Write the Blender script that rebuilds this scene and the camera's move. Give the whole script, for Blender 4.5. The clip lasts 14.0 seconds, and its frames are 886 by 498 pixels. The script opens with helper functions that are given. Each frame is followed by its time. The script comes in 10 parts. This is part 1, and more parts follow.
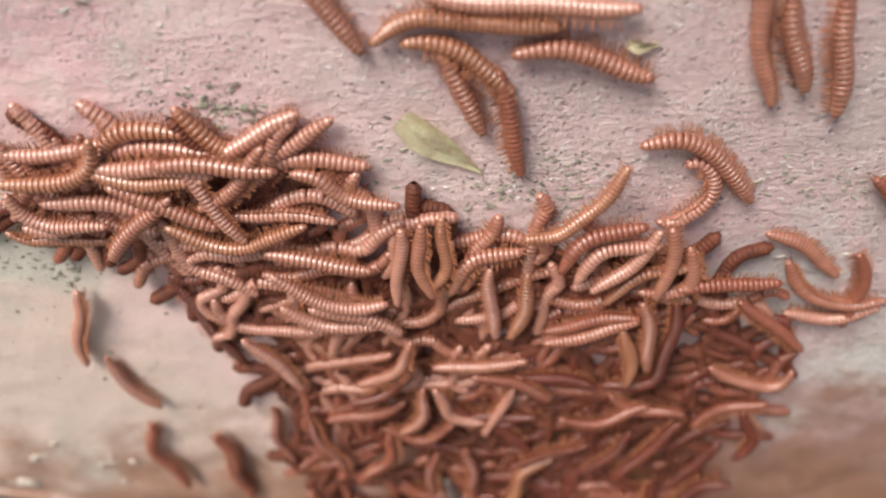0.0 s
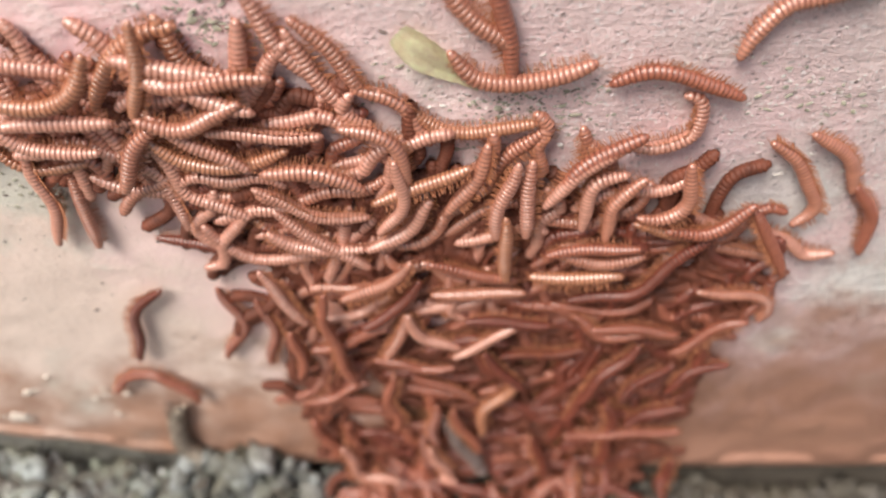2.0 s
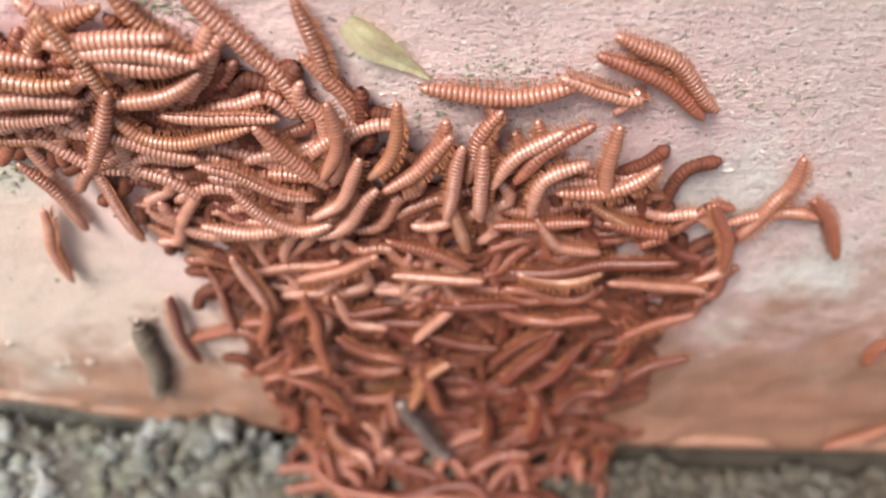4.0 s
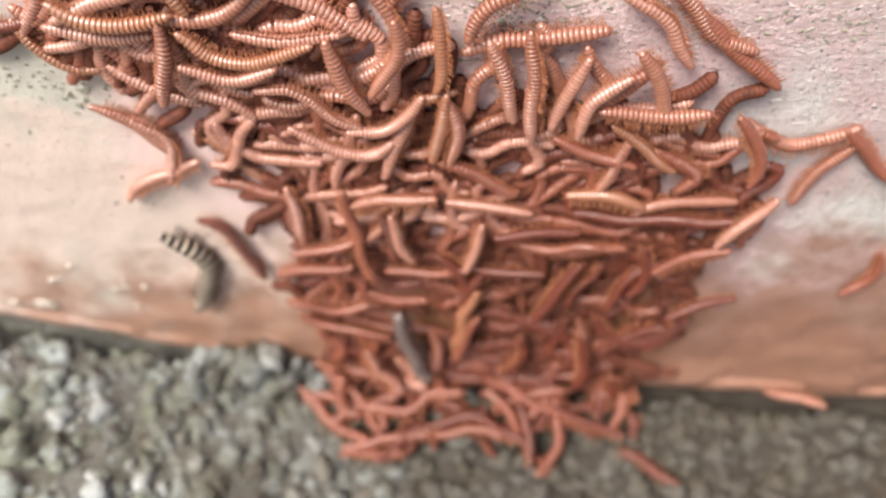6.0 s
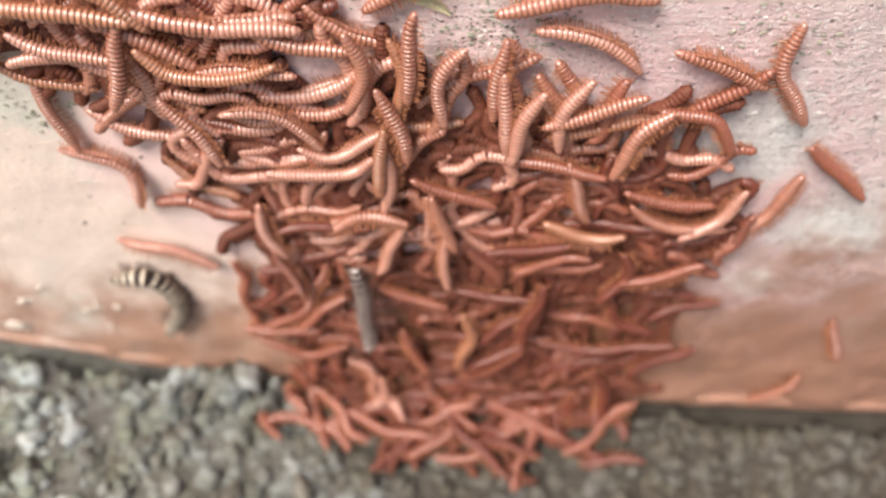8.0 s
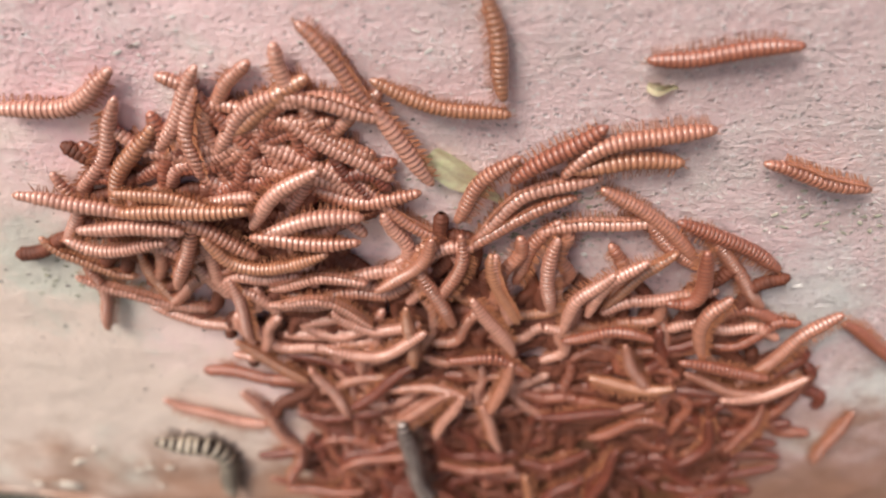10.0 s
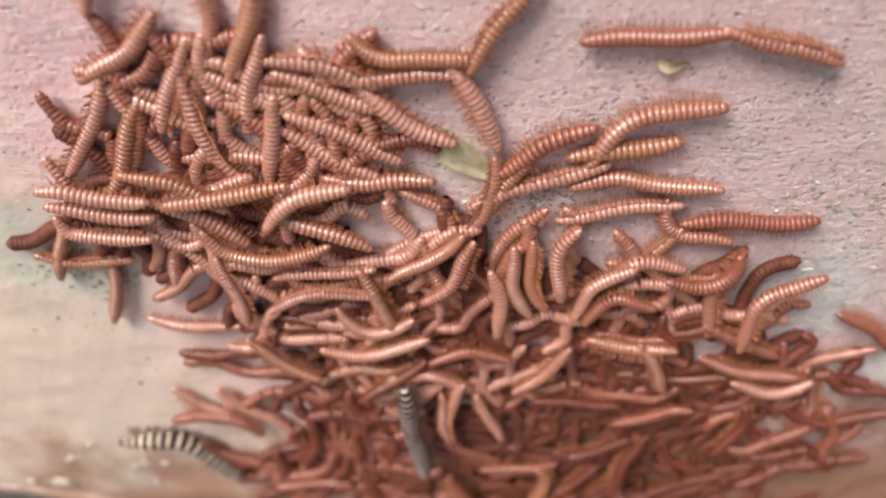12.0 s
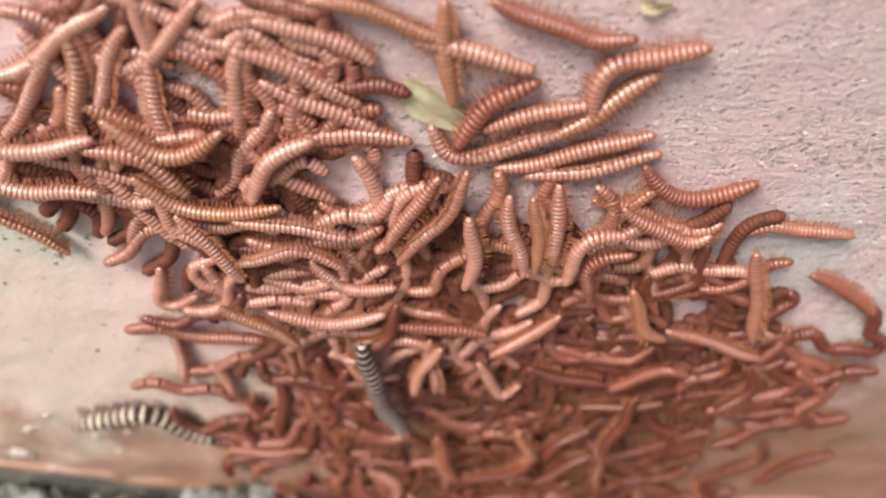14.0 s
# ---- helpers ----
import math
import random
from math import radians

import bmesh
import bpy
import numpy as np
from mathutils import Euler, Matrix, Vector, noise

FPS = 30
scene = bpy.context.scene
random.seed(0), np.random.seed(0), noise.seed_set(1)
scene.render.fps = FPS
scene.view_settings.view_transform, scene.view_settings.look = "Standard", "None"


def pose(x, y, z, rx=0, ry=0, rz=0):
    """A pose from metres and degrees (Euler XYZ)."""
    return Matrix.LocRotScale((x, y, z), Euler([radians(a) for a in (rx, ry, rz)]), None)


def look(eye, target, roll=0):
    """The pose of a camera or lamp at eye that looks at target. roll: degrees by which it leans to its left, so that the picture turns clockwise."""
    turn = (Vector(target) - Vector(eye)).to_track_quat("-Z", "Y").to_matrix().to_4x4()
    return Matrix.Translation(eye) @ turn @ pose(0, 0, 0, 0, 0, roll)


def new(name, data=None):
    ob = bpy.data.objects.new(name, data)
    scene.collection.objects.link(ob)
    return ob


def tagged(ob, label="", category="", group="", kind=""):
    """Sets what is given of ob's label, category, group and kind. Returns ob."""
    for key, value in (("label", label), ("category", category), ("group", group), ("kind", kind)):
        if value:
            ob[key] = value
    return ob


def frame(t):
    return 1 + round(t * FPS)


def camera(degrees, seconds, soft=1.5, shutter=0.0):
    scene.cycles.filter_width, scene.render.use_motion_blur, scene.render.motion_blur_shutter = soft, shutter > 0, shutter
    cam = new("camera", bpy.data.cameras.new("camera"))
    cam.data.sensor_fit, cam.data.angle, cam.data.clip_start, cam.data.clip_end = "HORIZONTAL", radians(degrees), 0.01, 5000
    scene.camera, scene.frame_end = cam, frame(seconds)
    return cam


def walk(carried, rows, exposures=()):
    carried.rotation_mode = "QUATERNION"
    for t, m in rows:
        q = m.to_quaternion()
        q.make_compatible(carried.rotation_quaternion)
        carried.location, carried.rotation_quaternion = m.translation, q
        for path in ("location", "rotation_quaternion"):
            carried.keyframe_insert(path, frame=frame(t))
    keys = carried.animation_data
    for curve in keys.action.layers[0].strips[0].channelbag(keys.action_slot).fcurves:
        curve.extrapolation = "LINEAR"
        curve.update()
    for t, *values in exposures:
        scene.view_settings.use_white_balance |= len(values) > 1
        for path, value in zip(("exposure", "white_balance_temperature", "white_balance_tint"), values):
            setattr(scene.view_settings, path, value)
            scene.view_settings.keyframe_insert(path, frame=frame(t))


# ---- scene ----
cam = camera(55.0, 14.0, soft=2.4)
walk(cam, [
    (0, pose(-0.0012, -0.1568, 0.2984, 44.40, 0.33, -0.38)),
    (0.5, pose(-0.0008, -0.1561, 0.3033, 44.92, 0.68, 0.03)),
    (1, pose(-0.0043, -0.1568, 0.3034, 44.33, 0.98, 0.14)),
    (1.5, pose(-0.0065, -0.1615, 0.2970, 42.83, 0.66, -0.27)),
    (2, pose(-0.0057, -0.1596, 0.2927, 40.69, -0.13, -1.86)),
    (4.5, pose(0.0077, -0.1571, 0.2990, 37.68, -1.73, 0.30)),
    (5, pose(0.0018, -0.1663, 0.2989, 36.60, -1.02, 1.26)),
    (5.5, pose(0.0033, -0.1664, 0.2981, 35.94, -0.50, 1.47)),
    (6, pose(0.0027, -0.1701, 0.2963, 35.95, -0.33, 1.64)),
    (6.5, pose(0.0055, -0.1719, 0.2989, 35.65, -0.77, 1.35)),
    (7, pose(0.0079, -0.1704, 0.2978, 36.12, -0.61, 1.07)),
    (7.5, pose(0.0094, -0.1685, 0.2958, 36.66, -0.36, 1.19)),
    (8, pose(0.0085, -0.1657, 0.2933, 36.78, -0.36, 1.02)),
    (8.5, pose(0.0018, -0.1635, 0.2960, 38.74, 0.01, 1.16)),
    (9, pose(0.0006, -0.1575, 0.3026, 43.02, 0.62, 1.40)),
    (11.5, pose(-0.0025, -0.1608, 0.3117, 44.90, 1.57, 1.37)),
    (12, pose(-0.0042, -0.1571, 0.3041, 44.23, 1.04, 0.71)),
    (12.5, pose(-0.0060, -0.1528, 0.2950, 43.85, 0.27, -0.18)),
    (13, pose(-0.0033, -0.1462, 0.2905, 43.79, -0.10, -0.00)),
    (13.5, pose(-0.0040, -0.1491, 0.2946, 42.52, -0.00, -0.38)),
    (14, pose(-0.0032, -0.1495, 0.2954, 41.51, 0.14, -0.81)),
], exposures=((0, -0.22), (1, -0.25), (2, 0.01), (5, 0.18), (7.5, 0.26), (8.5, 0.25), (9, 0.12), (11.5, -0.16), (12.5, -0.1), (14, 0.02)))
# the lens focuses on the upper wall; the foot of the wall and the ground fall out of focus
cam.data.dof.use_dof = True
cam.data.dof.focus_distance = 0.206
cam.data.dof.aperture_fstop = 6.3

# ---- daylight: bright overcast sky, light mostly from above and a little from the left ----
world = bpy.data.worlds.new("sky")
scene.world = world
world.use_nodes = True
wn = world.node_tree
sky = wn.nodes.new("ShaderNodeTexSky")
sky.sky_type = "NISHITA"
sky.sun_disc = False
sky.sun_elevation = radians(56)
sky.sun_rotation = radians(220)
sky.air_density = 1.0
sky.dust_density = 4.0
wn.links.new(sky.outputs[0], wn.nodes["Background"].inputs[0])
wn.nodes["Background"].inputs[1].default_value = 0.102
sun = new("sun", bpy.data.lights.new("sun", "SUN"))
sun.data.energy = 4.2
sun.data.angle = radians(25)
sun.data.color = (1.0, 0.965, 0.92)
sun.matrix_world = look((-0.42, -0.50, 0.98), (0, 0, 0))


# ---- materials ----
PITCH = 0.66  # spacing of the millipedes' rings, in body radii


class Nodes:
    """A short hand for one node material."""

    def __init__(self, name):
        self.mat = bpy.data.materials.new(name)
        self.mat.use_nodes = True
        self.tree = self.mat.node_tree
        self.bsdf = self.tree.nodes["Principled BSDF"]

    def add(self, kind, values=(), **settings):
        n = self.tree.nodes.new(kind)
        for key, value in settings.items():
            setattr(n, key, value)
        for key, value in values:
            self.put(n.inputs[key], value)
        return n

    def put(self, socket, value):
        if isinstance(value, bpy.types.NodeSocket):
            self.tree.links.new(value, socket)
        else:
            socket.default_value = value

    def coords(self, output="Object"):
        return self.add("ShaderNodeTexCoord").outputs[output]

    def noise(self, vector, scale, detail=4.0, rough=0.55):
        return self.add("ShaderNodeTexNoise", (("Vector", vector), ("Scale", scale), ("Detail", detail), ("Roughness", rough))).outputs["Fac"]

    def voronoi(self, vector, scale, output="Distance"):
        return self.add("ShaderNodeTexVoronoi", (("Vector", vector), ("Scale", scale))).outputs[output]

    def ramp(self, fac, *stops):
        n = self.add("ShaderNodeValToRGB", (("Fac", fac),))
        el = n.color_ramp.elements
        while len(el) < len(stops):
            el.new(0.5)
        for e, (p, c) in zip(el, stops):
            e.position = p
            e.color = (*c, 1) if isinstance(c, tuple) else (c, c, c, 1)
        return n.outputs["Color"]

    def mix(self, fac, a, b, blend="MIX"):
        n = self.add("ShaderNodeMix", data_type="RGBA", blend_type=blend)
        self.put(n.inputs["Factor"], fac)
        for s, v in ((6, a), (7, b)):
            self.put(n.inputs[s], (*v, 1) if isinstance(v, tuple) else v)
        return n.outputs[2]

    def math(self, op, a, b=0.0):
        n = self.add("ShaderNodeMath", operation=op)
        self.put(n.inputs[0], a)
        self.put(n.inputs[1], b)
        return n.outputs[0]

    def bump(self, height, strength, distance, normal=None):
        n = self.add("ShaderNodeBump", (("Height", height), ("Strength", strength), ("Distance", distance)))
        if normal:
            self.put(n.inputs["Normal"], normal)
        return n.outputs[0]

    def done(self, colour, rough, normal=None, **inputs):
        self.put(self.bsdf.inputs["Base Color"], (*colour, 1) if isinstance(colour, tuple) else colour)
        self.put(self.bsdf.inputs["Roughness"], rough)
        if normal:
            self.put(self.bsdf.inputs["Normal"], normal)
        for key, value in inputs.items():
            self.put(self.bsdf.inputs[key.replace("_", " ")], value)
        return self.mat


def wall_paint():
    n = Nodes("worn_pink_wall_paint")
    v = n.coords()
    axes = n.add("ShaderNodeSeparateXYZ", (("Vector", v),)).outputs
    big = n.noise(v, 9.0, 5, 0.6)
    mid = n.noise(v, 38.0, 6, 0.65)
    fine = n.noise(v, 640.0, 5, 0.75)
    flat = n.noise(n.add("ShaderNodeMapping", (("Vector", v), ("Scale", (1.0, 1.0, 2.6)))).outputs[0], 150.0, 6, 0.7)
    base = n.ramp(big, (0.30, (0.92, 0.73, 0.68)), (0.46, (0.90, 0.64, 0.62)), (0.60, (0.90, 0.59, 0.59)), (0.74, (0.86, 0.72, 0.71)))
    base = n.mix(n.ramp(mid, (0.50, 0.0), (0.72, 0.65)), base, (0.90, 0.78, 0.72))
    # creamier where the paint has worn on the lower left
    worn = n.math("ADD", n.math("MULTIPLY", axes["X"], -7.0), n.math("MULTIPLY", axes["Z"], -4.5))
    base = n.mix(n.ramp(n.math("ADD", worn, mid), (0.30, 0.0), (0.75, 0.85)), base, (0.76, 0.615, 0.51))
    # greyer along to the right, deepened to paint in the fall-off of light
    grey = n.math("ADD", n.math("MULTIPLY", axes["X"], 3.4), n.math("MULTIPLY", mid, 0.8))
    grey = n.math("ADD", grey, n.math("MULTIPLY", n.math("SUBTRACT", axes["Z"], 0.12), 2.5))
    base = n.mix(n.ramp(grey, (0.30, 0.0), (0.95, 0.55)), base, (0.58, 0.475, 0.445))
    # greenish film in patches
    algae = n.noise(v, 21.0, 5, 0.7)
    base = n.mix(n.ramp(algae, (0.56, 0.0), (0.68, 0.5)), base, (0.62, 0.64, 0.55))
    # pale and greenish scars of old whitewash
    for place, size, tint in (((0.112, 0, 0.057), 0.010, (0.78, 0.76, 0.68)), ((0.128, 0, 0.090), 0.020, (0.74, 0.74, 0.68)),
                              ((-0.113, 0, 0.137), 0.024, (0.55, 0.57, 0.48)), ((0.090, 0, 0.125), 0.022, (0.72, 0.72, 0.68)), ((-0.040, 0, 0.100), 0.012, (0.66, 0.68, 0.56))):
        gap = n.add("ShaderNodeVectorMath", ((0, v), (1, place)), operation="DISTANCE").outputs["Value"]
        gap = n.math("ADD", n.math("MULTIPLY", gap, 0.5 / size), n.math("MULTIPLY", n.math("SUBTRACT", mid, 0.5), 1.6))
        base = n.mix(n.ramp(gap, (0.25, 0.7), (0.55, 0.0)), base, tint)
    # pits, grains and flakes
    rough_side = n.math("ADD", n.math("MULTIPLY", axes["X"], 1.6), n.math("MULTIPLY", n.math("SUBTRACT", axes["Z"], 0.15), 1.6))
    patchy = n.ramp(n.math("ADD", n.noise(v, 17.0, 4, 0.6), rough_side), (0.36, 0.15), (0.60, 1.0))
    grit = n.voronoi(v, 430.0)
    base = n.mix(n.math("MULTIPLY", n.ramp(grit, (0.10, 0.7), (0.24, 0.0)), patchy), base, (0.33, 0.26, 0.25))
    base = n.mix(n.math("MULTIPLY", n.ramp(flat, (0.34, 0.7), (0.42, 0.0)), patchy), base, (0.36, 0.29, 0.28))
    base = n.mix(n.math("MULTIPLY", n.ramp(fine, (0.32, 0.6), (0.43, 0.0)), patchy), base, (0.38, 0.30, 0.29))
    base = n.mix(n.math("MULTIPLY", n.ramp(fine, (0.55, 0.0), (0.66, 0.9)), patchy), base, (0.93, 0.88, 0.85))
    # rubbed soil: browner towards the foot, most of all where the swarm came up
    low = n.math("ADD", n.math("MULTIPLY", axes["Z"], -9.0), n.math("MULTIPLY", axes["X"], 1.3))
    low = n.math("ADD", low, n.math("MULTIPLY", mid, 1.5))
    low = n.math("ADD", low, n.math("MULTIPLY", n.math("SUBTRACT", n.noise(v, 24.0, 5, 0.6), 0.5), 1.2))
    base = n.mix(n.ramp(n.math("SUBTRACT", low, 0.07), (0.0, 0.0), (0.18, 0.35), (0.42, 0.75), (0.75, 0.92)), base, (0.36, 0.172, 0.100))
    # brown stain behind the swarm, deepened to paint the shade between bodies
    stain_shade = n.add("ShaderNodeVectorMath", ((0, n.add("ShaderNodeVectorMath", ((0, v), (1, (1.0, 1.0, 0.8))), operation="MULTIPLY").outputs[0]), (1, (0.032, 0, 0.006))), operation="DISTANCE").outputs["Value"]
    stain_shade = n.math("ADD", n.math("MULTIPLY", stain_shade, 12.0), n.math("MULTIPLY", n.math("SUBTRACT", mid, 0.5), 0.7))
    base = n.mix(n.ramp(stain_shade, (0.50, 0.92), (0.80, 0.0)), base, (0.20, 0.082, 0.036))
    relief = n.math("ADD", n.math("MULTIPLY", fine, 0.8), n.math("MULTIPLY", n.ramp(grit, (0.0, 0.0), (0.3, 1.0)), 0.5))
    relief = n.math("ADD", relief, n.math("MULTIPLY", flat, 1.2))
    b = n.bump(n.math("MULTIPLY", relief, patchy), 0.9, 0.0012)
    b = n.bump(mid, 0.5, 0.003, b)
    return n.done(base, 0.5, b)


def soil():
    n = Nodes("mossy_soil")
    v = n.coords()
    a, b = n.noise(v, 34.0, 6, 0.65), n.noise(v, 240.0, 5, 0.7)
    base = n.ramp(a, (0.30, (0.065, 0.050, 0.038)), (0.45, (0.19, 0.18, 0.155)), (0.58, (0.15, 0.14, 0.105)), (0.72, (0.34, 0.35, 0.32)))
    base = n.mix(n.ramp(b, (0.45, 0.0), (0.75, 0.5)), base, (0.29, 0.29, 0.265))
    # darker and browner around a point to the right
    far = n.add("ShaderNodeVectorMath", ((0, v), (1, (0.24, -0.05, -0.04))), operation="DISTANCE").outputs["Value"]
    right_dark = n.math("SUBTRACT", 1.0, n.math("MULTIPLY", far, 2.7))
    base = n.mix(n.ramp(n.math("ADD", right_dark, a), (0.42, 0.0), (0.95, 0.9)), base, (0.060, 0.045, 0.032))
    return n.done(base, 0.9, n.bump(b, 0.8, 0.003, n.bump(a, 0.7, 0.008)))


def stone():
    n = Nodes("weathered_gravel")
    v = n.coords()
    pick = n.add("ShaderNodeNewGeometry").outputs["Random Per Island"]
    base = n.ramp(pick, (0.0, (0.15, 0.14, 0.115)), (0.18, (0.36, 0.385, 0.38)), (0.38, (0.25, 0.275, 0.215)),
                  (0.55, (0.42, 0.455, 0.445)), (0.72, (0.29, 0.265, 0.215)), (0.80, (0.34, 0.39, 0.395)), (0.95, (0.66, 0.67, 0.64)))
    grain = n.noise(v, 500.0, 5, 0.7)
    moss = n.noise(v, 30.0, 4, 0.6)
    base = n.mix(n.ramp(grain, (0.35, 0.45), (0.6, 0.0)), base, (0.13, 0.12, 0.09))
    base = n.mix(n.ramp(moss, (0.46, 0.0), (0.62, 0.75)), base, (0.235, 0.25, 0.165))
    # hollows hold brown soil, open places bleach
    patch = n.noise(v, 46.0, 5, 0.65)
    base = n.mix(n.ramp(patch, (0.38, 0.9), (0.47, 0.0)), base, (0.070, 0.052, 0.038))
    base = n.mix(n.ramp(patch, (0.55, 0.0), (0.66, 0.65)), base, (0.53, 0.55, 0.53))
    # stones darken towards the same point as the soil
    far = n.add("ShaderNodeVectorMath", ((0, v), (1, (0.24, -0.05, -0.04))), operation="DISTANCE").outputs["Value"]
    right_dark = n.math("SUBTRACT", 1.0, n.math("MULTIPLY", far, 2.7))
    base = n.mix(n.ramp(n.math("ADD", right_dark, moss), (0.38, 0.0), (0.85, 0.85)), base, (0.075, 0.056, 0.038))
    return n.done(base, 0.8, n.bump(grain, 0.6, 0.0012))


def shell(name, light, dark, rough=0.36, band=(0.10, 0.24, 0.42, 0.84, 0.97), gloss=1.0):
    """Banded body ring: dark where a ring slides under the one before it, lighter on its raised back edge."""
    n = Nodes(name)
    v = n.coords()
    x = n.add("ShaderNodeSeparateXYZ", (("Vector", v),)).outputs["X"]
    wobble = n.noise(v, 2.2, 4, 0.6)
    x = n.math("ADD", n.math("DIVIDE", x, PITCH), n.math("MULTIPLY", n.math("SUBTRACT", wobble, 0.5), 0.14))
    x = n.math("FRACT", n.math("ADD", x, 0.5))
    pick = n.add("ShaderNodeObjectInfo").outputs["Random"]
    mid = tuple((a + b) / 2 for a, b in zip(light, dark))
    base = n.ramp(x, *zip(band, (dark, mid, light, light, dark)))
    base = n.mix(n.math("MULTIPLY", pick, 0.35), base, dark)
    spots = n.noise(v, 6.0, 5, 0.7)
    base = n.mix(n.ramp(spots, (0.5, 0.0), (0.75, 0.45)), base, dark)
    r = n.math("ADD", n.math("MULTIPLY", spots, 0.25), rough - 0.1)
    return n.done(base, r, n.bump(n.noise(v, 9.0, 4, 0.6), 0.12, 0.03), IOR=1.5 + 0.25 * gloss, Specular_IOR_Level=0.5 + 0.3 * gloss,
                  Specular_Tint=(1.0, 0.92, 0.86, 1), Coat_Weight=0.60 * gloss, Coat_IOR=1.65, Coat_Roughness=rough - 0.10)


def plain(name, colour, rough, scale, spread=0.3):
    n = Nodes(name)
    v = n.coords()
    a = n.noise(v, scale, 5, 0.65)
    dark = tuple(c * (1 - spread) for c in colour)
    pale = tuple(min(0.9, c * (1 + spread)) for c in colour)
    return n.done(n.ramp(a, (0.3, dark), (0.7, pale)), rough, n.bump(a, 0.4, 0.3 / scale))


WALL, SOIL, STONE = wall_paint(), soil(), stone()
SHELLS = [shell("copper_shell", (0.56, 0.225, 0.138), (0.225, 0.064, 0.033)),
          shell("pink_brown_shell", (0.68, 0.320, 0.225), (0.30, 0.102, 0.062)),
          shell("amber_shell", (0.54, 0.220, 0.112), (0.235, 0.073, 0.030)),
          # red-brown and rust are also darkened, standing for the shade low and right
          shell("shaded_red_brown_shell", (0.215, 0.046, 0.023), (0.088, 0.017, 0.0085), 0.42, gloss=0.45),
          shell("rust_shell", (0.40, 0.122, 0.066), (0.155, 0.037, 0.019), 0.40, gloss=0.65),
          shell("grey_banded_shell", (0.82, 0.68, 0.52), (0.035, 0.021, 0.015), 0.4, (0.40, 0.47, 0.54, 0.80, 0.86), 0.0),
          shell("black_brown_shell", (0.80, 0.66, 0.58), (0.040, 0.020, 0.018), 0.3, (0.48, 0.53, 0.58, 0.84, 0.89), 0.3)]
# bottom layer's red-brown, darkened to paint in the shade of the gaps
HEAP = plain("shaded_heap_shell", (0.140, 0.038, 0.018), 0.65, 160.0, 0.5)
LEG = plain("leg_chitin", (0.52, 0.20, 0.095), 0.4, 1.0)
GREY_LEG = plain("grey_leg_chitin", (0.20, 0.14, 0.11), 0.4, 1.0)
MOSS = plain("moss_crumbs", (0.34, 0.32, 0.24), 0.9, 700.0, 0.45)
GRIT = plain("dark_grit", (0.20, 0.15, 0.13), 0.8, 700.0, 0.4)
FLAKE = plain("whitish_flakes", (0.72, 0.66, 0.60), 0.7, 500.0, 0.2)
PALE_GRIT = plain("pale_grit", (0.56, 0.48, 0.40), 0.9, 500.0, 0.3)
LEAF = plain("dry_leaf", (0.90, 0.73, 0.50), 0.6, 300.0, 0.22)


# ---- the wall and the ground ----
FOOT_X = (-0.4, -0.165, -0.087, 0.0, 0.09, 0.195, 0.4)
FOOT_Z = (0.03, 0.008, -0.020, -0.030, -0.036, -0.041, -0.046)


def foot(x):
    """Height of the soil at the wall."""
    return float(np.interp([x - 0.02, x, x + 0.02], FOOT_X, FOOT_Z).mean())


def steps(a, b, fine_a, fine_b, fine, growth=1.5):
    """Positions from a to b, evenly fine between fine_a and fine_b, and coarser outside."""
    at = list(np.arange(fine_a, fine_b + fine / 2, fine))
    d = fine
    while at[0] > a:
        d *= growth
        at.insert(0, max(a, at[0] - d))
    d = fine
    while at[-1] < b:
        d *= growth
        at.append(min(b, at[-1] + d))
    return at


def lump(x, y, z, size, seed=0.0):
    return noise.noise(Vector((x / size + seed, y / size - seed, z / size + 2 * seed)))


def sheet(name, rows, material, smooth=True, closed=False):
    """A mesh from rows of equally many points."""
    w = len(rows[0])
    faces = [(i * w + j, i * w + j + 1, (i + 1) * w + j + 1, (i + 1) * w + j) for i in range(len(rows) - 1) for j in range(w - 1)]
    me = bpy.data.meshes.new(name)
    me.from_pydata([p for r in rows for p in r], [], faces)
    me.materials.append(material)
    for p in me.polygons:
        p.use_smooth = smooth
    bm = bmesh.new()
    bm.from_mesh(me)
    if closed:
        bmesh.ops.contextual_create(bm, geom=[v for v in bm.verts if v.index % w == 0])
        bmesh.ops.recalc_face_normals(bm, faces=bm.faces)
    bm.to_mesh(me)
    bm.free()
    return new(name, me)


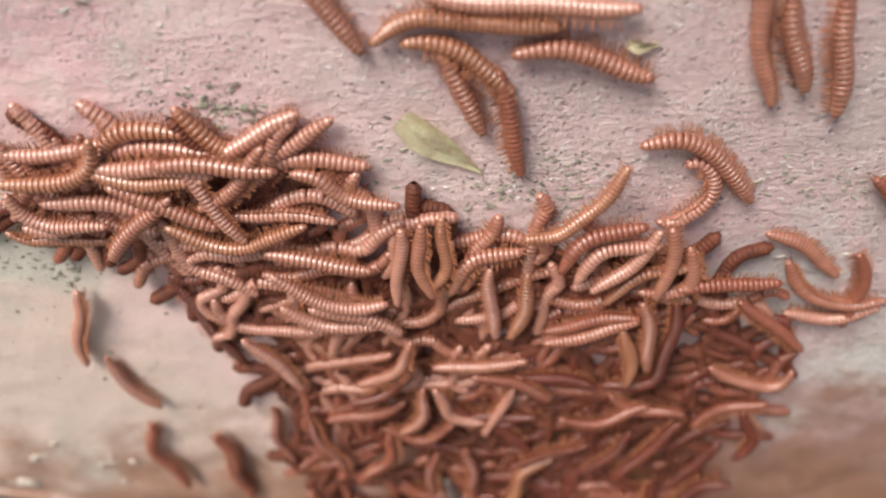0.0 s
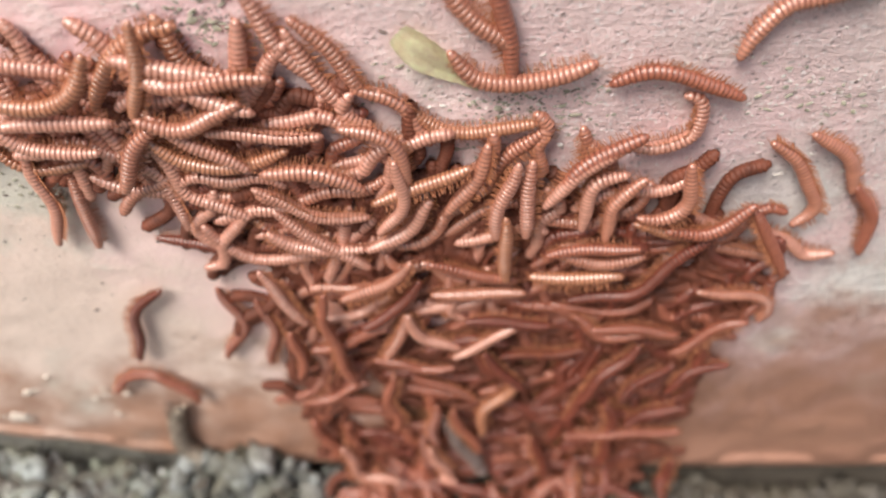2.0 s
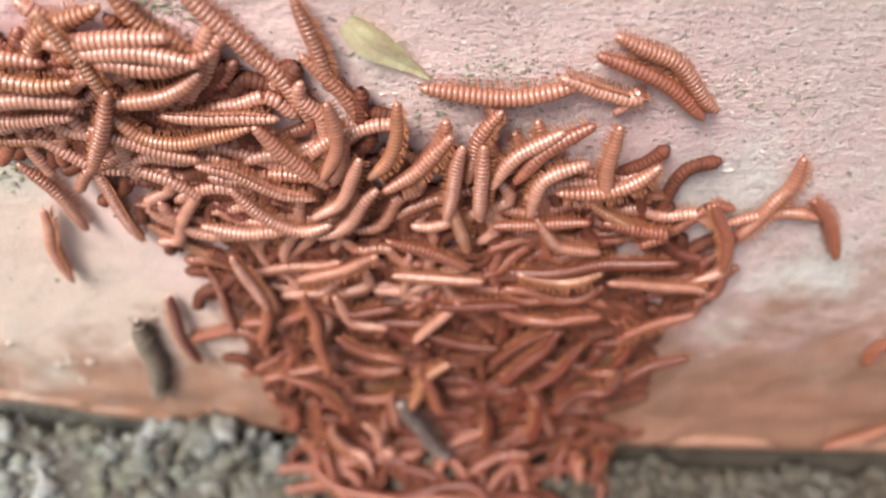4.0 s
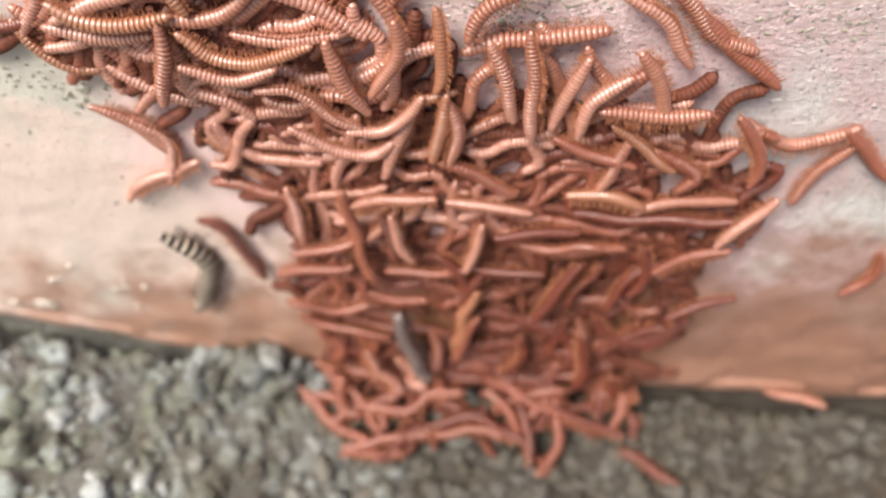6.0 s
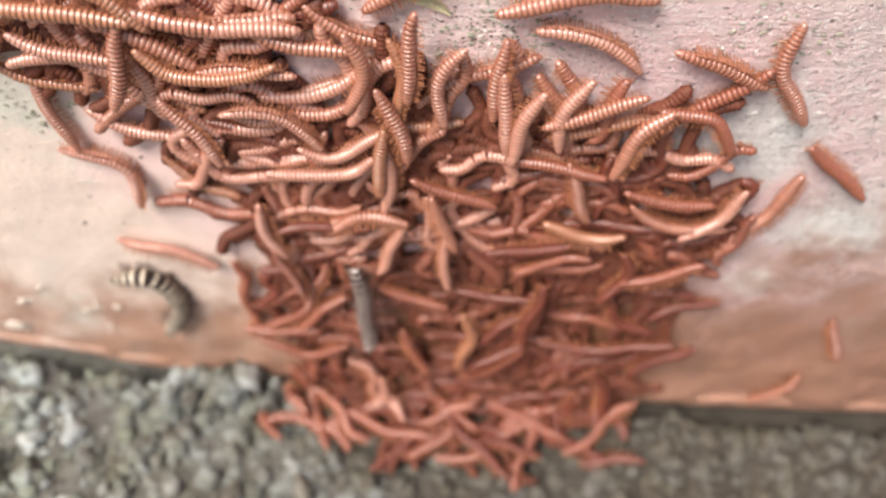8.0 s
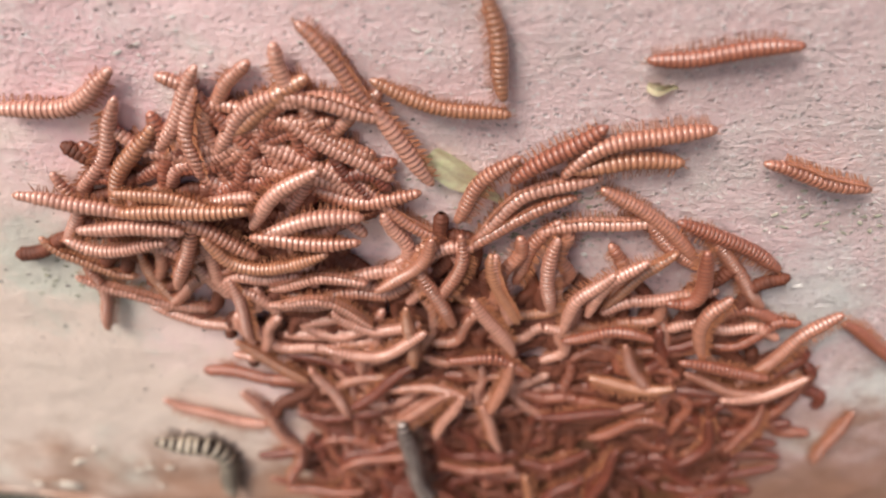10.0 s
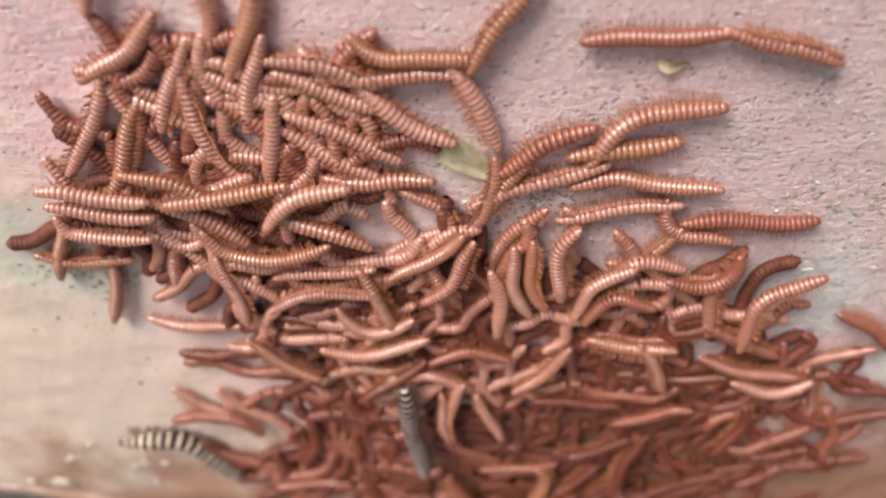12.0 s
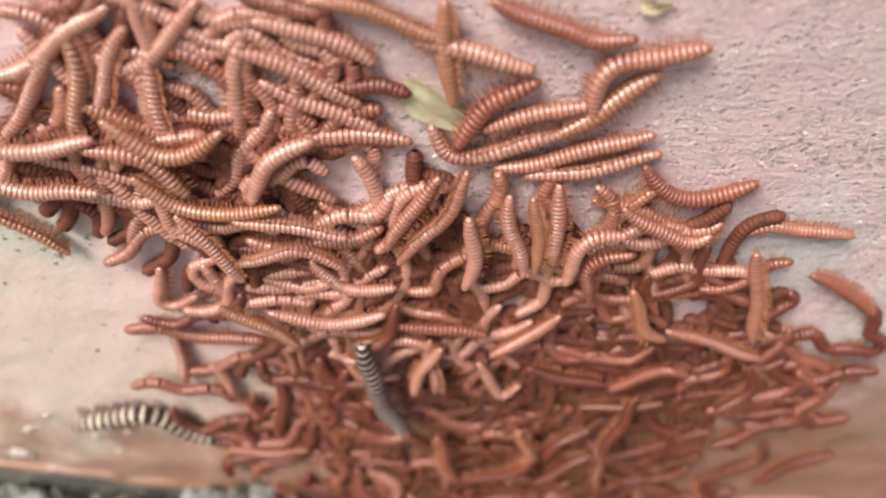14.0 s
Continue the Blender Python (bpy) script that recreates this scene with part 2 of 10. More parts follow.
def build_wall():
    rows = []
    ups = steps(0.02, 1.4, 0.02, 0.30, 0.002, 1.5)
    for x in steps(-1.5, 1.5, -0.23, 0.23, 0.0022, 1.6):
        z0 = foot(x) - 0.014
        row = [(x, 0.20, 1.4), (x, 0.20, z0), (x, 0.040, z0 + 0.001)]
        # the rendered foot rounds under towards the dark joint above the soil
        for k in range(12):
            a = k / 11
            y = 0.018 * (1 - math.sin(a * math.pi / 2)) ** 1.2
            z = z0 + 0.001 + 0.020 * a
            bulge = -0.0012 * math.sin(a * math.pi)
            row.append((x, y + bulge + 0.0012 * lump(x, 0, z, 0.02), z + (0.0022 * lump(x, 3, 0, 0.025) + 0.0014 * lump(x, 6, 0, 0.007)) * (1 - a)))
        top = z0 + 0.021
        for z in ups:
            zz = top + (z - 0.02) * (1.4 - top) / (1.4 - 0.02)
            d = 0.0010 * lump(x, 0, zz, 0.06) + 0.00035 * lump(x, 1, zz, 0.011) + 0.00018 * lump(x, 2, zz, 0.004)
            low = max(0.0, 1 - zz / 0.07)
            d += 0.0022 * low * lump(x, 5, zz, 0.018)
            row.append((x, d, zz))
        row.append((x, 0.20, 1.4))
        rows.append(row)
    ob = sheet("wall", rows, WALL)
    return tagged(ob, "worn pink painted wall with gritty plaster and soil-stained foot", "wall", kind="structure")


def ground_height(x, y):
    z = foot(x) - 0.005
    away = max(0.0, -y)
    z -= 0.10 * min(away, 0.3)
    # a crevice runs along the wall
    z -= (0.016 + 0.004 * lump(x, 13, 0, 0.03)) * math.exp(-((y - 0.002 + 0.0016 * lump(x, 9, 0, 0.012)) / (0.0050 + 0.012 * min(0.25, max(0.0, x)))) ** 2)
    near = max(0.0, 1 - max(abs(x), away) / 3)
    return z + near * (0.0060 * lump(x, y, 0, 0.030) + 0.0024 * lump(x, y, 4, 0.011) + 0.0008 * lump(x, y, 8, 0.005))


def build_ground():
    rows = [[(x, y, ground_height(x, y)) for y in steps(-40, 40, -0.16, 0.06, 0.0011, 1.7)] for x in steps(-40, 40, -0.24, 0.24, 0.0036, 1.7)]
    return tagged(sheet("ground", rows, SOIL), "mossy grey-green soil at the foot of the wall", "ground", kind="structure")


def build_gravel():
    """Small weathered stones and crumbs pressed into the soil."""
    rnd = random.Random(11)
    base = bmesh.new()
    bmesh.ops.create_icosphere(base, subdivisions=2, radius=1)
    dirs = [v.co.copy() for v in base.verts]
    tri = [[v.index for v in fc.verts] for fc in base.faces]
    base.free()
    verts, faces = [], []
    for k in range(5600):
        x, y = rnd.uniform(-0.235, 0.235), -0.004 - 0.146 * rnd.random() ** 1.2
        if k < 260:  # a little heap of grit against the wall
            x, y = rnd.gauss(-0.075, 0.013), -0.001 - 0.012 * rnd.random()
        r = rnd.choice((0.0010, 0.0015, 0.0022, 0.0033, 0.0050)) * rnd.uniform(0.7, 1.25)
        lift = max(0.0, 0.024 * math.exp(-((x + 0.075) / 0.022) ** 2) * (1 + y / 0.016)) if k < 260 else 0.0
        c = Vector((x, y, ground_height(x, y) + r * rnd.uniform(-0.7, 0.1) + (lift + 0.010 if lift else 0.0) * rnd.uniform(0.1, 1.0)))
        turn = Euler((rnd.uniform(0, 6), rnd.uniform(0, 6), rnd.uniform(0, 6))).to_matrix()
        stretch = Vector((rnd.uniform(0.8, 1.35), rnd.uniform(0.7, 1.1), rnd.uniform(0.5, 0.9)))
        seed, o = rnd.uniform(0, 90), len(verts)
        for d in dirs:
            q = 1 + 0.62 * noise.noise(d * 1.6 + Vector((seed, 0, 0))) + 0.26 * noise.noise(d * 3.3 + Vector((0, seed, 0)))
            verts.append(c + turn @ Vector((d.x * stretch.x, d.y * stretch.y, d.z * stretch.z)) * (r * q))
        faces += [[i + o for i in t] for t in tri]
    me = bpy.data.meshes.new("gravel")
    me.from_pydata(verts, [], faces)
    me.materials.append(STONE)
    for p in me.polygons:
        p.use_smooth = True
    return tagged(new("gravel", me), "grey, greenish and whitish gravel crumbs on mossy soil", "gravel", kind="stuff")


build_wall()
build_ground()
build_gravel()


# ---- millipedes ----
TIMES = (0, 1, 2, 3.5, 5, 6.2, 7.5, 8.5, 9, 10.25, 11.5, 12.5, 13.25, 14)
BEND = 0.012


def on_surface(x, s, h):
    """Place and normal at s up the wall, or, below the foot, out along the soil; h above the surface."""
    z0 = foot(x)
    u = s - z0
    if u > BEND:
        p, n = Vector((x, 0, s)), Vector((0, -1, 0))
    elif u < -BEND:
        p, n = Vector((x, u, z0 + 0.10 * u)), Vector((0, -0.1, 1))
    else:
        a = (BEND - u) / (2 * BEND) * math.pi / 2
        p = Vector((x, -BEND + BEND * math.cos(a), z0 + BEND - BEND * math.sin(a)))
        n = Vector((0, -math.cos(a), math.sin(a)))
    return p + n * h, n


def spread(points, count=49):
    """Evenly spaced stations along a smooth curve through five points, and their distances from its middle."""
    q = np.vstack([2 * points[0] - points[1], points, 2 * points[-1] - points[-2]])
    out = []
    for i in range(1, len(q) - 2):
        a, b, c, d = q[i - 1:i + 3]
        for u in np.linspace(0, 1, count // 4, endpoint=False):
            out.append(0.5 * (2 * b + (c - a) * u + (2 * a - 5 * b + 4 * c - d) * u * u + (-a + 3 * b - 3 * c + d) * u ** 3))
    out.append(q[-2])
    out = np.array(out)
    run = np.r_[0, np.cumsum(np.linalg.norm(np.diff(out, axis=0), axis=1))]
    return out, run - run[-1] / 2


def along(line, run, s):
    """The point at distance s from the middle, straight on beyond the ends."""
    p = np.array([np.interp(s, run, line[:, 0]), np.interp(s, run, line[:, 1])])
    if s > run[-1]:
        p += (line[-1] - line[-4]) / np.linalg.norm(line[-1] - line[-4]) * (s - run[-1])
    elif s < run[0]:
        p += (line[0] - line[3]) / np.linalg.norm(line[0] - line[3]) * (run[0] - s)
    return p


def revolve(name, profile, material, around=14):
    """A body of revolution along x with a flattened belly."""
    rows = []
    for x, r in profile:
        row = []
        for k in range(around + 1):
            a = 2 * math.pi * k / around
            y, z = r * math.cos(a), r * math.sin(a)
            row.append((x, y, z if z > -0.55 * r else -0.55 * r + (z + 0.55 * r) * 0.55))
        rows.append(row)
    w = around
    verts = [p for row in rows for p in row[:-1]]
    faces = [(i * w + j, i * w + (j + 1) % w, (i + 1) * w + (j + 1) % w, (i + 1) * w + j) for i in range(len(rows) - 1) for j in range(w)]
    faces += [tuple(range(w))[::-1], tuple((len(rows) - 1) * w + j for j in range(w))]
    me = bpy.data.meshes.new(name)
    me.from_pydata(verts, [], faces)
    me.materials.append(material)
    for p in me.polygons:
        p.use_smooth = len(p.vertices) < 5
    return me


def tubes(name, lines, radius, material, sides=4):
    """Thin tapering limbs along short lines of points."""
    verts, faces = [], []
    for line in lines:
        o = len(verts)
        for i, p in enumerate(line):
            d = (Vector(line[min(i + 1, len(line) - 1)]) - Vector(line[max(i - 1, 0)])).normalized()
            a = d.orthogonal().normalized()
            b = d.cross(a)
            r = radius * (1 - 0.6 * i / (len(line) - 1))
            for k in range(sides):
                t = 2 * math.pi * k / sides
                verts.append(Vector(p) + (a * math.cos(t) + b * math.sin(t)) * r)
        for i in range(len(line) - 1):
            faces += [(o + i * sides + k, o + i * sides + (k + 1) % sides, o + (i + 1) * sides + (k + 1) % sides, o + (i + 1) * sides + k) for k in range(sides)]
    me = bpy.data.meshes.new(name)
    me.from_pydata(verts, [], faces)
    me.materials.append(material)
    for p in me.polygons:
        p.use_smooth = True
    return me


def leg_lines(first, last, seed):
    rnd = random.Random(seed)
    out = []
    x = first
    while x < last:
        for side in (-1, 1):
            sway = rnd.uniform(-0.28, 0.28)
            reach = rnd.uniform(0.9, 1.12)
            out.append([(x, 0.32 * side, -0.66), (x + sway * 0.4, 0.80 * side * reach, -0.78), (x + sway, 1.12 * side * reach, -0.98), (x + sway * 1.5, 1.56 * side * reach, -1.2)])
        x += PITCH / 2
    return out


P = PITCH
RING = ((-0.62 * P, 0.82), (-0.46 * P, 0.905), (-0.26 * P, 0.915), (-0.13 * P, 0.96), (0.08 * P, 1.0), (0.32 * P, 0.995), (0.46 * P, 0.955), (0.52 * P, 0.87))
TRIPLE = tuple((x + j * P, r) for j in (-1, 0, 1) for x, r in RING[(j > -1):(None if j == 1 else -1)])
TAIL = ((-0.55 * P, 0.80), (-0.30 * P, 0.92), (0.1 * P, 0.90), (0.55 * P, 0.72), (0.95 * P, 0.45), (1.15 * P, 0.18))
HEAD = ((-1.05 * P, 0.20), (-0.85 * P, 0.50), (-0.5 * P, 0.74), (-0.2 * P, 0.80), (0.0, 0.90), (0.3 * P, 0.97), (0.52 * P, 0.85))
PARTS = []
for k, m in enumerate(SHELLS):
    leg = GREY_LEG if k >= 5 else LEG
    PARTS.append({"ring": revolve("body_ring", RING, m), "triple": revolve("body_ring", TRIPLE, m, 12), "tail": revolve("tail", TAIL, m), "head": revolve("head", HEAD, m),
                  "legs": [tubes("leg_fringe", leg_lines(-2 * P, 2 * P, 10 * k + j), 0.1, leg) for j in range(3)],
                  "antenna": [tubes("antenna", [[(-0.75 * P, 0.3 * s, 0.1), (-1.15 * P, 0.55 * s, 0.15), (-1.6 * P, 0.75 * s, 0.0), (-1.95 * P, 0.72 * s, -0.25)]], 0.09, leg, 5) for s in (-1, 1)]})
LABELS = ("glossy copper-brown ringed millipede crawling over the swarm", "pinkish-brown ringed millipede among the swarm on the wall",
          "amber-brown ringed millipede with shiny segments", "red-brown ringed millipede in the tangled swarm, darkened for shade",
          "rust-red ringed millipede with glossy segments", "dark grey millipede with pale bands on each ring",
          "large blackish millipede with faint pale ring edges")
SWARM = []


def part(name, mesh, parent, scale=1.0, thick=1.0):
    ob = new(name, mesh)
    ob.parent = parent
    ob.scale = (scale, scale * thick, scale * thick)
    return ob


def bow(table, rnd):
    """Low in the heap no body lies straight: give those that would a bend or a double bend of their own."""
    side, double = rnd.choice((-1, 1)) * rnd.uniform(0.08, 0.20), rnd.uniform(-0.12, 0.12)
    for row in table:
        pts = row[2:].reshape(5, 2)
        chord = pts[-1] - pts[0]
        run = np.linalg.norm(np.diff(pts, axis=0), axis=1).sum()
        straight = np.clip((np.linalg.norm(chord) / run - 0.95) / 0.04, 0, 1)
        low = np.clip((105 - pts[:, 1].mean()) / 25, 0, 1)
        across = np.array((-chord[1], chord[0])) * straight * low
        for k, (a, b) in enumerate(((-0.35, 0.3), (0.5, 1), (0.75, 0), (0.5, -1), (-0.35, -0.3))):
            pts[k] += across * (side * a + double * b)


def taper(i, count, reach):
    """Thickness of ring i: bodies thin out towards both ends."""
    head, tail = max(0.0, 1 - i / (0.8 * reach)), max(0.0, 1 - (count - 1 - i) / reach)
    return 1 - 0.34 * head ** 1.6 - 0.42 * tail ** 1.6


def millipede(radius, length, kind, roll, rows, deep=False):
    """radius and length in mm; rows: seconds, height of the body's axis over the surface, and five places along the body
    from head to tail as (across, up the wall), all in mm."""
    rnd = random.Random(len(SWARM))
    table = np.array(rows, float)
    r = np.interp(table[:, 3::2].mean(), (10, 80, 130, 185), (0.98, 0.85, 0.85, 0.95)) * radius / 1000
    thick = 1.0
    if kind >= 5:  # the striped ones have longer rings
        r, thick = 1.35 * r, 0.74
    step, every = (3 * PITCH * r, 5) if deep else (PITCH * r, 4)
    count = max(6 if deep else 10, round(length / 1000 / step))
    thing = tagged(new("millipede"), LABELS[kind], "millipede", "swarm of millipedes")
    pieces = []
    for i in range(count):
        size = thick * taper(i, count, 2.0 if deep else 3.0 if kind >= 5 else 6.0)
        if i == 0:
            ob = part("head", PARTS[kind]["head"], thing, r, 0.82 if deep else 0.72 * thick)
            for me in () if deep else PARTS[kind]["antenna"]:
                part("antenna", me, ob)
        elif i == count - 1:
            ob = part("tail", PARTS[kind]["tail"], thing, r, 0.78 if deep else 0.66 * thick)
        else:
            size *= 1 + rnd.uniform(-0.015, 0.015)
            ob = part("body_ring", PARTS[kind]["triple" if deep else "ring"], thing, r, size)
            if i % every == every // 2:
                tagged(part("leg_fringe", rnd.choice(PARTS[kind]["legs"]), ob), kind="stuff")
        pieces.append(ob)
    if deep:
        bow(table, rnd)
    SWARM.append((thing, pieces, (step, PITCH * r if deep else 0.0), roll, table, rnd.uniform(0, 6.28), rnd.uniform(0.3, 0.9)))


def poses(step, count, roll, table, phase, wriggle, t):
    """World poses of all rings at one time."""
    row = np.array([np.interp(t, table[:, 0], table[:, k]) for k in range(1, 12)]) / 1000
    h, pts = row[0], row[1:].reshape(5, 2)
    line, run = spread(pts)
    sway = 0.0009 + 0.0010 * min(1.0, max(0.0, (0.10 - pts[:, 1].mean()) / 0.05))  # low bodies wind more
    out = []
    for i in range(count):
        s = (i - (count - 1) / 2) * step[0]
        s += step[1] * ((i == 0) - (i == count - 1))
        places = []
        for e in (-1, 1):
            at = s + e * 0.0012
            q, d = along(line, run, at), along(line, run, at + 0.001) - along(line, run, at - 0.001)
            wave = sway * wriggle * math.sin(phase + 1.9 * t + at * 230) / max(1e-6, math.hypot(d[0], d[1]))
            places.append(on_surface(q[0] - d[1] * wave, q[1] + d[0] * wave, h + 0.0004 * math.sin(phase + s * 90)))
        (a, n), (b, _) = places
        x = (b - a).normalized()
        y = n.cross(x).normalized()
        z = x.cross(y)
        turn = Matrix((x, y, z)).transposed().to_4x4()
        out.append(Matrix.Translation((a + b) / 2) @ turn @ Matrix.Rotation(radians(roll), 4, "X"))
    return out


def inside(x, y, polygon):
    hit = False
    for (x1, y1), (x2, y2) in zip(polygon, polygon[1:] + polygon[:1]):
        if (y1 > y) != (y2 > y) and x < (x2 - x1) * (y - y1) / (y2 - y1) + x1:
            hit = not hit
    return hit


def wander(rnd, x, s, length, bend=50, course=None, sway=1.0):
    """A winding way of 80 mm with its middle at x, s."""
    a, k = rnd.uniform(0, 6.28), rnd.uniform(-bend, bend)
    swing, wave, phase = rnd.uniform(0.35, 0.95), rnd.uniform(0.4, 0.72), rnd.uniform(0, 6.28)
    if course is not None:
        a, swing = course - 20 * k * 0.002, swing * sway
    path = [np.array((0.0, 0.0))]
    for i in range(40):
        b = a + k * 0.002 * i + swing * math.sin(wave * i + phase)
        path.append(path[-1] + 0.002 * np.array((math.cos(b), math.sin(b))))
    return np.array(path) - path[20] + np.array((x, s))


def five(path, first, length):
    """Five places along a way, in mm."""
    at = [first + j * length / 2 / 4 for j in range(5)]
    return np.concatenate([np.array([np.interp(v, range(41), path[:, c]) for c in (0, 1)]) * 1000 for v in at])


def pick(rnd, *polygons):
    while True:
        x, s = rnd.uniform(-0.13, 0.12), rnd.uniform(-0.062, 0.25)
        if any(inside(x, s, p) for p in polygons):
            return x, s


def deep_swarm(count):
    """Bodies inside the heap that creep to and fro under the others."""
    rnd = random.Random(5)
    for k in range(count):
        x, s = pick(rnd, PILE_UPPER, PILE_LOWER)
        while s < 0.075:
            x, s = pick(rnd, PILE_UPPER)
        length = rnd.uniform(30, 42)
        h = rnd.choice((3.6, 5.0))
        path = wander(rnd, x, s, length)
        start, speed = rnd.uniform(8, 14), rnd.uniform(-0.3, 0.3)
        rows = [(t, h, *five(path, start + speed * t, length)) for t in (0, 3.5, 7, 10.5, 14)]
        # the darker shells low and right stand in for shade
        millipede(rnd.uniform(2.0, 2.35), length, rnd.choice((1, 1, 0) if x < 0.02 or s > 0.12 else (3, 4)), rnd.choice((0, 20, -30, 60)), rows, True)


def loose_layer(count):
    """Bodies that lie whole on top of the lower heap, few of them crossing; they drift apart as the heap widens."""
    rnd = random.Random(77)
    taken = []
    for k in range(count):
        for attempt in range(60):
            u, s = rnd.random(), rnd.uniform(-0.046, 0.098)
            left, right = layer_edge(6.0, s)
            x = left + u * (right - left)
            length = rnd.uniform(30, 46)
            course = 5.0 * noise.noise(Vector((x / 0.040, s / 0.040, 3.3))) + rnd.uniform(-0.5, 0.5)
            if s < 0.012:  # round the lower edge they lie along the outline
                course = math.atan2(s - 0.030, x - 0.018) + math.pi / 2 + rnd.uniform(-0.3, 0.3)
            path = wander(rnd, x, s, length, 34, course, 0.6 if s < 0.012 else 1.0)
            pts = five(path, 20 - length / 4, length).reshape(5, 2) / 1000
            line, _ = spread(pts, 13)
            near = sum(any(abs(p[0] - q[0]) < 0.0042 and abs(p[1] - q[1]) < 0.0042 for q in taken) for p in line)
            if near <= (1 if attempt < 40 else 3):
                break
        taken += [tuple(p) for p in line]
        h, speed = rnd.choice((2.6, 3.0, 3.4)), rnd.uniform(-0.25, 0.25)
        rows = []
        for t in (0, 2, 5, 7.5, 9, 11.5, 14):
            left, right = layer_edge(t, s)
            shift = np.array((left + u * (right - left) - x, 0.0))
            rows.append((t, h, *five(path + shift, 20 - length / 4 + speed * (t - 6), length)))
        # red-brown is favoured to the right, with shade put into its colour
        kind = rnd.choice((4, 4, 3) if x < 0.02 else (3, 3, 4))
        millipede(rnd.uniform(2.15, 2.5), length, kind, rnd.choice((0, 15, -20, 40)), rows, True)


def climbers(count):
    """Bodies that leave the heap in the second half and spread up the wall."""
    rnd = random.Random(9)
    for k in range(count):
        length = rnd.uniform(30, 42)
        ways = [wander(rnd, *pick(rnd, p), length, 20) for p in (PILE_UPPER[:5] + PILE_UPPER[-3:], PILE_SPREAD, PILE_CLIMB)]
        rows = [(t, 2.6, *five(w, 10 + 0.2 * t, length)) for t, w in ((0, ways[0]), (6.0, ways[0]), (9.0, ways[1]), (12.5, ways[2]), (14, ways[2]))]
        fixed = [rows[0]]
        for row in rows[1:]:
            a, b = np.array(fixed[-1][2:]).reshape(5, 2), np.array(row[2:]).reshape(5, 2)
            if np.abs(a - b).sum() > np.abs(a - b[::-1]).sum():
                b = b[::-1]
            fixed.append((row[0], row[1], *b.ravel()))
        millipede(rnd.uniform(1.9, 2.3), length, rnd.choice((0, 1, 3, 4, 4)), rnd.choice((0, 30, -50)), fixed, True)


def spreaders(count, goal, seed):
    """Bodies that drift from the heap to its growing edge late in the walk."""
    rnd = random.Random(seed)
    for k in range(count):
        length = rnd.uniform(34, 44)
        late = wander(rnd, *pick(rnd, goal), length)
        early = late + np.array(pick(rnd, PILE_LOWER)) - late[20]
        rows = [(t, 3.8 if w is early else 3.2 + 2 * (k % 2), *five(w, 10 + 0.2 * t, length)) for t, w in ((0, early), (8.0, early), (11.0, late), (14, late))]
        # mostly the darkened red-brown shell, in place of shade on the heap
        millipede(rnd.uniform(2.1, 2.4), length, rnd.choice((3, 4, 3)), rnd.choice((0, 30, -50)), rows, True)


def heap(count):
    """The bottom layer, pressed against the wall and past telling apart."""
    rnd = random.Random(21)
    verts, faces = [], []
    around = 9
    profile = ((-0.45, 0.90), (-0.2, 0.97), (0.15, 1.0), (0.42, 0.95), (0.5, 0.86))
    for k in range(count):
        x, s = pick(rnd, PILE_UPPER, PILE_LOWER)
        if s < 0.06 and k % 2:  # thinner below, where the darkened brown wall shows between the bodies
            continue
        length = rnd.uniform(28, 42)
        r = rnd.uniform(0.0018, 0.0022)
        h = rnd.uniform(0.0016, 0.0034)
        line, run = spread(five(wander(rnd, x, s, length), 12, length).reshape(5, 2) / 1000)
        if line[:, 0].max() > 0.100 or any((np.hypot(line[:, 0] - bx, line[:, 1] - bz) < br).any() for bx, bz, br in BARE):
            continue
        n = round(length / 1000 / (PITCH * r))
        first = len(verts)
        for i in range(n):
            for e, q in profile:
                d = (i + e - n / 2) * PITCH * r
                a, up = on_surface(*along(line, run, d), h)
                b, _ = on_surface(*along(line, run, d + 0.0008), h)
                side = up.cross((b - a).normalized())
                w = q * r * min(1, 0.35 + (i + e + 0.5) / 2, 0.35 + (n - i - e - 0.5) / 2)
                for j in range(around):
                    c = 2 * math.pi * j / around
                    verts.append(a + (side * math.cos(c) + up * math.sin(c)) * w)
        faces += [(first + i * around + j, first + i * around + (j + 1) % around, first + (i + 1) * around + (j + 1) % around, first + (i + 1) * around + j)
                  for i in range(n * len(profile) - 1) for j in range(around)]
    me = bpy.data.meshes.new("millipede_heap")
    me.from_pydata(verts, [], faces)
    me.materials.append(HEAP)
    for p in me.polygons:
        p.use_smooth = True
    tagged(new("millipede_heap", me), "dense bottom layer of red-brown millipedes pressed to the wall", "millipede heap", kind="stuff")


PILE_UPPER = [(-0.105, 0.169), (-0.082, 0.175), (-0.059, 0.176), (-0.026, 0.164), (-0.010, 0.153), (0.016, 0.144), (0.046, 0.146), (0.064, 0.146), (0.078, 0.129), (0.097, 0.112), (0.109, 0.082), (0.096, 0.050), (0.093, 0.019), (-0.019, 0.021), (-0.030, 0.078), (-0.069, 0.133), (-0.084, 0.148), (-0.113, 0.148)]
PILE_LOWER = [(-0.072, 0.138), (-0.012, 0.127), (0.065, 0.130), (0.093, 0.088), (0.081, 0.065), (0.087, -0.007), (0.073, -0.060), (-0.026, -0.056), (-0.042, -0.028), (-0.051, 0.037), (-0.053, 0.093)]
PILE_SPREAD = [(-0.105, 0.164), (-0.095, 0.173), (-0.083, 0.183), (-0.071, 0.187), (-0.061, 0.191), (-0.044, 0.199), (-0.024, 0.197),
               (-0.018, 0.182), (-0.016, 0.172), (-0.030, 0.165), (-0.058, 0.161), (-0.086, 0.163)]
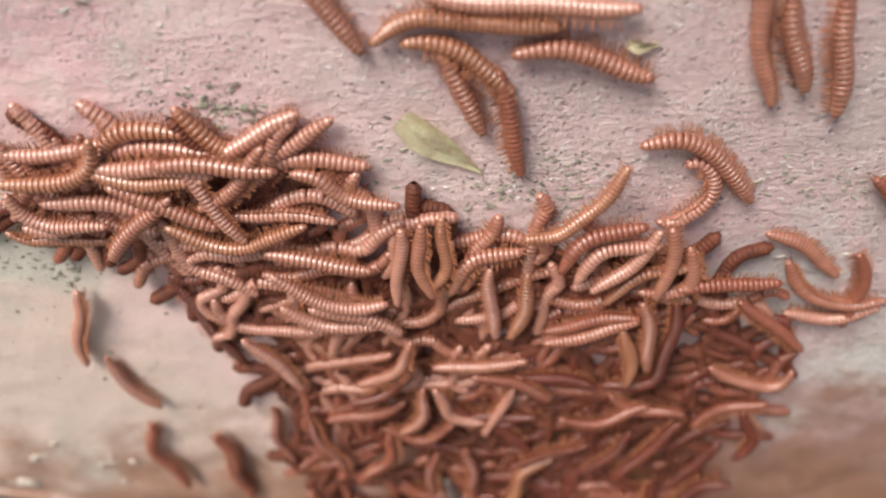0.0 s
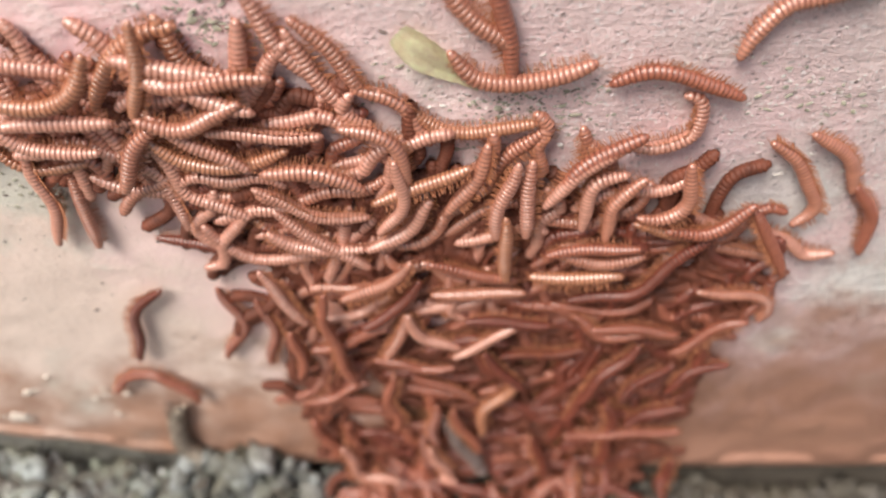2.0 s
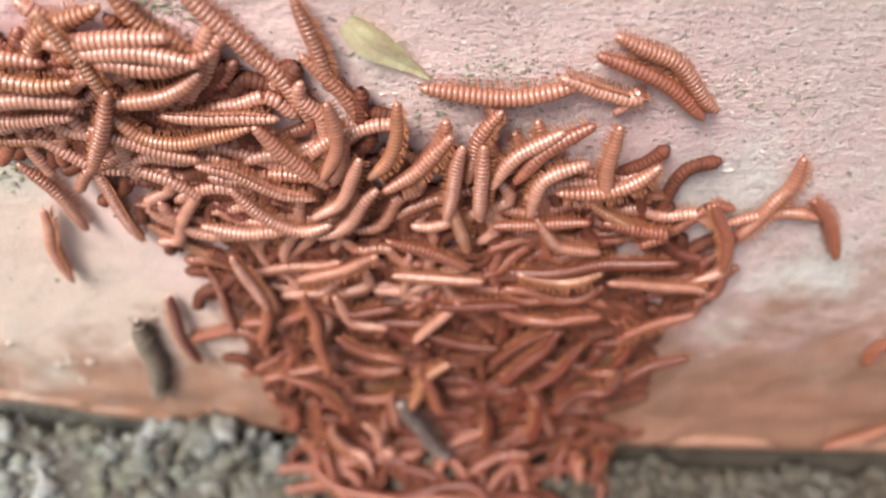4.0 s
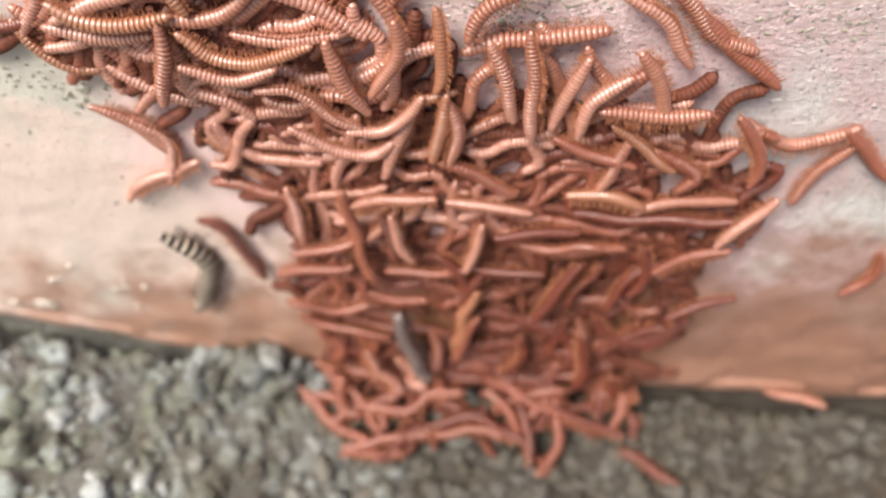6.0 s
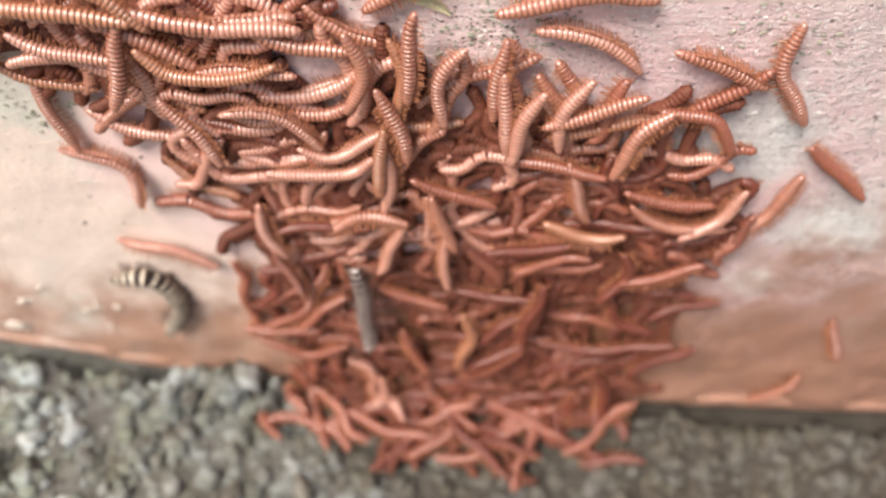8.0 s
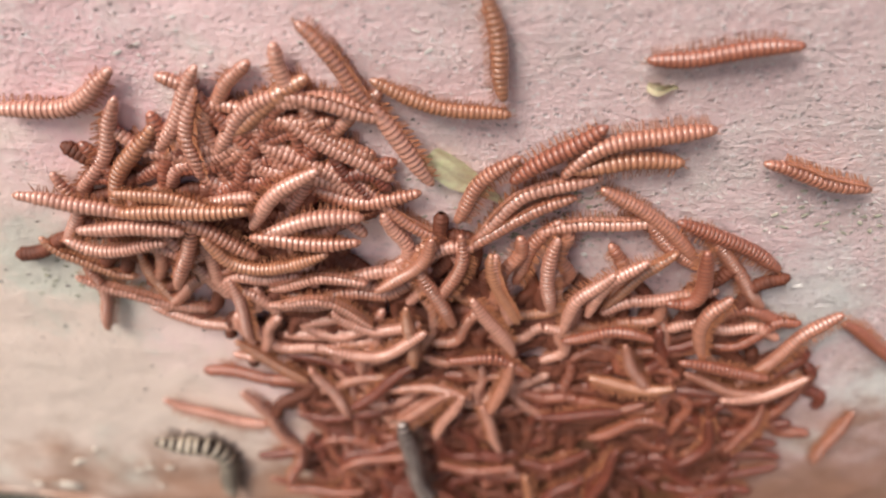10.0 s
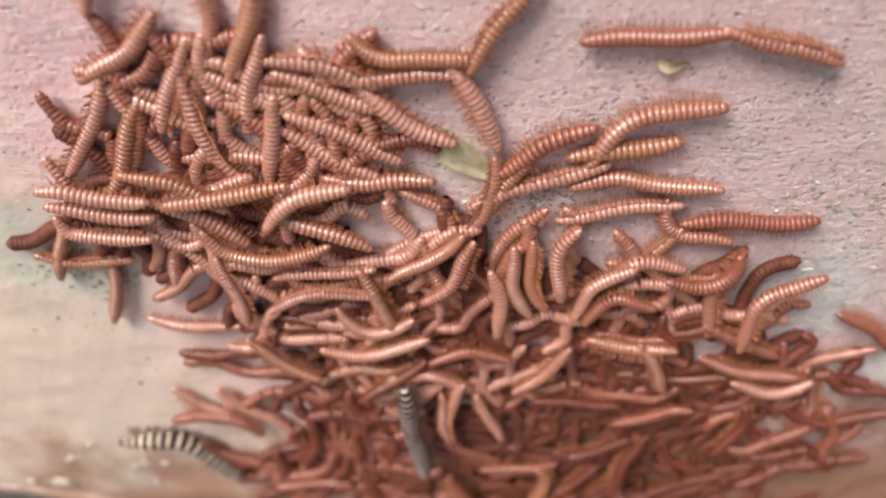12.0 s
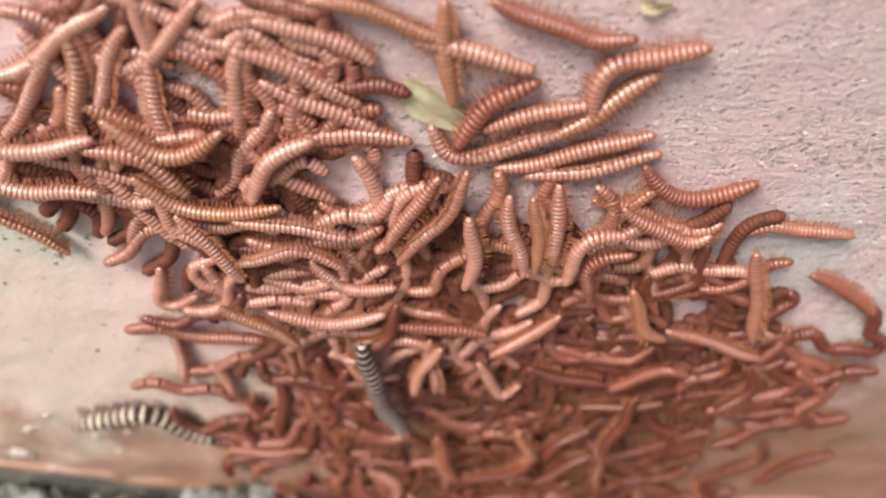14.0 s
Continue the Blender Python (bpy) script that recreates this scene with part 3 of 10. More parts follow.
PILE_CLIMB = [(-0.099, 0.171), (-0.086, 0.193), (-0.071, 0.207), (-0.058, 0.214), (-0.042, 0.212), (-0.026, 0.207), (-0.016, 0.185),
              (-0.027, 0.168), (-0.070, 0.164)]
BARE = ((-0.0205, 0.150, 0.011), (0.036, 0.150, 0.013))
PILE_LEFT = [(-0.078, 0.108), (-0.029, 0.112), (-0.032, 0.017), (-0.088, 0.022), (-0.086, 0.068)]
PILE_RIGHT = [(0.068, 0.104), (0.109, 0.093), (0.127, 0.078), (0.138, 0.039), (0.095, 0.028)]


def layer_edge(t, s):
    """Where the lower heap begins and ends across the wall at one time and height."""
    left = np.interp(t, (0, 2, 5, 7.5, 9, 14), (-0.030, -0.034, -0.046, -0.058, -0.060, -0.074))
    right = np.interp(t, (0, 2, 5, 7.5, 9, 14), (0.100, 0.086, 0.072, 0.086, 0.096, 0.124))
    return left - 0.10 * max(0.0, s - 0.03) + 0.30 * max(0.0, -0.01 - s), right - 0.25 * max(0.0, 0.02 - s)


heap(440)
deep_swarm(64)
loose_layer(34)
climbers(34)
spreaders(24, PILE_LEFT, 31)
spreaders(14, PILE_RIGHT, 33)
# kinds 3 and 4 on low and right bodies carry painted shade
millipede(2.06, 39.8, 2, 0, [
    (0, 3.4, 24.7, 205.8, 13.8, 206.7, 2.9, 207.5, -8.1, 207.4, -17.1, 201.6),
    (1, 3.4, -0.9, 207.8, -8.7, 208, -16.4, 206.6, -23, 202.5, -28.9, 197.4),
    (2, 3.4, -0.9, 271.2, -8.7, 271.4, -16.4, 270, -23, 265.9, -28.9, 260.8),
    (14, 3.4, -0.9, 271.2, -8.7, 271.4, -16.4, 270, -23, 265.9, -28.9, 260.8)])
millipede(2.23, 43.9, 1, -80, [
    (0, 3.4, -7.9, 213.1, 4.5, 211.9, 16.9, 211.1, 29.4, 210.6, 41.8, 210.1),
    (1, 3.4, 1.4, 210.7, 8.6, 214.6, 16.6, 213.5, 24.7, 211.7, 32.9, 210.8),
    (2, 3.4, 1.4, 267.1, 8.6, 271.1, 16.6, 270, 24.7, 268.2, 32.9, 267.3),
    (14, 3.4, 1.4, 267.1, 8.6, 271.1, 16.6, 270, 24.7, 268.2, 32.9, 267.3)])
millipede(2.45, 30.5, 0, 0, [
    (0, 3.4, 44.7, 193.6, 37, 196.1, 29.3, 198.6, 21.4, 200.7, 13.5, 200),
    (1, 3.4, 36.8, 196.4, 30.8, 198.3, 24.8, 200, 18.5, 200.8, 12.3, 201),
    (2, 3.4, 36.8, 266.3, 30.8, 268.3, 24.8, 270, 18.5, 270.7, 12.3, 271),
    (14, 3.4, 36.8, 266.3, 30.8, 268.3, 24.8, 270, 18.5, 270.7, 12.3, 271)])
millipede(2.28, 26.0, 0, 0, [
    (0, 3.4, 7.5, 180.9, 5.5, 186.3, 3, 191.4, 0.3, 196.4, -2.4, 201.5),
    (1, 3.4, 6.3, 182.2, 3.9, 188, 1.4, 193.6, -2.2, 198.6, -6.9, 202.7),
    (2, 3.4, 10.2, 182.5, 7.5, 184.5, 5.3, 187, 3.4, 189.7, 1.5, 192.5),
    (5, 3.4, 10.2, 265.6, 7.5, 267.5, 5.3, 270, 3.4, 272.8, 1.5, 275.5),
    (14, 3.4, 10.2, 265.6, 7.5, 267.5, 5.3, 270, 3.4, 272.8, 1.5, 275.5)])
millipede(2.25, 29.9, 4, -50, [
    (0, 3.4, 10.6, 197.9, 12.6, 189.5, 14.6, 181, 16.3, 172.5, 18, 164),
    (1, 3.4, 7.6, 198.3, 9.8, 191.6, 11.9, 184.8, 13.6, 178, 15.3, 171.1),
    (2, 3.4, 10.9, 193.7, 12.1, 189, 13.2, 184.3, 14.1, 179.6, 15, 174.9),
    (5, 3.4, 10.9, 279.4, 12.1, 274.7, 13.2, 270, 14.1, 265.3, 15, 260.6),
    (14, 3.4, 10.9, 279.4, 12.1, 274.7, 13.2, 270, 14.1, 265.3, 15, 260.6)])
millipede(2.14, 26.0, 0, 0, [
    (0, 3.4, -20.9, 205, -23.2, 207.8, -25.5, 210.8, -27.2, 214, -28.5, 217.5),
    (1, 3.4, -24.5, 205.8, -25.9, 208.6, -27, 211.5, -28, 214.5, -29, 217.5),
    (2, 3.4, -24.5, 264.3, -25.9, 267.1, -27, 270, -28, 273, -29, 276),
    (14, 3.4, -24.5, 264.3, -25.9, 267.1, -27, 270, -28, 273, -29, 276)])
millipede(2.29, 27.9, 2, 75, [
    (0, 3.4, 16, 187.8, 10.6, 194.1, 4.4, 199.7, -3.4, 202.1, -11.8, 202),
    (1, 3.4, 26, 205.6, 21.3, 206.6, 16.6, 207.1, 11.9, 206.1, 7.3, 204.6),
    (2, 3.4, 26, 268.5, 21.3, 269.5, 16.6, 270, 11.9, 269, 7.3, 267.4),
    (14, 3.4, 26, 268.5, 21.3, 269.5, 16.6, 270, 11.9, 269, 7.3, 267.4)])
millipede(2.10, 34.6, 0, 25, [
    (0, 3.4, 60.4, 219, 62.8, 210.8, 65.4, 202.6, 68, 194.5, 70.8, 186.4),
    (2, 3.4, 83.3, 191, 79.3, 190.4, 75.4, 189.7, 72.5, 187.2, 70.9, 183.5),
    (5, 3.4, 70.7, 150.5, 66.3, 157.6, 61.5, 164.5, 55.6, 170.4, 49.3, 175.9),
    (6.2, 3.4, 70.6, 155.6, 66.3, 157.5, 62.7, 160.3, 59.6, 163.8, 56.6, 167.3),
    (7.5, 3.4, 106.4, 124.7, 101.9, 132.1, 97.4, 139.4, 93.1, 146.9, 89.1, 154.6),
    (8.5, 3.4, 93.3, 143.9, 88.3, 150.3, 83.6, 157, 83, 164.9, 86.3, 172.3),
    (11.5, 3.6, 61.1, 121.8, 55.6, 127.8, 50, 133.8, 43.6, 138.8, 35.6, 140.2),
    (14, 3.6, 62.1, 128.5, 56.6, 134.6, 51, 140.6, 44.6, 145.6, 36.6, 147)])
millipede(2.32, 26.6, 0, 0, [
    (0, 3.4, 79.1, 185.6, 75.7, 193.8, 72.4, 202.1, 69.3, 210.5, 66.4, 219),
    (1, 3.4, 74.5, 203.5, 72.7, 206.6, 70.8, 209.7, 69.1, 212.8, 67.3, 216),
    (2, 3.4, 74.5, 263.8, 72.7, 266.9, 70.8, 270, 69.1, 273.1, 67.3, 276.3),
    (14, 3.4, 74.5, 263.8, 72.7, 266.9, 70.8, 270, 69.1, 273.1, 67.3, 276.3)])
millipede(2.37, 33.4, 0, 25, [
    (0, 3.4, 87.3, 181.6, 85.2, 190.4, 83.2, 199.2, 80.8, 207.9, 78.1, 216.5),
    (1, 3.4, 84.9, 189.7, 83.3, 196.2, 81.8, 202.8, 80.1, 209.3, 78.5, 215.8),
    (2, 3.4, 84.9, 256.9, 83.3, 263.5, 81.8, 270, 80.1, 276.5, 78.5, 283),
    (14, 3.4, 84.9, 256.9, 83.3, 263.5, 81.8, 270, 80.1, 276.5, 78.5, 283)])
millipede(2.34, 37.7, 0, 10, [
    (0, 3.4, 73.6, 157.8, 68.3, 165.3, 62.5, 172.4, 54.3, 176.3, 45.3, 174.8),
    (1, 3.4, 59.6, 175.6, 50.1, 175.9, 40.6, 175.3, 31.4, 173.1, 22.8, 169.2),
    (2, 3.4, 34.3, 174.5, 25.7, 170.5, 16.6, 168.9, 7.4, 170.7, 1, 177.5),
    (5, 3.4, 45.1, 160.7, 36.2, 159, 27.2, 158.3, 18.2, 158.7, 9.3, 157.5),
    (6.2, 3.4, 38.3, 159.1, 29.6, 157.5, 20.8, 156.5, 12, 155.3, 4.4, 150.8),
    (7.5, 3.4, 53.3, 165.9, 45.4, 168, 37.4, 166.6, 29.4, 164.7, 21.2, 163.5),
    (9, 3.4, 53.3, 189.6, 44.5, 188.8, 35.8, 187.6, 27.6, 184.5, 20.9, 178.8),
    (14, 3.4, 47.2, 190.4, 41, 189.4, 34.9, 187.9, 31.9, 182.8, 31.4, 176.6)])
millipede(2.24, 30.2, 1, 75, [
    (0, 3.4, 45.7, 155, 56.9, 150.4, 63.9, 159.1, 59.2, 169.8, 49.7, 164.5),
    (2, 3.4, 38.7, 152.7, 50.5, 148.7, 62.1, 151.8, 60.3, 162.8, 49, 161),
    (5, 3.4, 42.8, 172.5, 48.1, 170.4, 52.8, 167.4, 55.8, 162.6, 58.2, 157.5),
    (6.2, 3.4, 45.9, 167, 50.1, 163.8, 54.1, 160.3, 57.3, 156.1, 60.2, 151.6),
    (8.5, 3.4, 22.4, 161.3, 30.7, 162.8, 38.8, 161.1, 45.9, 156.6, 52.8, 151.8),
    (9, 3.4, 15.6, 159.3, 23.2, 161.1, 30.9, 161.9, 38.6, 160.7, 46.1, 158.8),
    (11.5, 3.4, 20.9, 157.9, 27.9, 159.1, 35, 160.2, 42, 161, 49.1, 161.7),
    (14, 3.4, 27.3, 157.2, 30.5, 157.8, 33.8, 158.4, 37, 159, 40.2, 159.7)])
millipede(2.00, 34.9, 2, 25, [
    (0, 10.4, 40.5, 173.2, 36.6, 165.9, 32.3, 158.9, 27.5, 152.3, 20.3, 151.8),
    (2, 3.4, 22.3, 157.3, 13.9, 154.6, 5.2, 154.3, -3.1, 157.2, -10.2, 162.5),
    (5, 3.6, 36.2, 132.1, 27.8, 129.4, 19.1, 129.1, 10.8, 132, 3.7, 137.2),
    (6.2, 3.6, 0.2, 138.2, -8.2, 135.6, -16.9, 135.3, -25.2, 138.2, -32.2, 143.4),
    (7.5, 3.6, 23.3, 129.1, 14.9, 126.5, 6.2, 126.1, -2.1, 129.1, -9.2, 134.3),
    (8.5, 3.6, 0.2, 138.2, -8.2, 135.6, -16.9, 135.3, -25.2, 138.2, -32.2, 143.4),
    (9, 3.6, 23.3, 129.1, 14.9, 126.5, 6.2, 126.1, -2.1, 129.1, -9.2, 134.3),
    (14, 3.6, 36.2, 132.1, 27.8, 129.4, 19.1, 129.1, 10.8, 132, 3.7, 137.2)])
millipede(2.33, 37.5, 0, 75, [
    (0, 3.4, 89.9, 134.5, 95.1, 126.9, 101.9, 120.8, 110.7, 118.2, 119.6, 120.5),
    (2, 3.4, 81.7, 149.3, 89.7, 142.6, 96.1, 134.5, 100.7, 125.2, 95.2, 117.4),
    (5, 3.4, 116.4, 136, 113.2, 126.1, 104.6, 121.5, 98.4, 114.4, 97, 104.1),
    (6.2, 3.4, 109, 124.5, 102.7, 121.1, 95.8, 119.6, 89.8, 123.4, 84.3, 128.1),
    (7.5, 3.4, 106.7, 116.6, 103.1, 105.8, 101.1, 94.6, 96.2, 84.3, 90.9, 74.1),
    (8.5, 3.4, 110.4, 112.2, 107.7, 104.2, 104.3, 96.6, 98.6, 90.4, 92.3, 84.9),
    (11.5, 11.1, 80.9, 140.1, 75.8, 138.8, 72.2, 135.2, 71.5, 130, 71, 124.7),
    (14, 8.6, 79.9, 126.1, 81.4, 119.9, 82.9, 113.7, 84.4, 107.5, 85.9, 101.3)])
millipede(2.13, 29.0, 0, 25, [
    (0, 3.4, 84.7, 145, 89.7, 142.9, 94.3, 140, 98.1, 136.1, 101.8, 132.1),
    (2, 3.4, 82.3, 156.6, 93.6, 150.7, 103.4, 142.7, 109.2, 131.5, 112.1, 119.1),
    (5, 3.4, 100.8, 100.2, 103.9, 106.3, 107.3, 112, 112, 116.9, 117, 121.3),
    (6.2, 3.4, 107.3, 97.1, 107.8, 102.2, 108.6, 107.2, 110.4, 112, 112.8, 116.5),
    (7.5, 3.4, 166.1, 31.6, 163.2, 37.9, 160.3, 44.2, 157.5, 50.5, 154.6, 56.8),
    (8.5, 3.4, 138.7, 3, 137.1, 9.3, 135.6, 15.6, 134, 21.9, 132.4, 28.2),
    (9, 3.4, 127.9, 27.7, 126.9, 35.2, 126, 42.7, 125.1, 50.1, 124.2, 57.6),
    (14, 3.4, 74.4, 132.5, 80.5, 137.7, 89.5, 135.9, 98.5, 133.9, 107.5, 131.9)])
millipede(2.02, 36.7, 2, 10, [
    (0, 10.1, -66.3, 155.1, -59, 150.8, -50.8, 149.1, -43, 152, -35.6, 156.1),
    (2, 7.9, -69, 156.6, -63.6, 149.9, -55.3, 147.7, -47, 149.8, -38.9, 153),
    (5, 9.5, -65.3, 159.2, -59.3, 152.8, -50.6, 151.4, -42.1, 154, -34, 157.7),
    (7.5, 11.1, -63.6, 159.8, -58.2, 153.6, -50.2, 152.2, -42.2, 153.7, -34.5, 156.8),
    (9, 9.1, -67, 157, -61.5, 151.7, -54, 150, -46.5, 151.3, -40, 155.5),
    (11.5, 11.0, -67, 161.7, -63, 153.2, -54.7, 149.7, -45.5, 151.4, -37, 155.4),
    (12.5, 8.4, -68.7, 155.9, -63.8, 148, -54.6, 146.2, -45.4, 148.6, -36.5, 151.9),
    (14, 9.1, -67.9, 156.9, -63.7, 152.4, -58.2, 149.8, -52, 149.2, -46.1, 150.9)])
millipede(2.23, 33.9, 1, 75, [
    (0, 3.4, -99.8, 125.8, -102.4, 118, -104.6, 110.1, -106.4, 102.1, -108, 94.1),
    (2, 3.4, -102.1, 140.9, -102, 137, -102.1, 133, -102.6, 129.1, -103.2, 125.1),
    (5, 3.4, -93.6, 108.7, -95.8, 100.5, -97.4, 92.1, -97.4, 83.6, -96.9, 75.2),
    (6.2, 3.4, -72.8, 103.1, -79.6, 101.9, -86.4, 100.3, -92.4, 96.9, -98, 92.8),
    (7.5, 3.4, -67.2, 63.8, -73.4, 70.5, -79.8, 77, -87.9, 80.7, -97, 81.3),
    (8.5, 3.4, -66.2, 73.1, -76.1, 73.1, -86.1, 73, -96, 74, -102.3, 81.2),
    (12.5, 3.4, -75.9, 62.2, -78.9, 66.6, -82.1, 70.9, -86, 74.7, -90.2, 78),
    (14, 3.6, -33.2, 47.4, -36.2, 51.8, -39.4, 56.2, -43.2, 59.9, -47.4, 63.3)])
millipede(2.09, 26.7, 0, 0, [
    (0, 3.4, -88.5, 70, -93.8, 76.4, -98.6, 83.1, -100.3, 91.2, -100.6, 99.5),
    (1, 3.4, -97.7, 95.4, -97.9, 102.9, -97.8, 110.5, -97, 118, -96, 125.5),
    (2, 3.4, -94.9, 115.7, -94.5, 122.4, -94.2, 129.2, -94.2, 135.9, -94.5, 142.7),
    (6.2, 3.4, -79.5, 110.4, -83.2, 115.9, -87.2, 121.3, -92.6, 125.1, -98.6, 128.1),
    (8.5, 3.4, -100, 126.3, -101.2, 131, -101.6, 135.8, -100.7, 140.5, -99.6, 145.2),
    (9, 3.4, -105.7, 125.7, -105.5, 128.9, -105.3, 132.2, -105.7, 135.3, -107, 138.3),
    (12.5, 3.4, -101.8, 117.1, -99.2, 123.2, -96.6, 129.3, -95.1, 135.8, -94.8, 142.4),
    (14, 3.4, -81.3, 71.2, -80.8, 77.2, -80.2, 83.1, -79.7, 89.1, -79.2, 95)])
millipede(2.04, 39.0, 3, 45, [
    (0, 3.4, -61.4, 96.2, -64.2, 104.4, -67.1, 112.6, -70, 120.7, -73.1, 128.8),
    (2, 3.4, -97.7, 58.1, -96.4, 68.6, -94.8, 79.2, -90.1, 88.6, -82.7, 96.3),
    (5, 3.4, -59.9, 31.9, -62.5, 41, -65.1, 50.2, -67.8, 59.4, -70.5, 68.6),
    (6.2, 3.4, -65, 49.2, -66.7, 57.9, -68.4, 66.6, -72.2, 74.5, -80.3, 77.8),
    (7.5, 3.6, -36, 38.6, -37.7, 47.3, -39.4, 56, -43.2, 63.9, -51.3, 67.2),
    (8.5, 3.6, -33.7, 61.3, -35.4, 70, -37.2, 78.6, -40.9, 86.5, -49.1, 89.8),
    (9, 3.6, -36, 38.6, -37.7, 47.3, -39.4, 56, -43.2, 63.9, -51.3, 67.2),
    (14, 3.6, -32.5, 40.9, -34.2, 49.6, -36, 58.3, -39.7, 66.1, -47.9, 69.5)])
millipede(1.97, 41.0, 4, 0, [
    (0, 3.4, -98, 57, -98.3, 48.9, -98.4, 40.8, -96.7, 32.9, -92.9, 25.7),
    (1, 3.4, -95.7, 75.7, -96.2, 66.1, -96.8, 56.4, -98, 46.8, -99.3, 37.2),
    (2, 3.4, -115.5, 37.8, -106.6, 46, -95.8, 49.1, -87.8, 40.7, -86.6, 28.6),
    (5, 3.6, -58.8, 51.6, -49.9, 59.8, -39.1, 62.9, -31.1, 54.4, -29.9, 42.4),
    (7.5, 3.6, -59, 26, -50.1, 34.3, -39.2, 37.4, -31.2, 28.9, -30, 16.9),
    (8.5, 3.6, -55.7, 52.8, -46.9, 61, -36, 64.2, -28, 55.7, -26.8, 43.7),
    (9, 3.6, -59, 26, -50.1, 34.3, -39.2, 37.4, -31.2, 28.9, -30, 16.9),
    (14, 3.6, -58.8, 51.6, -49.9, 59.8, -39.1, 62.9, -31.1, 54.4, -29.9, 42.4)])
millipede(3.50, 50.0, 5, 0, [
    (0, 3.4, -90.4, -36.9, -97.4, -28.6, -100.7, -18.5, -98.6, -7.8, -95.8, 2.8),
    (1, 3.4, -99.4, -31.6, -104.6, -20.1, -108.9, -8.2, -106.7, 3.9, -100.3, 14.9),
    (2, 3.4, -91, -26.3, -94.3, -11, -97.5, 4.3, -96.6, 19.7, -87.7, 32.5),
    (5, 3.4, -92.2, 26.1, -85.7, 38.6, -81.6, 51.9, -81.3, 65.9, -86.8, 78.7),
    (7.5, 3.4, -92.9, 21.2, -87.6, 32.7, -84.8, 44.9, -90.2, 55.7, -102.8, 56),
    (11.5, 3.4, -84.8, 34.4, -86.5, 40.3, -88.3, 46.2, -91.4, 51.4, -97.1, 53.5),
    (12.5, 3.4, -89.3, 41.5, -94.3, 47.7, -100.4, 52.4, -108.2, 51.3, -115.7, 49),
    (14, 3.4, -88.4, 40.1, -94, 45, -99.9, 49.3, -107.2, 49, -114.1, 46.4)])
millipede(1.79, 38.8, 4, -15, [
    (0, 3.4, -53.8, 32.8, -54.5, 42, -55.2, 51.2, -55.7, 60.3, -56.2, 69.5),
    (2, 3.4, -68.6, 61.6, -65.1, 69.2, -62.2, 76.9, -62.7, 85, -65.3, 92.9),
    (6.2, 3.6, -42.2, 47.8, -44.6, 59.6, -46.8, 71.4, -48.3, 83.4, -49.5, 95.4),
    (7.5, 3.6, -36.7, 20.1, -39.1, 31.9, -41.3, 43.8, -42.9, 55.8, -44, 67.8),
    (8.5, 3.6, -35.1, 46.6, -37.5, 58.4, -39.7, 70.3, -41.2, 82.2, -42.4, 94.2),
    (9, 3.6, -36.7, 20.1, -39.1, 31.9, -41.3, 43.8, -42.9, 55.8, -44, 67.8),
    (12.5, 3.6, -36.7, 20.1, -39.1, 31.9, -41.3, 43.8, -42.9, 55.8, -44, 67.8),
    (14, 3.6, -42.2, 47.8, -44.6, 59.6, -46.8, 71.4, -48.3, 83.4, -49.5, 95.4)])
millipede(1.89, 35.9, 4, -50, [
    (0, 9.6, -34.9, 41.5, -36.9, 49.7, -39, 57.9, -41.6, 66, -44.2, 74),
    (1, 3.4, -56.1, 40.5, -54.6, 47.5, -53.3, 54.5, -53.1, 61.6, -53.3, 68.7),
    (2, 3.4, -56.7, 49.2, -55.1, 60.8, -53.6, 72.4, -54, 84.1, -57.4, 95.3),
    (5, 3.6, -40.2, 55.2, -38.6, 66.8, -37.1, 78.4, -37.5, 90, -40.9, 101.2),
    (8.5, 3.6, -47.3, 65.2, -45.6, 76.7, -44.1, 88.4, -44.5, 100, -47.9, 111.2),
    (9, 3.6, -40.2, 55.2, -38.6, 66.8, -37.1, 78.4, -37.5, 90, -40.9, 101.2),
    (11.5, 3.6, -40.2, 55.2, -38.6, 66.8, -37.1, 78.4, -37.5, 90, -40.9, 101.2),
    (14, 3.6, -45.9, 68.2, -44.2, 79.8, -42.7, 91.4, -43.1, 103.1, -46.5, 114.3)])
millipede(1.97, 26.0, 3, 10, [
    (0, 3.4, -70.2, 17.2, -72.2, 26.1, -73.8, 35.1, -74.7, 44.2, -75.5, 53.2),
    (1, 9.0, -45.8, 30.8, -46.2, 35.6, -46.7, 40.4, -47.1, 45.2, -47.6, 50),
    (2, 3.4, -76.4, 118.5, -70.6, 117.3, -65, 115.1, -60, 111.7, -55.2, 108.2),
    (8.5, 3.6, -54.8, 132.1, -48.9, 130.8, -43.4, 128.7, -38.4, 125.3, -33.6, 121.7),
    (9, 3.6, -54.6, 106.8, -48.7, 105.6, -43.1, 103.4, -38.2, 100, -33.3, 96.5),
    (11.5, 3.6, -54.6, 106.8, -48.7, 105.6, -43.1, 103.4, -38.2, 100, -33.3, 96.5),
    (12.5, 3.6, -54.8, 132.1, -48.9, 130.8, -43.4, 128.7, -38.4, 125.3, -33.6, 121.7),
    (14, 3.6, -54.8, 132.1, -48.9, 130.8, -43.4, 128.7, -38.4, 125.3, -33.6, 121.7)])
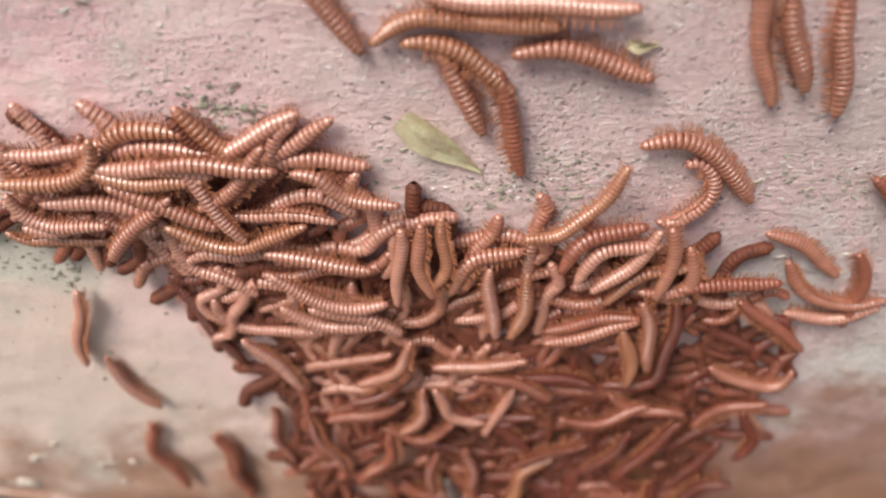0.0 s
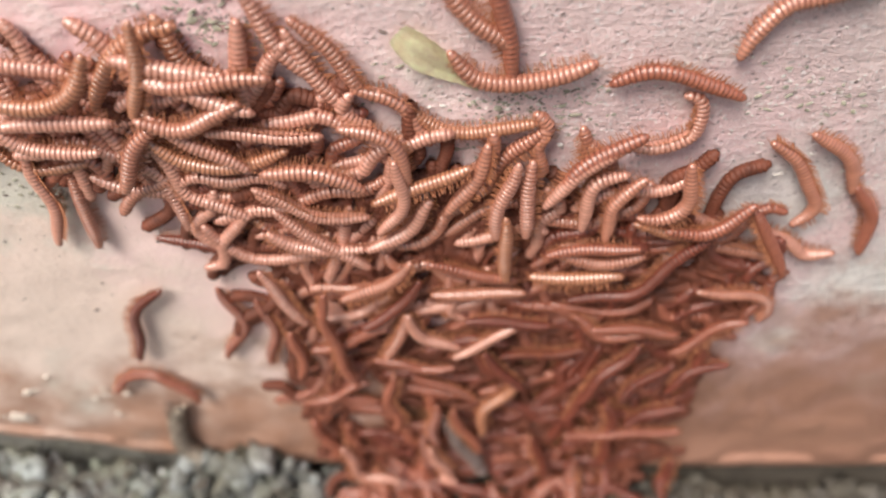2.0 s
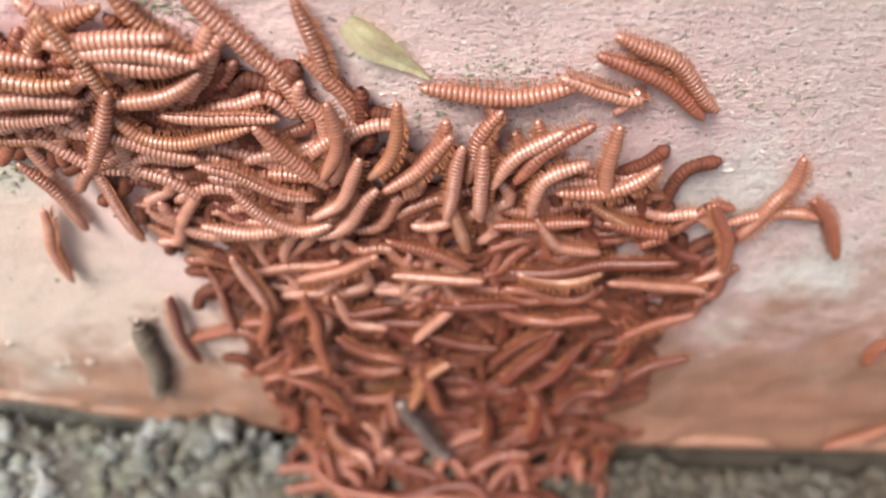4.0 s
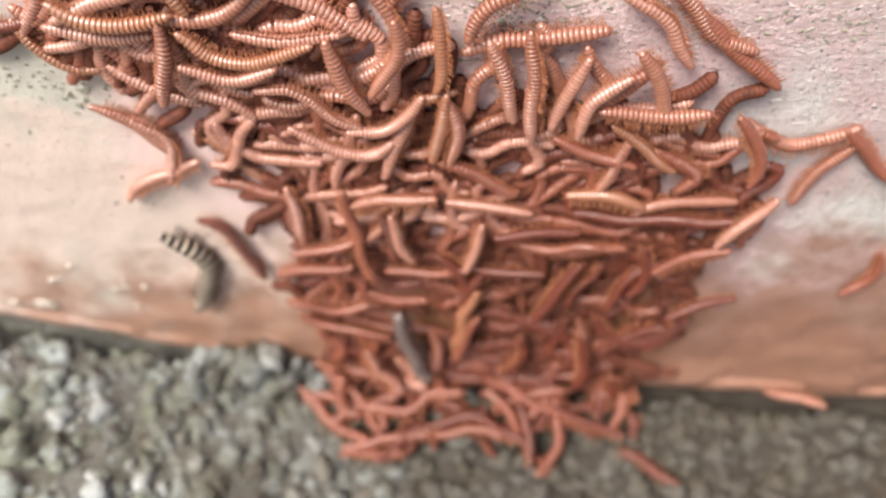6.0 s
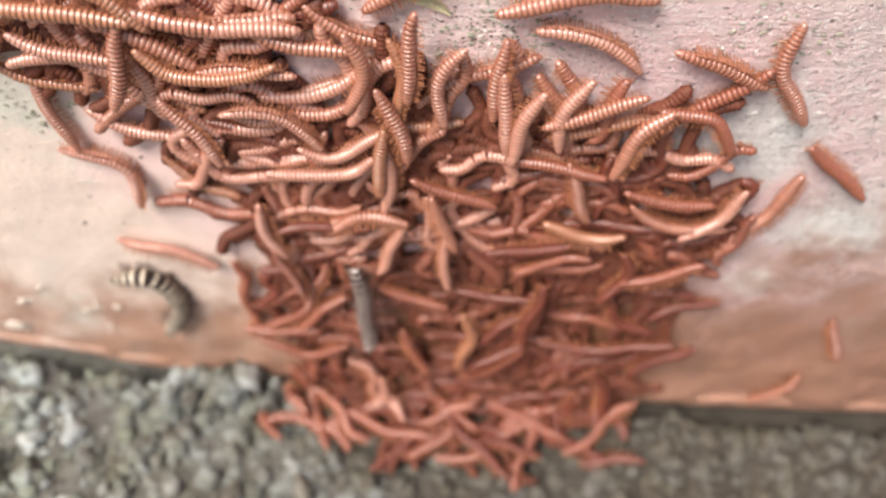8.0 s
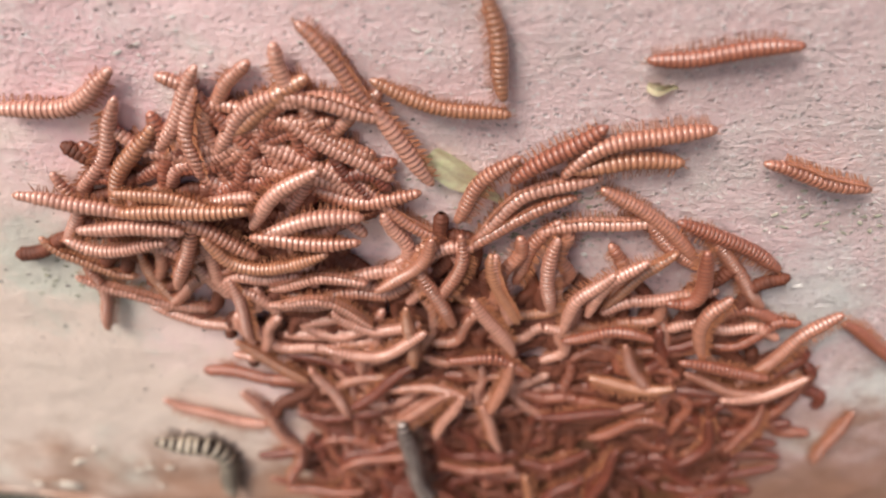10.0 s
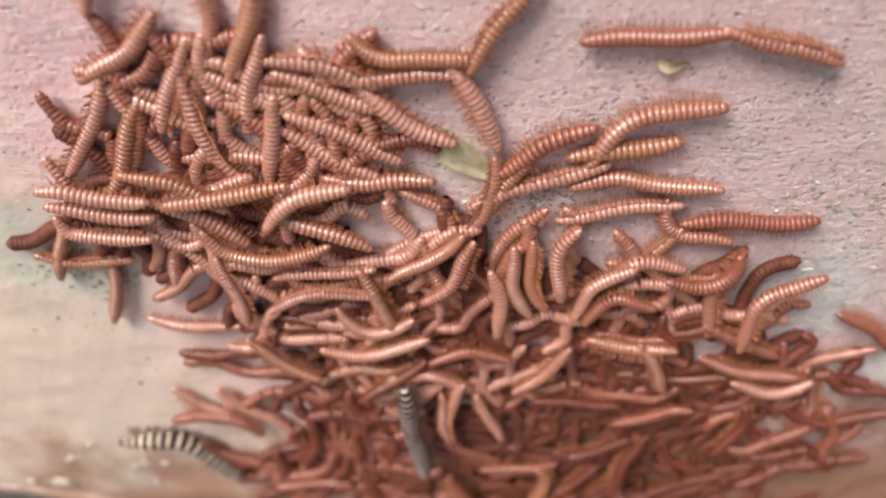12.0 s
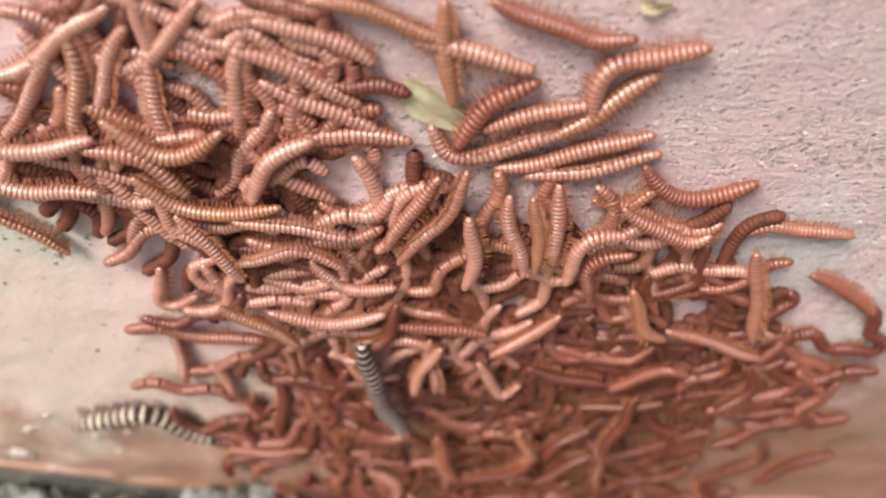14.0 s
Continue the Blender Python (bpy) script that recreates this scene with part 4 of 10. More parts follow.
millipede(2.29, 34.0, 4, 45, [
    (0, 3.4, 104.5, 162, 110.4, 157.7, 115.9, 152.9, 121, 147.7, 126.1, 142.5),
    (1, 3.4, 64.6, 165, 70.3, 159.8, 76.1, 154.8, 82, 149.9, 88.1, 145.2),
    (2, 3.4, 38.5, 168, 46.7, 170.7, 55.3, 170.1, 63.4, 167.3, 70.9, 163),
    (5, 3.4, 54.5, 176.1, 59.9, 171.2, 65.2, 166.2, 70.2, 160.9, 75, 155.4),
    (7.5, 3.4, 76.8, 136.8, 81.6, 133.3, 86.4, 129.7, 91.6, 126.8, 97.1, 124.4),
    (8.5, 3.4, 71.7, 138.4, 67.8, 145.4, 63.8, 152.4, 59.6, 159.3, 55.3, 166.1),
    (11.5, 3.4, 84.9, 154.5, 76.9, 155.5, 69, 156.4, 61, 156.5, 53.2, 154.7),
    (14, 3.4, 76.4, 153.6, 68, 148.4, 58.4, 147.6, 50, 152.6, 44.1, 160.5)])
millipede(2.24, 26.0, 0, -80, [
    (0, 3.4, 1.2, 144, 6, 145.5, 10.8, 146.8, 15.6, 146.2, 20, 143.8),
    (1, 3.4, 0.9, 143.3, 3, 144.1, 5.2, 144.8, 7.4, 145.6, 9.6, 146.3),
    (2, 3.4, 12.4, 135.4, 13.8, 140.8, 15.5, 146.1, 18.9, 150.3, 23.3, 153.6),
    (5, 8.8, 22.1, 146, 22, 148.4, 22, 150.7, 21.9, 153.1, 21.8, 155.5),
    (7.5, 10.4, 22.8, 136.1, 21.7, 142.2, 20.7, 148.4, 20.1, 154.5, 19.9, 160.7),
    (8.5, 3.4, 18.1, 145.4, 18.8, 148.3, 19.4, 151.1, 20.1, 153.9, 20.8, 156.8),
    (12.5, 3.4, 3.2, 139.6, 4.6, 145.2, 6.5, 150.7, 10.2, 155.1, 14.7, 158.8),
    (14, 3.6, 17, 123, 18.5, 128.6, 20.4, 134.1, 24.1, 138.5, 28.6, 142.2)])
millipede(2.40, 26.0, 0, 75, [
    (0, 7.5, 14.7, 144, 10.3, 142.7, 6.4, 140.4, 4, 136.5, 1.9, 132.4),
    (1, 9.3, 12, 148.2, 8.8, 144.8, 5.9, 141.1, 3.3, 137.2, 0.8, 133.2),
    (2, 7.6, 11.2, 154, 9.4, 147.3, 7.1, 140.7, 3.9, 134.5, 0.5, 128.4),
    (5, 9.1, 10.6, 145.8, 8.4, 144.4, 6.2, 143.1, 3.8, 142.3, 1.3, 142.4),
    (6.2, 9.5, -1.1, 115.3, 1, 120.7, 2, 126.3, 1.3, 132, 0.3, 137.7),
    (8.5, 10.1, -3.5, 126.6, -5.3, 132.5, -7.3, 138.4, -10, 143.9, -13.1, 149.3),
    (9, 9.0, -4.8, 125.6, -7.8, 131.7, -10.7, 137.8, -12.8, 144.1, -14.4, 150.7),
    (14, 3.6, -4.8, 125.6, -7.8, 131.7, -10.7, 137.8, -12.8, 144.1, -14.4, 150.7)])
millipede(2.40, 26.0, 4, 0, [
    (0, 10.9, 45.1, 155.8, 40.1, 154, 35.2, 151.9, 31.7, 148, 29.4, 143.2),
    (5, 8.4, 43.7, 154.1, 41.2, 151.2, 38.6, 148.2, 36.3, 145.2, 34.2, 142),
    (6.2, 8.8, 47.7, 146.6, 46.3, 144.6, 44.8, 142.5, 43.3, 140.5, 41.8, 138.4),
    (7.5, 7.8, 45.4, 144.3, 42.1, 141.6, 40, 138.1, 39.9, 133.9, 40, 129.7),
    (8.5, 8.7, 54.4, 160.3, 56.5, 151.3, 57.7, 142.1, 54.9, 135.1, 46.6, 139.1),
    (11.5, 9.4, 62, 154.6, 63, 148.7, 63.8, 142.8, 61, 138.1, 55.4, 136),
    (12.5, 7.9, 66.9, 143.7, 67.6, 134.6, 60.3, 131.7, 53.6, 137.5, 49.8, 145.9),
    (14, 3.6, 66.9, 143.7, 67.6, 134.6, 60.3, 131.7, 53.6, 137.5, 49.8, 145.9)])
millipede(2.20, 26.0, 1, -15, [
    (0, 10.9, 48, 150.1, 43.5, 149.5, 39.1, 148, 36.6, 144.2, 34.7, 140),
    (2, 9.9, 41.3, 151.7, 36.6, 148.7, 32.4, 145.1, 29.5, 140.4, 27.1, 135.4),
    (5, 7.8, 35.9, 155.1, 32.6, 151.6, 29.6, 147.8, 27.4, 143.5, 25.7, 139),
    (6.2, 7.7, 34.3, 150.9, 32.4, 145.5, 31, 139.9, 30.3, 134.1, 29.6, 128.4),
    (7.5, 11.4, 29.8, 147.2, 27.9, 142.2, 26.4, 137.1, 25.8, 131.8, 25.7, 126.4),
    (9, 11.2, 28.8, 146.5, 27.9, 143.8, 27.1, 141.1, 26.3, 138.4, 25.5, 135.7),
    (12.5, 8.1, 40.7, 142.2, 34.8, 139.4, 29.8, 135.4, 28.2, 129.2, 27.3, 122.8),
    (14, 11.4, 41.5, 143.9, 35.5, 142.7, 32.3, 137.8, 31, 131.8, 29.7, 125.9)])
millipede(2.16, 26.0, 1, 0, [
    (0, 10.6, 50, 150.7, 48.3, 146.5, 46.2, 142.4, 43.4, 138.8, 40.3, 135.4),
    (1, 10.4, 45.3, 142.6, 41.4, 140.2, 39.5, 136.2, 39, 131.6, 38.6, 127.1),
    (2, 8.4, 44.3, 143.4, 38.9, 141.4, 37, 136.2, 36.8, 130.5, 36.7, 124.8),
    (5, 11.1, 44.7, 147.1, 40.5, 144.7, 36.8, 141.6, 35.7, 136.9, 35.3, 132.1),
    (8.5, 10.6, 41.8, 154.5, 38.9, 148.8, 36.6, 142.9, 36.3, 136.6, 36.8, 130.2),
    (11.5, 8.6, 39.7, 147.4, 36, 148.4, 32.3, 148.2, 29.5, 145.7, 26.9, 143),
    (12.5, 3.6, 57.3, 138, 53.7, 139, 50, 138.8, 47.1, 136.4, 44.5, 133.6),
    (14, 3.6, 57.3, 138, 53.7, 139, 50, 138.8, 47.1, 136.4, 44.5, 133.6)])
millipede(2.20, 26.0, 2, -80, [
    (0, 9.2, 55.9, 139, 52.7, 138, 49.9, 136.4, 47.6, 134, 45.4, 131.5),
    (1, 7.9, 70.5, 128.4, 67.9, 125.6, 65.1, 123, 61.4, 122.6, 57.8, 123.9),
    (2, 9.2, 77.4, 122.1, 70.4, 121.5, 63.5, 121.4, 56.7, 123, 50.1, 125.3),
    (5, 8.9, 66.5, 115.8, 63.4, 118.4, 60.8, 121.7, 58.3, 125, 55.9, 128.4),
    (6.2, 9.4, 58.9, 119.9, 56.2, 122.1, 53.4, 124.3, 50.7, 126.4, 47.9, 128.6),
    (9, 7.6, 46.8, 147.1, 45.1, 145, 43.4, 142.8, 41.8, 140.7, 40.1, 138.5),
    (11.5, 3.6, 46.8, 147.1, 45.1, 145, 43.4, 142.8, 41.8, 140.7, 40.1, 138.5),
    (14, 3.6, 46.8, 147.1, 45.1, 145, 43.4, 142.8, 41.8, 140.7, 40.1, 138.5)])
millipede(2.36, 27.9, 0, 75, [
    (0, 8.6, 60.2, 150.5, 61.7, 141.3, 62.9, 131.9, 56.2, 128.5, 47.1, 130.9),
    (1, 10.5, 59.2, 150.9, 61.2, 143.4, 61.3, 135.7, 55.4, 131.6, 48, 134),
    (2, 10.3, 59.8, 151.6, 62.1, 143.1, 62.2, 134.3, 56.6, 128.6, 47.8, 128.8),
    (5, 9.9, 67.9, 140.8, 61.5, 139.6, 55.1, 138.5, 48.6, 137.8, 42.1, 137.6),
    (6.2, 11.5, 60.7, 138.7, 57.4, 138.5, 54.1, 138.4, 50.8, 138.3, 47.6, 138.2),
    (7.5, 10.7, 62.4, 143.6, 58.4, 139.1, 54.7, 134.3, 51.4, 129.3, 48.1, 124.1),
    (9, 10.5, 67.2, 138.9, 63.1, 133.7, 62.5, 127.1, 63.7, 120.6, 65, 114.1),
    (14, 3.6, 67.2, 138.9, 63.1, 133.7, 62.5, 127.1, 63.7, 120.6, 65, 114.1)])
millipede(2.15, 26.0, 0, 10, [
    (0, 10.1, 54.7, 152.1, 55.8, 147, 56.8, 141.8, 56.7, 136.5, 55.6, 131.3),
    (2, 8.7, 46.7, 136.7, 44.7, 134.2, 43.1, 131.4, 43.1, 128.1, 43.4, 124.9),
    (5, 11.0, 54, 162.3, 55.2, 157.2, 56.4, 152, 57.3, 146.7, 58.1, 141.5),
    (7.5, 11.0, 44.3, 140.4, 46.5, 140.2, 48.7, 140, 50.9, 139.8, 53.1, 139.6),
    (8.5, 10.6, 40.5, 144.9, 41.8, 147.6, 43.1, 150.2, 44.4, 152.9, 45.7, 155.5),
    (9, 3.4, 53.8, 147, 51.1, 150.4, 48.4, 153.8, 45.8, 157.2, 43.1, 160.6),
    (12.5, 3.4, 63.9, 149.1, 57.8, 149.6, 51.7, 150.3, 47.6, 154.3, 46.5, 160.4),
    (14, 10.4, 65.7, 146.5, 59.9, 139.6, 51.5, 142.5, 44.4, 148.1, 39.2, 155.5)])
millipede(2.41, 26.0, 4, -30, [
    (0, 9.6, 81.4, 134.7, 77.2, 134.4, 72.9, 134, 68.6, 133.3, 64.4, 132.3),
    (1, 10.8, 78.9, 133.9, 76.4, 130.3, 74, 126.7, 70.7, 123.9, 66.4, 123.7),
    (6.2, 8.4, 69.9, 107, 72.4, 111, 69.2, 114.3, 65, 116.6, 60.8, 118.9),
    (7.5, 8.0, 80.8, 105.1, 75.8, 104.6, 70.9, 105.4, 66.4, 107.4, 61.9, 109.6),
    (9, 11.4, 78.5, 109.1, 74.4, 109.7, 70.4, 110.3, 66.3, 110.8, 62.3, 111.4),
    (11.5, 11.5, 79, 109.7, 76.7, 111, 74.4, 112.4, 72.1, 113.7, 69.8, 115),
    (12.5, 3.6, 79, 109.7, 76.7, 111, 74.4, 112.4, 72.1, 113.7, 69.8, 115),
    (14, 3.6, 79, 109.7, 76.7, 111, 74.4, 112.4, 72.1, 113.7, 69.8, 115)])
millipede(2.15, 27.0, 1, 10, [
    (0, 9.2, 13.6, 114.3, 12.2, 120, 11, 125.7, 10.9, 131.6, 11.3, 137.4),
    (2, 11.0, 13.7, 128.5, 14.1, 132.6, 14.6, 136.7, 15.4, 140.8, 16.3, 144.9),
    (5, 9.9, 14.2, 134.3, 14.4, 136.9, 14.5, 139.5, 14.7, 142.1, 14.9, 144.7),
    (6.2, 9.7, 16.4, 142.5, 15.5, 145.3, 14.6, 148.2, 13.7, 151, 12.8, 153.8),
    (7.5, 8.3, 7.2, 135.6, 5.7, 144.8, 7.3, 153.9, 13.5, 160.6, 22.5, 163.2),
    (8.5, 8.8, 8.5, 129.9, 6.8, 136.8, 5.3, 143.6, 4.5, 150.6, 4.2, 157.7),
    (11.5, 8.8, 13.6, 123.1, 10.7, 130.2, 8.3, 137.6, 7.8, 145.3, 7.8, 153),
    (14, 11.2, 19.4, 128.1, 17.1, 135.5, 15.4, 143.1, 14.3, 150.8, 13.4, 158.5)])
millipede(2.40, 26.0, 2, -15, [
    (0, 8.9, 18.4, 113.9, 19.9, 118.9, 20.9, 124.1, 21, 129.4, 20.9, 134.8),
    (1, 9.8, 8.8, 117, 7.9, 120.6, 7, 124.2, 6.2, 127.9, 5.3, 131.5),
    (2, 11.2, 16.8, 112.4, 16.6, 115.3, 16.4, 118.3, 16.3, 121.2, 16.1, 124.1),
    (5, 7.7, 17.5, 119.5, 16.8, 121.5, 16.1, 123.5, 15.3, 125.5, 14.6, 127.5),
    (6.2, 10.0, -5.8, 122.8, -5.2, 126.1, -4.6, 129.4, -4, 132.7, -3.4, 136),
    (9, 11.3, -13.7, 110.9, -13.5, 115.2, -13.3, 119.6, -13.2, 123.9, -13, 128.2),
    (12.5, 8.8, -25.9, 128.5, -26.8, 130.7, -27.8, 132.9, -28.7, 135.1, -29.6, 137.2),
    (14, 3.6, -25.9, 128.5, -26.8, 130.7, -27.8, 132.9, -28.7, 135.1, -29.6, 137.2)])
millipede(2.08, 26.0, 4, -15, [
    (0, 9.3, 32.1, 116.6, 35.5, 118, 39, 119.3, 42.6, 119.9, 46.3, 120),
    (1, 11.5, 37.4, 123.7, 40.1, 123.6, 42.7, 123.6, 45.4, 123.5, 48.1, 123.5),
    (2, 11.1, 32.7, 116.5, 36.4, 117.7, 40.2, 118.6, 44, 118.6, 47.9, 118.3),
    (5, 8.2, 31.3, 123, 35, 122.4, 38.7, 122.2, 42.4, 122.8, 46.1, 123.7),
    (6.2, 9.0, 34.9, 123.1, 38.3, 121.5, 41.7, 119.9, 45.1, 118.3, 48.5, 116.6),
    (9, 10.6, 31.2, 123.5, 34.3, 123.3, 37.3, 123, 40.4, 122.8, 43.5, 122.5),
    (12.5, 10.4, 32.3, 127.8, 33.5, 131.8, 34.8, 135.7, 38.5, 136.1, 42.2, 134.3),
    (14, 11.0, 36.5, 118.2, 36, 124, 35.7, 129.8, 38.7, 134.4, 44.1, 136.2)])
millipede(2.30, 26.0, 0, 10, [
    (0, 10.2, 46.5, 117.5, 43, 116.3, 39.5, 115, 35.9, 113.9, 32.4, 112.8),
    (1, 8.0, 50.1, 114.2, 45.4, 113.2, 40.6, 113.1, 35.9, 113.7, 31.1, 114.4),
    (2, 10.0, 50.6, 112.1, 46.6, 110.6, 42.4, 110.1, 38.5, 111.8, 34.7, 113.9),
    (6.2, 8.5, 46.2, 111.1, 47, 113.5, 47.8, 116, 48.6, 118.4, 49.4, 120.8),
    (8.5, 9.3, 46.7, 105.1, 45.6, 107.3, 44.5, 109.5, 43.3, 111.6, 42.2, 113.8),
    (11.5, 8.7, 52, 98.7, 51.2, 101.5, 50.3, 104.3, 49.5, 107.1, 48.7, 109.9),
    (12.5, 9.2, 55.4, 93.7, 53.9, 96.3, 52.4, 99, 51, 101.7, 49.5, 104.4),
    (14, 3.6, 55.4, 93.7, 53.9, 96.3, 52.4, 99, 51, 101.7, 49.5, 104.4)])
millipede(2.41, 26.0, 2, -80, [
    (0, 10.8, 48.2, 115.9, 49.9, 110, 51.5, 104.2, 52.3, 98.2, 52.5, 92.1),
    (1, 10.4, 39, 98.9, 45.3, 96.5, 52, 96.1, 58.6, 97.2, 65.3, 98.5),
    (2, 11.0, 32.2, 106.6, 34.6, 106.5, 37, 106.4, 39.4, 106.3, 41.8, 106.2),
    (5, 9.1, 38.5, 97.7, 44.6, 95.3, 50.7, 93.1, 56.9, 93.8, 62.4, 97.4),
    (6.2, 8.9, 34, 103.5, 41.1, 104.3, 48.1, 103.7, 54.4, 100.4, 60.4, 96.5),
    (8.5, 9.6, 34.6, 97.2, 41.7, 93.7, 48.8, 90.3, 56.5, 89.4, 63.8, 92.4),
    (12.5, 8.2, 32.6, 115.7, 38.1, 114.2, 43.6, 112.9, 49.2, 111.7, 54.9, 110.6),
    (14, 10.4, 48.4, 119.6, 50.4, 113.8, 52.4, 108.1, 55.1, 102.7, 59.8, 98.9)])
millipede(2.25, 28.3, 0, 0, [
    (0, 11.1, 56.9, 100.7, 56.3, 107.4, 55.4, 114, 53.7, 120.5, 51.8, 126.9),
    (1, 3.6, 56.9, 100.7, 56.3, 107.4, 55.4, 114, 53.7, 120.5, 51.8, 126.9),
    (14, 3.6, 56.9, 100.7, 56.3, 107.4, 55.4, 114, 53.7, 120.5, 51.8, 126.9)])
millipede(2.30, 49.0, 3, 10, [
    (0, 8.2, 48.6, 87, 59.8, 89.7, 62.5, 100.2, 62.3, 111.7, 62, 123.3),
    (5, 9.8, 34.5, 102.6, 46.1, 103, 57.1, 106.1, 68.5, 104.9, 79.7, 101.9),
    (6.2, 7.5, 38.9, 91.1, 51.6, 90.7, 64.2, 89.9, 76.9, 89.8, 89.5, 90.5),
    (7.5, 3.6, 38.9, 91.1, 51.6, 90.7, 64.2, 89.9, 76.9, 89.8, 89.5, 90.5),
    (14, 3.6, 38.9, 91.1, 51.6, 90.7, 64.2, 89.9, 76.9, 89.8, 89.5, 90.5)])
millipede(2.16, 26.0, 3, 25, [
    (0, 8.7, 45.3, 86.3, 38.9, 89.2, 32.4, 91.9, 25.6, 93.3, 18.6, 93.9),
    (2, 10.6, 26.2, 83.2, 22.8, 83.7, 19.4, 84.2, 15.9, 84.7, 12.5, 85.2),
    (8.5, 11.3, 44, 88.4, 38.9, 87.5, 33.9, 86.7, 28.8, 85.8, 23.8, 84.9),
    (12.5, 8.0, 38.4, 80.7, 34.6, 81.4, 30.7, 82.2, 26.8, 83, 23, 83.7),
    (14, 9.2, 42.3, 74, 38.7, 75.7, 35.1, 77.3, 31.5, 79, 27.9, 80.6)])
millipede(2.24, 26.0, 0, -30, [
    (0, 9.3, 1.2, 99.1, 5.3, 98.9, 9.4, 98.9, 13.4, 99.5, 17.4, 100.2),
    (1, 9.1, 4.4, 100.3, 7.3, 99.6, 10.3, 98.8, 13.2, 98.1, 16.1, 97.4),
    (2, 8.9, 4.7, 97.2, 7.4, 97.1, 10.1, 97, 12.7, 96.9, 15.4, 96.8),
    (6.2, 9.3, 9.1, 97.6, 11.3, 97, 13.4, 96.4, 15.6, 95.8, 17.8, 95.2),
    (9, 11.0, 2.3, 108.2, 2.8, 102.5, 3.3, 96.9, 3.8, 91.2, 4.3, 85.6),
    (11.5, 10.6, 26.5, 117.7, 23.1, 110.8, 19.4, 104.1, 14.7, 98.1, 9.7, 92.3),
    (12.5, 11.5, 27.1, 113.8, 23.7, 106.8, 20, 100, 14.8, 94.2, 9.2, 88.9),
    (14, 9.7, 32, 112.9, 27.1, 105.9, 21.9, 99.2, 15.7, 93.3, 9.1, 87.8)])
millipede(2.19, 30.3, 4, 0, [
    (0, 3.4, 109.3, 134.2, 111.8, 129.4, 113.3, 124.2, 113.1, 118.7, 112.6, 113.3),
    (5, 3.4, 116.6, 122.5, 121.4, 117.6, 125.8, 112.4, 129.2, 106.4, 132.4, 100.3),
    (6.2, 3.4, 109.7, 126.8, 114.8, 121.4, 120, 116, 125.4, 111, 131, 106),
    (14, 3.4, 95.6, 118.4, 104.2, 114.8, 111.8, 109.4, 118.4, 102.8, 124.9, 96.1)])
millipede(2.24, 26.0, 1, 0, [
    (0, 3.4, 98.2, 113.5, 103, 112.8, 107.8, 112.2, 112.5, 112.6, 117, 114.5),
    (2, 3.4, 96.5, 110.7, 99.5, 108.2, 102.3, 105.8, 103.9, 104.5, 104.9, 104.5),
    (5, 7.5, 93.8, 106.4, 94.2, 101.3, 94.1, 96.3, 91.1, 92.3, 86.9, 89.4),
    (6.2, 11.0, 96.1, 105.9, 93.4, 99.2, 90.4, 92.5, 86.8, 86.2, 83, 80),
    (7.5, 9.6, 90.7, 109.9, 89.3, 105.4, 87.4, 101.2, 84.6, 97.4, 81.6, 93.8),
    (12.5, 9.4, 98.3, 93.6, 93.1, 89.8, 87.1, 88.2, 81.2, 90.8, 75.6, 93.8),
    (14, 3.6, 98.3, 93.6, 93.1, 89.8, 87.1, 88.2, 81.2, 90.8, 75.6, 93.8)])
millipede(2.06, 30.1, 4, -50, [
    (0, 9.8, 84.2, 121.3, 86.5, 119.2, 88.8, 117, 91.1, 114.8, 93.4, 112.7),
    (5, 9.8, 85, 130.6, 88.3, 124.3, 91.3, 117.8, 93.1, 111, 94.1, 104),
    (7.5, 11.0, 58, 151.4, 68.1, 146.8, 74.6, 137.6, 76.6, 126.6, 73, 115.8),
    (8.5, 3.4, 66.3, 129.8, 74.1, 133.5, 80.7, 138.8, 87.8, 134.1, 94, 128.2),
    (9, 3.4, 72.9, 126.4, 76.8, 131.4, 82.4, 133.2, 88.2, 130.7, 93.8, 127.9),
    (11.5, 3.6, 54, 115.3, 57.8, 120.3, 63.4, 122, 69.2, 119.6, 74.9, 116.8),
    (14, 3.6, 54, 115.3, 57.8, 120.3, 63.4, 122, 69.2, 119.6, 74.9, 116.8)])
millipede(2.09, 31.5, 0, 0, [
    (0, 8.9, 75.2, 100.2, 81.3, 92.9, 89.7, 88.7, 98.7, 88.1, 101.4, 97.1),
    (1, 10.6, 86.3, 92.9, 87, 95, 87.6, 97.1, 88.3, 99.2, 89, 101.3),
    (2, 8.2, 94.8, 73.9, 97.8, 84.8, 91.7, 92.2, 80.4, 93.2, 69.1, 93.7),
    (5, 8.9, 87.2, 99.8, 81.9, 96, 75.9, 93.5, 69.5, 93.7, 63, 94.5),
    (6.2, 8.0, 87, 99.3, 78.6, 100.6, 70.1, 101.4, 62.4, 98.2, 56.1, 92.5),
    (7.5, 8.3, 88.3, 95, 81.1, 94.3, 73.8, 94.3, 67.3, 97.7, 61.6, 102.2),
    (12.5, 8.0, 88, 97.1, 83.5, 97.7, 79, 98.8, 74.8, 100.6, 70.7, 102.6),
    (14, 9.1, 82.8, 91, 79.6, 92.5, 76.4, 93.9, 73.2, 95.4, 70, 96.9)])
